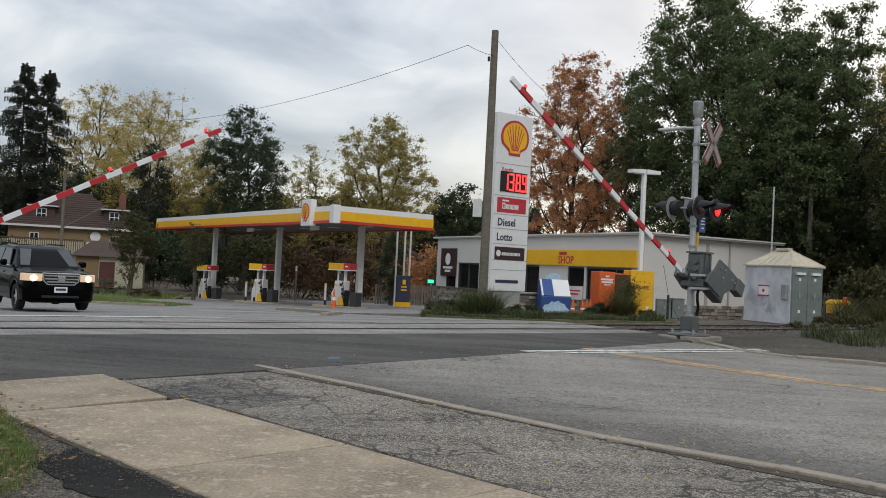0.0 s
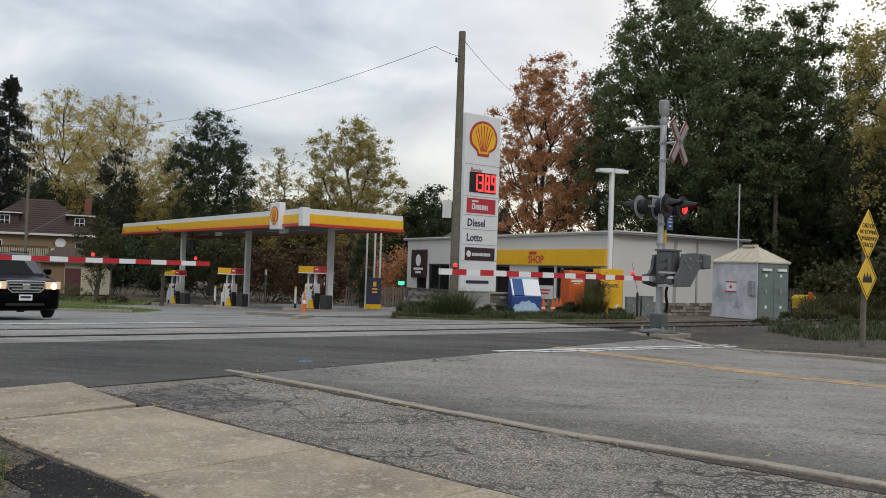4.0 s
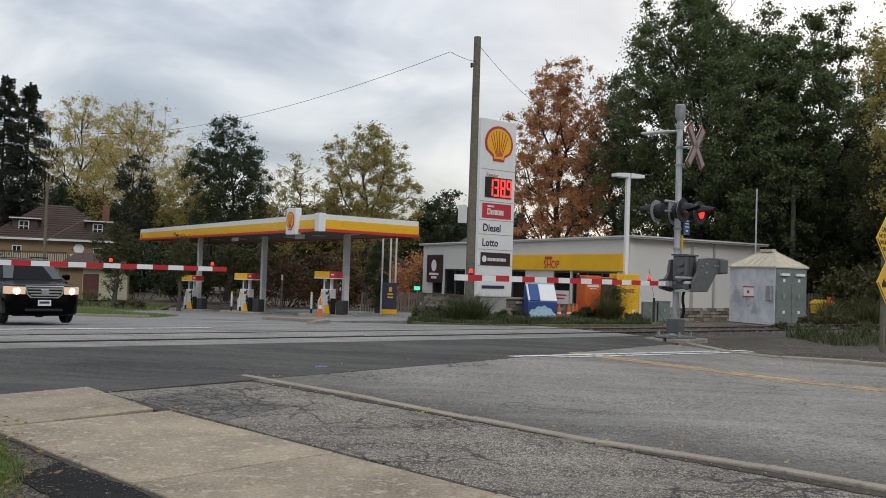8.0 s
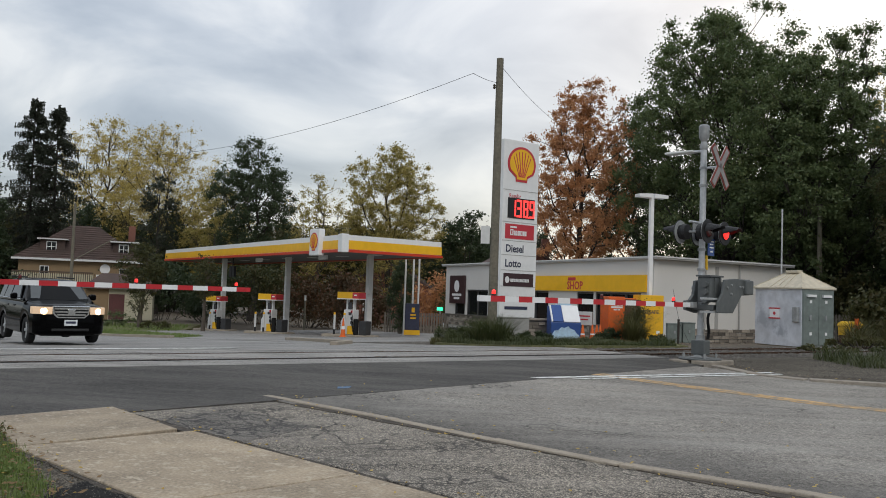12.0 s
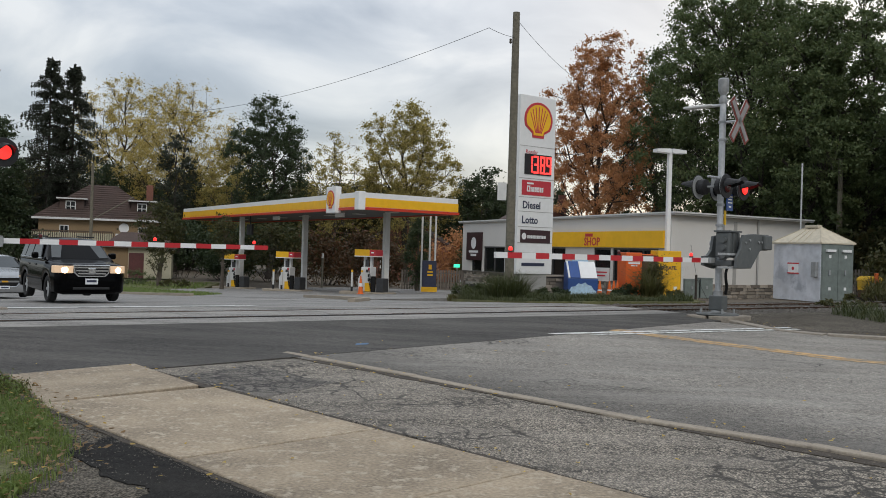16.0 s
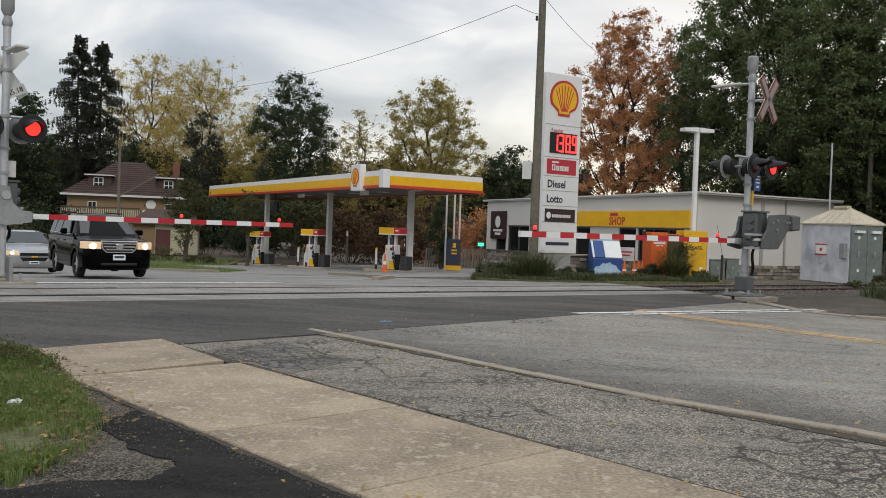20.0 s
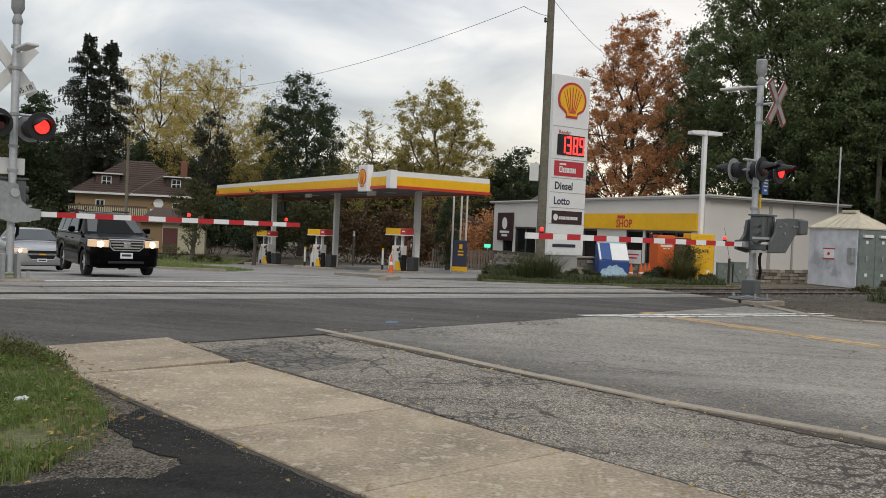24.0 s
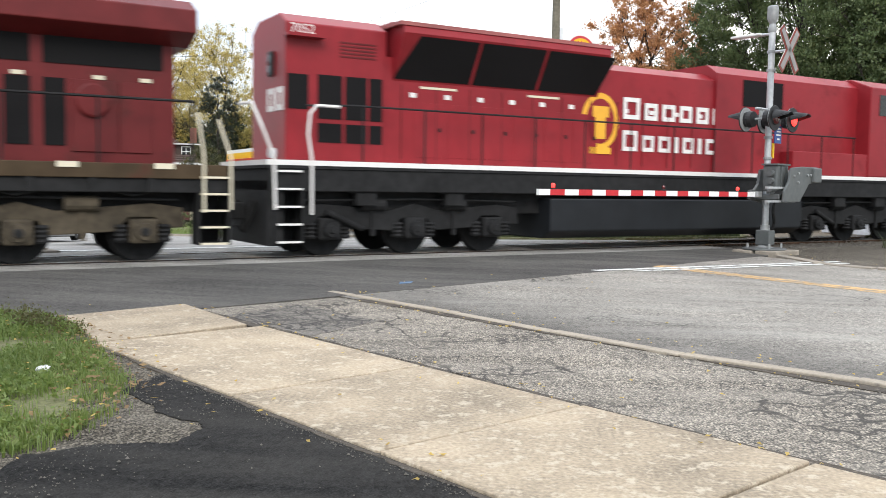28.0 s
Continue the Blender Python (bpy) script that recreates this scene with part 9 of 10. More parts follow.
conifer(24.9, 108, zof(10.5, 108), 14.5, "tall dark spruce with twin tops behind the house", 1, leaves=75000, tops=2)
broadleaf(28.3, 100, zof(6.9, 100), 7.0, L_DARK, "dark green tree beside the spruce", 2, 16000, bare=0.1)
broadleaf(31.5, 96, zof(5.5, 96), 8.5, L_MIX, "green tree turning brown", 30, 14000, bare=0.08)
broadleaf(26.2, 118, zof(4.6, 118), 10.0, L_MIX, "dull green tree behind the house", 33, 14000, bare=0.05)
broadleaf(22.3, 120, zof(4.9, 120), 11.0, L_DARK, "dark tree behind the house roof", 34, 15000, bare=0.05)
broadleaf(21.5, 126, zof(9.9, 126), 14.8, L_YELLOW, "tall yellow tree with open branches", 3, 27000, 0.14, 0.16, 260, 0.058, BARK_DARK, limbs=12, gather=0.82)
broadleaf(18.0, 114, zof(10.0, 114), 15.2, L_YELLOW, "tall thin-leaved yellow tree with bare branches", 4, 25000, 0.135, 0.16, 260, 0.056, BARK_DARK, limbs=12, gather=0.84)
broadleaf(18.3, 105, zof(7.2, 105), 5.6, L_SPRUCE, "dark ragged pine before the yellow trees", 5, 7000, 0.15, 0.15, 70, 0.1, BARK_DARK)
broadleaf(12.6, 90, zof(9.4, 90), 8.8, L_DARK, "dense dark green tree with slender stems", 6, 26000, 0.14, 0.2, 190, 0.07, BARK_DARK, limbs=11, gather=0.85)
broadleaf(14.9, 106, zof(6.4, 106), 8.5, L_OLIVE, "olive tree behind the canopy", 31, 13000, 0.15, 0.15, 140, 0.075)
broadleaf(8.6, 100, zof(7.4, 100), 8.5, L_OLIVE, "thin pale olive tree with bare twigs", 7, 8000, 0.13, 0.2, 170, 0.06)
broadleaf(4.0, 92, zof(9.5, 92), 11.2, L_OLIVE, "large olive-yellow tree behind the canopy", 8, 30000, 0.14, 0.14, 260, 0.056, BARK_DARK, limbs=12, gather=0.84)
broadleaf(10.4, 118, zof(3.6, 118), 10.0, L_MIX, "low mixed tree behind the forecourt", 35, 12000, bare=0.05)
broadleaf(-0.9, 96, zof(5.4, 96), 8.6, L_DARK, "low dark green tree behind the shop", 9, 15000, bare=0.1)
broadleaf(-4.6, 104, zof(4.8, 104), 9.0, L_DARK, "dark green tree behind the house", 32, 13000, bare=0.1)
broadleaf(-8.2, 68, zof(13.9, 68), 9.2, L_ORANGE, "orange-brown maple behind the shop", 10, 36000, 0.125, 0.13, 300, 0.05, BARK_DARK, limbs=12, gather=0.84)
broadleaf(-17.0, 66, zof(17.9, 66), 15.8, L_GREEN, "very tall broad green tree behind the shop", 11, 80000, 0.165, 0.12, 380, 0.047, BARK_DARK, limbs=15, gather=0.82)
broadleaf(-20.7, 60, zof(14.6, 60), 8.8, L_GREEN, "green tree beside the shop", 12, 32000, 0.16, 0.1, 230, 0.058, BARK_DARK, limbs=11)
broadleaf(-23.7, 62, zof(16.2, 62), 9.4, L_GREEN, "tall green tree at the edge of the wood", 36, 30000, 0.16, 0.12, 210, 0.06, BARK_DARK, limbs=11)
broadleaf(-17.3, 76, zof(9.0, 76), 12.0, L_DARK, "dark green tree among the others", 13, 20000, 0.17, 0.1, 170, 0.075, BARK_DARK)
broadleaf(-24.5, 74, zof(8.0, 74), 11.0, L_DARK, "dark green tree behind the fence", 14, 20000, 0.17, 0.06, 170, 0.08, BARK_DARK)
broadleaf(-31.2, 45, zof(19.0, 45), 9.0, L_OLIVE, "tall yellow-green tree beside the railway", 15, 21000, 0.13, 0.12, 240, 0.065, BARK_DARK)
broadleaf(-28.6, 56, zof(12.5, 56), 7.5, L_MIX, "mixed green tree beside the railway", 16, 18000, 0.14, 0.06, 150, 0.08, BARK_DARK)
broadleaf(-26.5, 70, zof(9.0, 70), 13.0, L_DARK, "dense dark tree behind the railway brush", 51, 26000, 0.24, 0.02, 150, 0.08, BARK_DARK)
broadleaf(-31.5, 60, zof(9.0, 60), 12.0, L_DARK, "dense dark tree beside the railway", 52, 22000, 0.24, 0.02, 140, 0.08, BARK_DARK)
broadleaf(-21.0, 84, zof(9.0, 84), 13.0, L_DARK, "dark tree behind the shed", 53, 22000, 0.26, 0.02, 140, 0.08, BARK_DARK)
for i, (az, r, el, w) in enumerate(((14.5, 112, 4.2, 12), (11.0, 110, 4.0, 11), (7.5, 108, 4.4, 11), (4.0, 112, 4.2, 12), (1.0, 110, 3.6, 11), (-2.6, 112, 3.6, 11), (17.5, 114, 4.4, 12), (29.5, 108, 4.6, 12), (20.5, 125, 4.2, 12), (26.5, 128, 4.0, 14))):
    broadleaf(az, r, zof(el, r), w, L_MIX if i % 3 else L_DARK, "dark dense tree in the belt behind the station", 60 + i, 20000, 0.3, 0.02, 110, 0.09, BARK_DARK, "dark tree belt")
broadleaf(-11.6, 84, zof(11.5, 84), 10.0, L_DARK, "dark tree behind the maple", 17, 26000, 0.17, 0.1)
# middle ground: small trees, a clipped cedar and bushes
broadleaf(19.1, 74, zof(2.6, 74), 3.6, L_MIX, "small green street tree before the house", 18, 4500, 0.12, 0.3, 60, 0.12)
broadleaf(15.4, 62, zof(2.3, 62), 1.6, L_MIX, "thin green sapling beside the canopy", 19, 1800, 0.09, 0.35, 40, 0.2, limbs=6)
broadleaf(19.2, 66, zof(-0.3, 66), 1.6, L_MIX, "thin young tree before the outbuilding", 20, 500, 0.08, 0.35, 30, 0.2, limbs=6)
broadleaf(3.15, 62, zof(2.3, 62), 1.9, L_DARK, "dark narrow cedar behind the forecourt", 21, 6000, 0.09, 0.02, 70, 0.2, limbs=8)
rb = random.Random(4)
for i, (az, r, h, w, m, lab) in enumerate([(9.2, 78, 5.2, 5, L_RED, "dark red bush behind the canopy"), (6.2, 74, 5.0, 5, L_RED, "reddish shrub behind the pumps"), (1.2, 78, 5.2, 5, L_ORANGE, "orange shrub behind the fence"), (-1.5, 76, 4.6, 5, L_MIX, "brownish shrub behind the fence"), (12.0, 82, 5.6, 6, L_MIX, "dull green shrub behind the forecourt"), (15.0, 84, 5.8, 6, L_DARK, "dark shrub behind the forecourt"), (17.8, 88, 6.0, 6, L_DARK, "dark tall shrub beside the outbuilding"), (22.0, 102, 6.5, 8, L_DARK, "dark shrubbery behind the house"), (27.8, 92, 5.5, 8, L_DARK, "dark shrubbery beside the house"), (31.5, 80, 5.2, 7, L_MIX, "green-brown shrubbery by the road"), (-23.5, 58, 4.2, 6, L_MIX, "tangled shrubs by the railway"), (-26.8, 50, 3.4, 5, WEED, "dry tangled brush by the railway"), (-30, 44, 4, 5, L_MIX, "green brush beside the railway"), (-19.5, 60, 4.2, 6, L_DARK, "dark shrubs behind the shed")]):
    bush(az, r, h, w, m, lab, 100 + i, 5000, 0.14)
for i, (az, r, h, w, m) in enumerate([(20.6, 70, 1.1, 3.0, L_GREEN), (22.3, 68, 0.9, 3.5, L_GREEN), (18.2, 66, 0.7, 2.0, L_MIX), (-1.7, 36.5, 0.9, 1.5, L_GREEN), (-4.3, 38.0, 0.6, 1.3, WEED), (-11.7, 39.0, 1.9, 0.7, WEED), (-0.3, 39.5, 0.7, 1.6, L_GREEN), (-24.6, 37, 0.4, 2.4, WEED), (-27, 33, 0.3, 2.4, L_GREEN), (-22.8, 31.5, 0.25, 1.8, WEED), (-5.4, 37.2, 0.5, 1.5, L_DARK), (-10.3, 38.4, 0.7, 1.3, L_DARK), (-12.6, 38.6, 0.4, 1.4, WEED)]):
    m = L_WEED if m is L_GREEN and r < 42 else m
    bush(az, r, h, w, m, "low green weeds and shrub growth" if m is not WEED else "dry brown weeds and tangled stems", 140 + i, 3000, 0.05, group="low weeds and shrubs")


def far_woods():
    rng = np.random.default_rng(77)
    n = 2600
    az = np.radians(rng.uniform(-180, 180, n))
    r = rng.uniform(125, 190, n)
    h = 6.5 + 3.5 * np.sin(az * 9) * np.sin(az * 23 + 1)
    cs = np.stack([-np.sin(az) * r, np.cos(az) * r, -1.5 + h * rng.random(n)], 1)
    keep = np.abs(cs[:, 0] * N2.x + cs[:, 1] * N2.y - TRACK_N) > 9
    cs = cs[keep]
    v, f = leaf_cloud(cs, rng.uniform(1.6, 3.2, len(cs)), np.full(len(cs), 34), 0.75, rng)
    tagged(part("far_woods", fast_mesh("far_woods", v, f, L_DARK), L_DARK), "dark distant woods round the place", "woods", kind="stuff")


def blades(name, spots, high, mat, label, rng, width=0.012):
    """Grass blades: bent thin triangles."""
    n = len(spots)
    a = rng.uniform(0, 6.28, n)
    h = high * rng.uniform(0.4, 1.2, n)
    d = np.stack([np.cos(a), np.sin(a)], 1)
    e = np.stack([-np.sin(a), np.cos(a)], 1) * width
    z = np.array([level(x, y) - 0.1 for x, y in spots])
    bend = rng.uniform(0.4, 1.5, n)[:, None] * h[:, None]
    base0 = np.column_stack([spots - e, z])
    base1 = np.column_stack([spots + e, z])
    mid1 = np.column_stack([spots + d * bend * 0.35 + e * 0.7, z + 0.1 + h * 0.6])
    mid0 = np.column_stack([spots + d * bend * 0.35 - e * 0.7, z + 0.1 + h * 0.6])
    tip1 = np.column_stack([spots + d * bend + e * 0.1, z + 0.1 + h])
    tip0 = np.column_stack([spots + d * bend - e * 0.1, z + 0.1 + h])
    v = np.stack([base0, base1, mid1, mid0, tip1, tip0], 1).reshape(-1, 3)
    k = np.arange(n) * 6
    f = np.concatenate([np.stack([k, k + 1, k + 2, k + 3], 1), np.stack([k + 3, k + 2, k + 4, k + 5], 1)])
    tagged(part(name, fast_mesh(name, v, f, mat), mat), label, "grass", kind="stuff")


def grass_spots(outline, count, rng):
    """Random spots inside an outline, thinning out at its edge."""
    pts = np.array(outline)
    lo, hi = pts.min(0), pts.max(0)
    out = []
    while len(out) < count:
        p = rng.uniform(lo, hi, (4000, 2))
        inside = np.zeros(len(p), bool)
        j = len(pts) - 1
        for i in range(len(pts)):
            c = ((pts[i, 1] > p[:, 1]) != (pts[j, 1] > p[:, 1])) & (p[:, 0] < (pts[j, 0] - pts[i, 0]) * (p[:, 1] - pts[i, 1]) / (pts[j, 1] - pts[i, 1] + 1e-12) + pts[i, 0])
            inside ^= c
            j = i
        out += [tuple(q) for q in p[inside]]
    return np.array(out[:count])


def crumbs(name, p, r, label, rng):
    """Small five-cornered stones at the places p, with the radii r."""
    n = len(p)
    base = np.array([(1, 0, 0), (0, 1, 0), (-1, 0, 0), (0, -1, 0), (0.1, 0, 0.9)])
    turn = rng.uniform(0, 6.28, n)
    cs, sn = np.cos(turn), np.sin(turn)
    st = np.empty((n, 5, 3))
    st[:, :, 0] = base[:, 0] * cs[:, None] - base[:, 1] * sn[:, None]
    st[:, :, 1] = base[:, 0] * sn[:, None] + base[:, 1] * cs[:, None]
    st[:, :, 2] = base[:, 2]
    st *= (r[:, None] * rng.uniform(0.6, 1.4, (n, 5)))[:, :, None]
    st += p[:, None, :]
    k = (np.arange(n) * 5)[:, None]
    f = np.concatenate([k + np.array([[i, (i + 1) % 4, 4]]) for i in range(4)])
    tagged(part(name, fast_mesh(name, st.reshape(-1, 3), f, LOOSE), LOOSE), label, "gravel", kind="stuff")


def rank_growth(outline, count, high, mat, label, rng, width=0.014):
    """Weeds of uneven height: tall in tufts, low between them."""
    spots = grass_spots(outline, count, rng)
    tall = np.array([0.3 + 1.9 * max(0.0, noise.noise(Vector((x * 0.8, y * 0.8, 4.0))) + 0.12) for x, y in spots])
    for k, (lo, hi) in enumerate(((0, 0.6), (0.6, 0.95), (0.95, 9))):
        pick = spots[(tall >= lo) & (tall < hi)]
        if len(pick):
            blades("weeds", pick, high * (0.45, 0.8, 1.25)[k], mat, label, rng, width)


def plants():
    rng = np.random.default_rng(12)
    verge = [on_road(a, b) for a, b in ((11.0, 3.3), (9.84, 3.36), (8.5, 3.1), (6.9, 2.7), (6.0, 2.25), (5.45, 1.65), (5.4, 1.0), (5.6, -1.5), (12.5, -1.5), (12.6, 2.4))]
    inner = [on_road(a, b) for a, b in ((11.0, 3.1), (9.9, 3.12), (8.5, 2.85), (7.0, 2.4), (6.2, 1.95), (5.75, 1.5), (5.7, 0.9), (5.9, -1.5), (12.5, -1.5), (12.6, 2.2))]
    tagged(outline_slab("verge", inner, -0.024, TURF, 0.1, 0.28, 0.05), "rough green grass verge with dry patches", "grass verge", kind="structure")
    s = grass_spots(verge, 78000, rng)
    n1 = np.array([noise.noise(Vector((x * 0.9, y * 0.9, 0))) for x, y in s])
    edge = np.array([(Vector((x, y)).dot(N1)) for x, y in s])
    keep = (n1 + rng.uniform(-0.35, 0.5, len(s)) > 0.0) & (rng.random(len(s)) > np.clip((edge - 1.75 - (np.array([Vector((x, y)).dot(U1) for x, y in s]) - 6) * 0.3) * 1.5, 0, 0.8))
    far = np.array([Vector((x, y)).dot(U1) for x, y in s])
    blades("grass", s[keep], 0.055, GRASS, "short green grass blades on the verge", rng, 0.0045)
    rough = s[keep & (far > 7.6) & (n1 > -0.1)]
    blades("grass", rough[: len(rough) // 7], 0.11, GRASS, "taller grass and weeds on the verge", rng, 0.005)
    # loose tufts past the verge's edge
    t = np.array([on_road(a + rng.normal() * 0.05, b - 0.1 + rng.normal() * 0.07 + 0.12 * math.sin(a * 37)) for a, b in [(q, np.interp(q, (5.4, 6.0, 6.9, 8.5, 9.9, 11), (1.5, 2.2, 2.65, 3.0, 3.25, 3.25))) for q in np.repeat(rng.uniform(5.4, 10.4, 110), 28)]])
    blades("grass", t, 0.035, GRASS, "thin tufts along the edge of the verge", rng, 0.0032)
    # broad-leaved weeds
    c = s[keep][rng.integers(0, keep.sum(), 2600)]
    c3 = np.column_stack([c, [level(x, y) + 0.02 for x, y in c]])
    v, f = leaf_cloud(c3, rng.uniform(0.03, 0.1, len(c3)), np.full(len(c3), 26), 0.02, rng, 0.55)
    v[:, 2] = np.maximum(v[:, 2], 0.0)
    tagged(part("weeds", fast_mesh("weeds", v, f, GRASS), GRASS), "low broad-leaved weeds among the grass", "weeds", kind="stuff")
    c = np.array([on_road(10.15 + rng.normal() * 0.4, 2.98 + rng.normal() * 0.1) for _ in range(60)])
    c3 = np.column_stack([c, [level(x, y) + 0.05 + 0.08 * rng.random() for x, y in c]])
    v, f = leaf_cloud(c3, rng.uniform(0.05, 0.12, len(c3)), np.full(len(c3), 26), 0.016, rng, 0.9)
    tagged(part("weeds", fast_mesh("weeds", v, f, WEED), WEED), "dry reddish weeds at the pavement's end", "weeds", kind="stuff")
    # dry leaves gathered along the verge, and loose stones along every edge
    v = []
    for _ in range(420):
        a = rng.uniform(5.6, 10.8)
        b = np.interp(a, (5.4, 6.0, 6.9, 8.5, 9.9, 11), (1.45, 2.1, 2.55, 2.95, 3.2, 3.2)) + rng.normal() * 0.22
        x, y = on_road(a, min(b, 3.45))
        h, sz, z = rng.uniform(0, 6.28), rng.uniform(0.012, 0.04), level(x, y) + rng.uniform(0.0, 0.03)
        for ca, k in ((0, 1.0), (1.57, 0.5), (3.14, 1.0), (4.71, 0.5)):
            v.append((x + math.cos(h + ca) * sz * k, y + math.sin(h + ca) * sz * k, z + rng.uniform(-0.012, 0.014)))
    tagged(part("dry_leaves", fast_mesh("dry_leaves", v, np.arange(len(v)).reshape(-1, 4), DRY_LEAF), DRY_LEAF), "brown dry leaves gathered along the verge", "leaves", kind="stuff")
    spots = []
    for _ in range(5200):
        k = rng.random()
        if k < 0.3:
            spots.append((rng.uniform(-3, 8.7), 3.05 + rng.normal() * 0.05, -0.015))
        elif k < 0.62:
            a = rng.uniform(4.6, 9.6)
            spots.append((a, np.interp(a, (4.6, 5.6, 7.0, 9.6), (1.2, 2.3, 2.85, 3.3)) + rng.normal() * 0.26, -0.01))
        elif k < 0.8:
            spots.append((rng.uniform(-4, 11), rng.choice([5.05, 7.28]) + rng.normal() * 0.06, -0.02))
        elif k < 0.9:
            spots.append((rng.uniform(-2, 6.8), rng.uniform(1.0, 3.4), -0.012))
        else:
            spots.append((rng.uniform(-4, 11), rng.uniform(5.1, 7.3), -0.026))
    n = len(spots)
    p = np.array([(*on_road(a, b), level(*on_road(a, b)) + z) for a, b, z in spots])
    r = rng.uniform(0.0022, 0.0065, n) * (1 + (rng.random(n) < 0.06))
    crumbs("loose_stones", p, r, "loose grey gravel crumbs along the edges", rng)
    q = [on_track(a, b) for a, b in zip(18 + 26 * rng.random(9000) ** 1.4, rng.uniform(15.3, 19.6, 9000))]
    crumbs("ballast_stones", np.array([(x, y, level(x, y) - 0.05) for x, y in q]), rng.uniform(0.02, 0.055, len(q)), "loose crushed stones of the railway bed", rng)
    q = [on_track(a, b) for a, b in zip(rng.uniform(17.6, 34, 2500), rng.uniform(10.5, 15.4, 2500))]
    q = [c for c in q if Vector(c).dot(N1) > 19.7]
    crumbs("loose_stones", np.array([(x, y, level(x, y) - 0.02) for x, y in q]), rng.uniform(0.008, 0.03, len(q)), "loose stones on the verge by the railway", rng)
    # strips of grass beyond the road
    for name, outline, cnt, hi, mat, lab in [
            ("grass", [on_road(36, 19.6), on_road(57, 19.6), on_road(60, 27), on_road(40, 23)], 9000, 0.12, GRASS, "mown green strip before the pumps"),
            ("grass", [polar(1.2, 35), polar(-4, 34.2), polar(-12.6, 37.2), polar(-12.2, 40), polar(-5, 38.8), polar(1.0, 40.5)], 5000, 0.16, WEED, "low dry grass under the price sign"),
            ("grass", [polar(31, 60), polar(17, 62), polar(16, 74), polar(31, 76)], 6000, 0.2, GRASS, "green lawn before the house"),
            ("grass", [polar(30, 19.6), polar(34, 18.6), polar(34, 26), polar(29, 26)], 4000, 0.1, GRASS, "short grass behind the signal mast")]:
        s = grass_spots(outline, cnt, rng)
        blades(name, s, hi, mat, lab, rng, 0.02)
    for outline, lab in (([on_road(36, 19.45), on_road(57, 19.45), on_road(60, 28), on_road(40, 23.5)], "mown turf strip by the filling station"), ([polar(32, 58), polar(17, 61), polar(15.5, 76), polar(32, 78)], "lawn before the house"), ([polar(0.6, 34.2), polar(-2, 31.0), polar(-4.4, 30.3), polar(-7.5, 30.5), polar(-11, 31.1), polar(-14.6, 31.3), polar(-14.0, 40.2), polar(-5, 39), polar(1.0, 41)], "weedy turf under the price sign")):
        tagged(outline_slab("turf", outline, 0.005, TURF, 0.3, 0.3, 0.3), lab, "grass verge", kind="structure")
    rank_growth([polar(0.4, 34.5), polar(-2, 31.2), polar(-4.4, 30.6), polar(-7.5, 30.8), polar(-11, 31.4), polar(-14.2, 31.6), polar(-14.0, 35.5), polar(-8, 37.4), polar(-3, 36.6), polar(0.6, 38.6)], 25000, 0.21, L_WEED, "rank dark green weeds under the price sign", rng)
    rank_growth([polar(-11.2, 37.6), polar(-12.1, 37.8), polar(-12.1, 38.8), polar(-11.2, 38.6)], 900, 1.5, WEED, "tall brown weeds beside the orange locker", rng)
    rank_growth([polar(0.2, 35), polar(-2.6, 33.6), polar(-4.6, 34), polar(-4.6, 35.4), polar(-2.6, 35.2), polar(0.2, 37)], 2600, 0.8, L_WEED, "tall green weeds round the pole's foot", rng)
    rank_growth([on_track(21.5, 12.6), on_track(27, 11.2), on_track(34, 11.5), on_track(34, 15.0), on_track(23, 15.0)], 7000, 0.3, L_WEED, "dark weeds beside the railway", rng)
    rank_growth([polar(-23.6, 41), polar(-31, 39), polar(-32, 47), polar(-24.4, 46)], 9000, 0.8, WEED, "dry brown brush behind the railway", rng, 0.02)
    # fallen leaves
    n = 460
    pts = []
    for _ in range(n):
        k = rng.random()
        if k < 0.45:
            pts.append(on_road(rng.uniform(-1, 11), rng.choice([3.2, 5.05, 5.05, 7.25, 7.7]) + rng.normal() * 0.12))
        elif k < 0.68:
            pts.append(on_road(rng.uniform(5.2, 11), rng.uniform(0.8, 3.1)))
        elif k < 0.87:
            pts.append(on_road(rng.uniform(-2, 11.5), rng.uniform(3.5, 12)))
        else:
            pts.append(on_road(rng.uniform(4, 11), 20.2 + rng.normal() * 0.25))
    v = []
    for (x, y) in pts:
        a, sz = rng.uniform(0, 6.28), rng.uniform(0.014, 0.036)
        z = level(x, y) + 0.014 + (0.03 if Vector((x, y)).dot(N1) < 3.2 and Vector((x, y)).dot(U1) > 5.6 else 0.0)
        if 5.0 < Vector((x, y)).dot(N1) < 7.36:
            z -= 0.026
        for ca, k in ((0, 1.0), (0.8, rng.uniform(0.35, 0.7)), (2.2, rng.uniform(0.3, 0.6)), (3.14, 0.8), (4.1, rng.uniform(0.3, 0.6)), (5.4, rng.uniform(0.35, 0.7))):
            v.append((x + math.cos(a + ca) * sz * k, y + math.sin(a + ca) * sz * k, z + rng.uniform(-0.006, 0.01)))
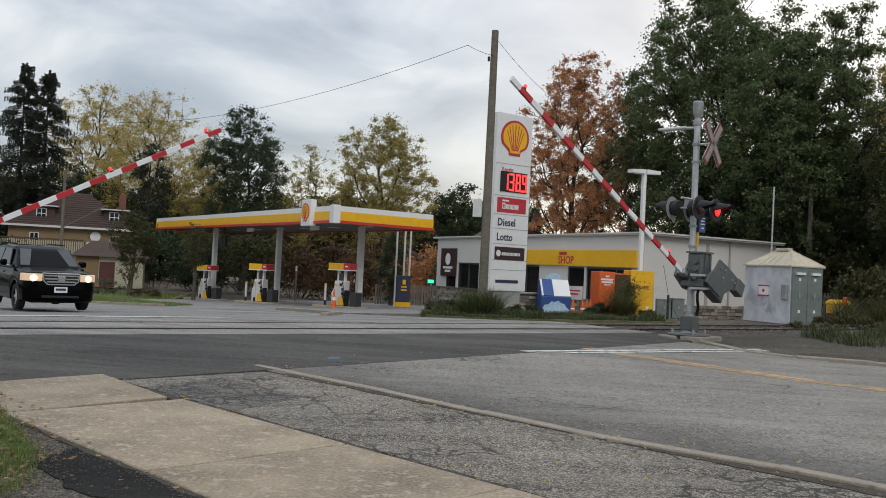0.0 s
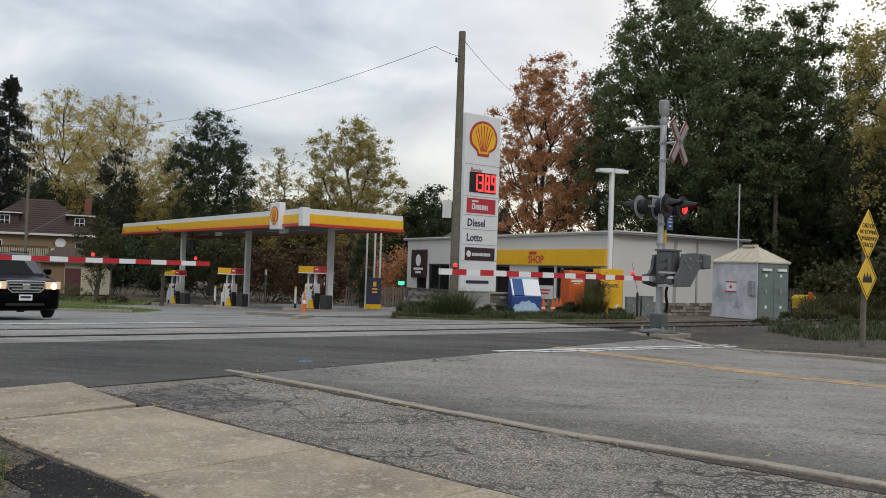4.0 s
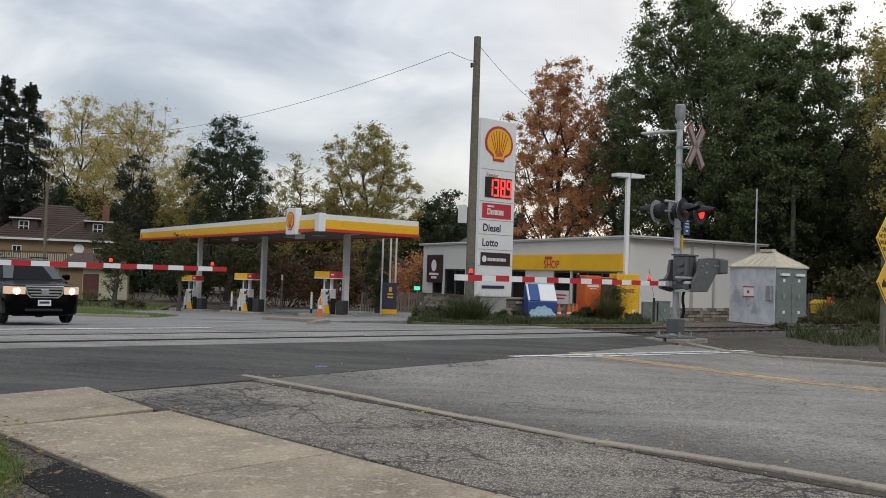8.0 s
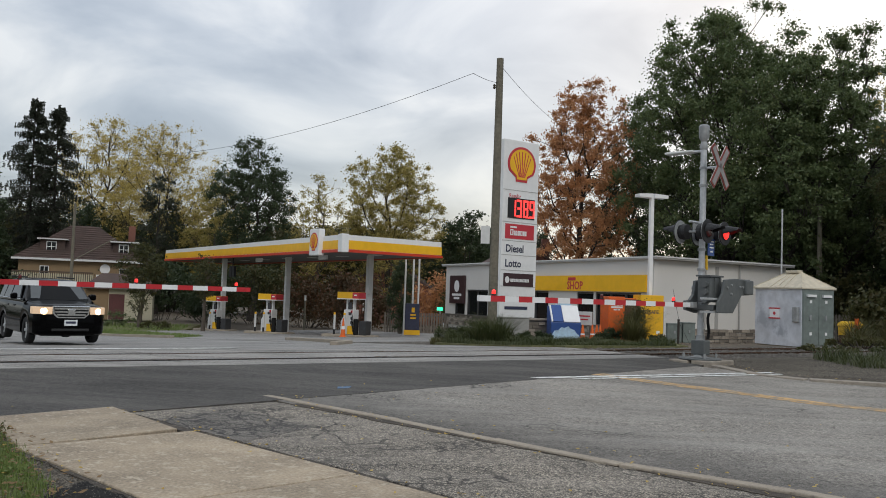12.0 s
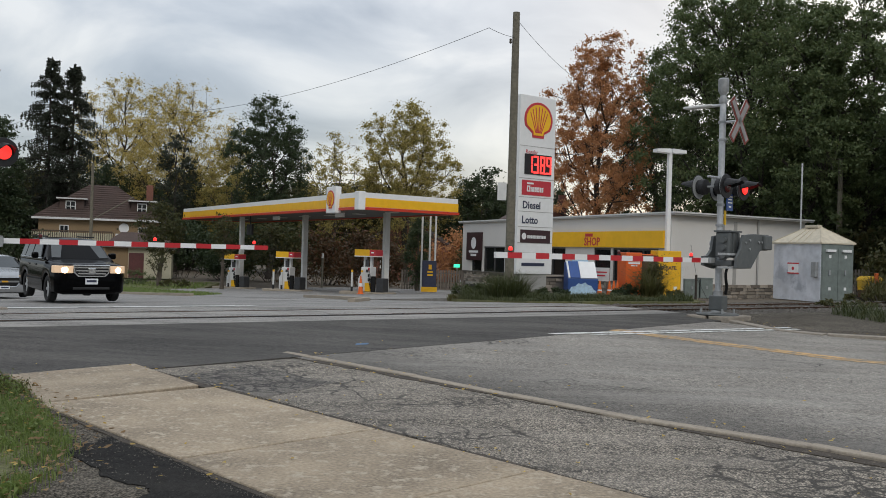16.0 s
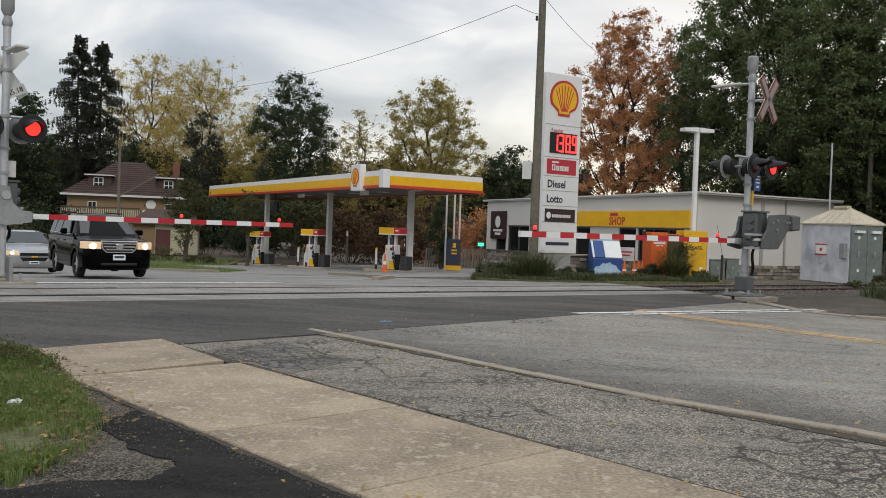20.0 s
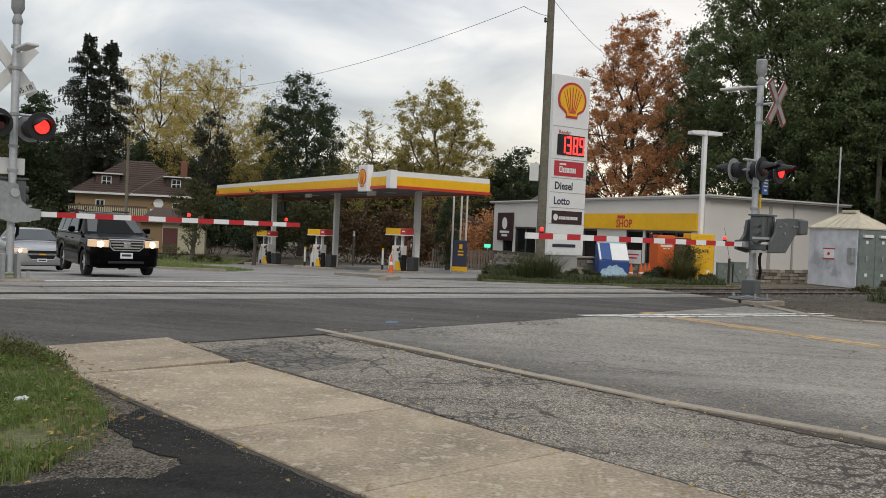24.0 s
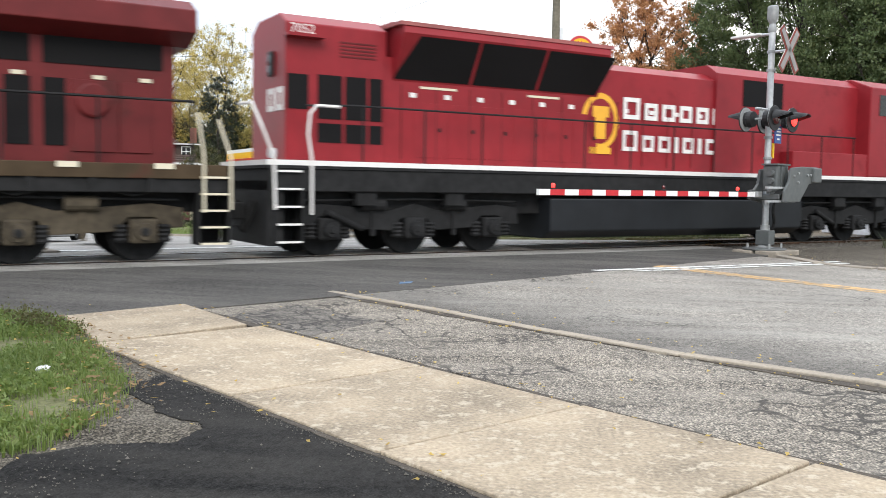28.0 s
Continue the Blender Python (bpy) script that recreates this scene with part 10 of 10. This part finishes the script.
    tagged(part("fallen_leaves", fast_mesh("fallen_leaves", v, np.arange(len(v)).reshape(-1, 6), FALLEN), FALLEN), "yellow fallen leaves on the pavement and kerb", "leaves", kind="stuff")


far_woods()
plants()


# ---- what moves ----
def motion_rows():
    # the train runs through at about 14 m/s
    def front(t):
        return 4.68 + (26.5 - t) * 14.3
    fixed = {26.0: 11.81, 26.5: 4.68, 27.0: -2.77, 27.5: -9.95, 28.0: -16.42}
    times = [0, 5, 10, 15, 20, 24, 25, 25.5, 26.0, 26.5, 27.0, 27.5, 28.0]

    def train_pose(t, back):
        s = fixed.get(t, front(t)) + back
        return pose(*on_track(s, TRACK_N), 0.16, 0, 0, TRACK_AZ - 90)
    walk(LEAD, [(t, train_pose(t, 0.0)) for t in times])
    walk(SECOND, [(t, train_pose(t, 22.0)) for t in times])
    steps = [0.0] + [24.9 + 0.05 * i for i in range(62)] + [28.0]
    for w in LEAD_WHEELS + SECOND_WHEELS:
        x = w.matrix_basis.translation.x
        walk(w, [(t, pose(x, 0, 0.53, 0, max(0.0, t - 24.9) * 1513.0, 0)) for t in steps])
    # the gate arms come down
    right = [(0, 27.6), (0.5, 23.2), (1.0, 18.8), (1.5, 14.6), (2.0, 10.5), (2.5, 6.8), (3.0, 3.5), (3.5, 1.2), (4.2, 0.0), (28, 0.0)]
    left = [(0, 27.4), (0.5, 21.8), (1.0, 15.9), (1.5, 10.2), (2.0, 4.6), (2.5, 0.3), (3.0, 0.0), (28, 0.0)]
    for arm, rows in ((ARM_RIGHT, right), (ARM_LEFT, left)):
        base = arm.matrix_basis.copy()
        walk(arm, [(t, base @ pose(0, 0, 0, 0, -a, 0)) for t, a in rows])
    # the banner sways in the draught
    b0 = BANNER.matrix_basis.copy()
    walk(BANNER, [(t, b0 @ pose(0, 0, 0, 0, a, 0)) for t, a in ((0, 2.0), (24.0, 2.0), (25.0, 4.0), (25.5, 3.0), (26.0, 2.0), (26.5, 1.0), (27.0, 0.2), (27.5, 0.4), (28.0, 0.4))])


def motions():
    motion_rows()


motions()
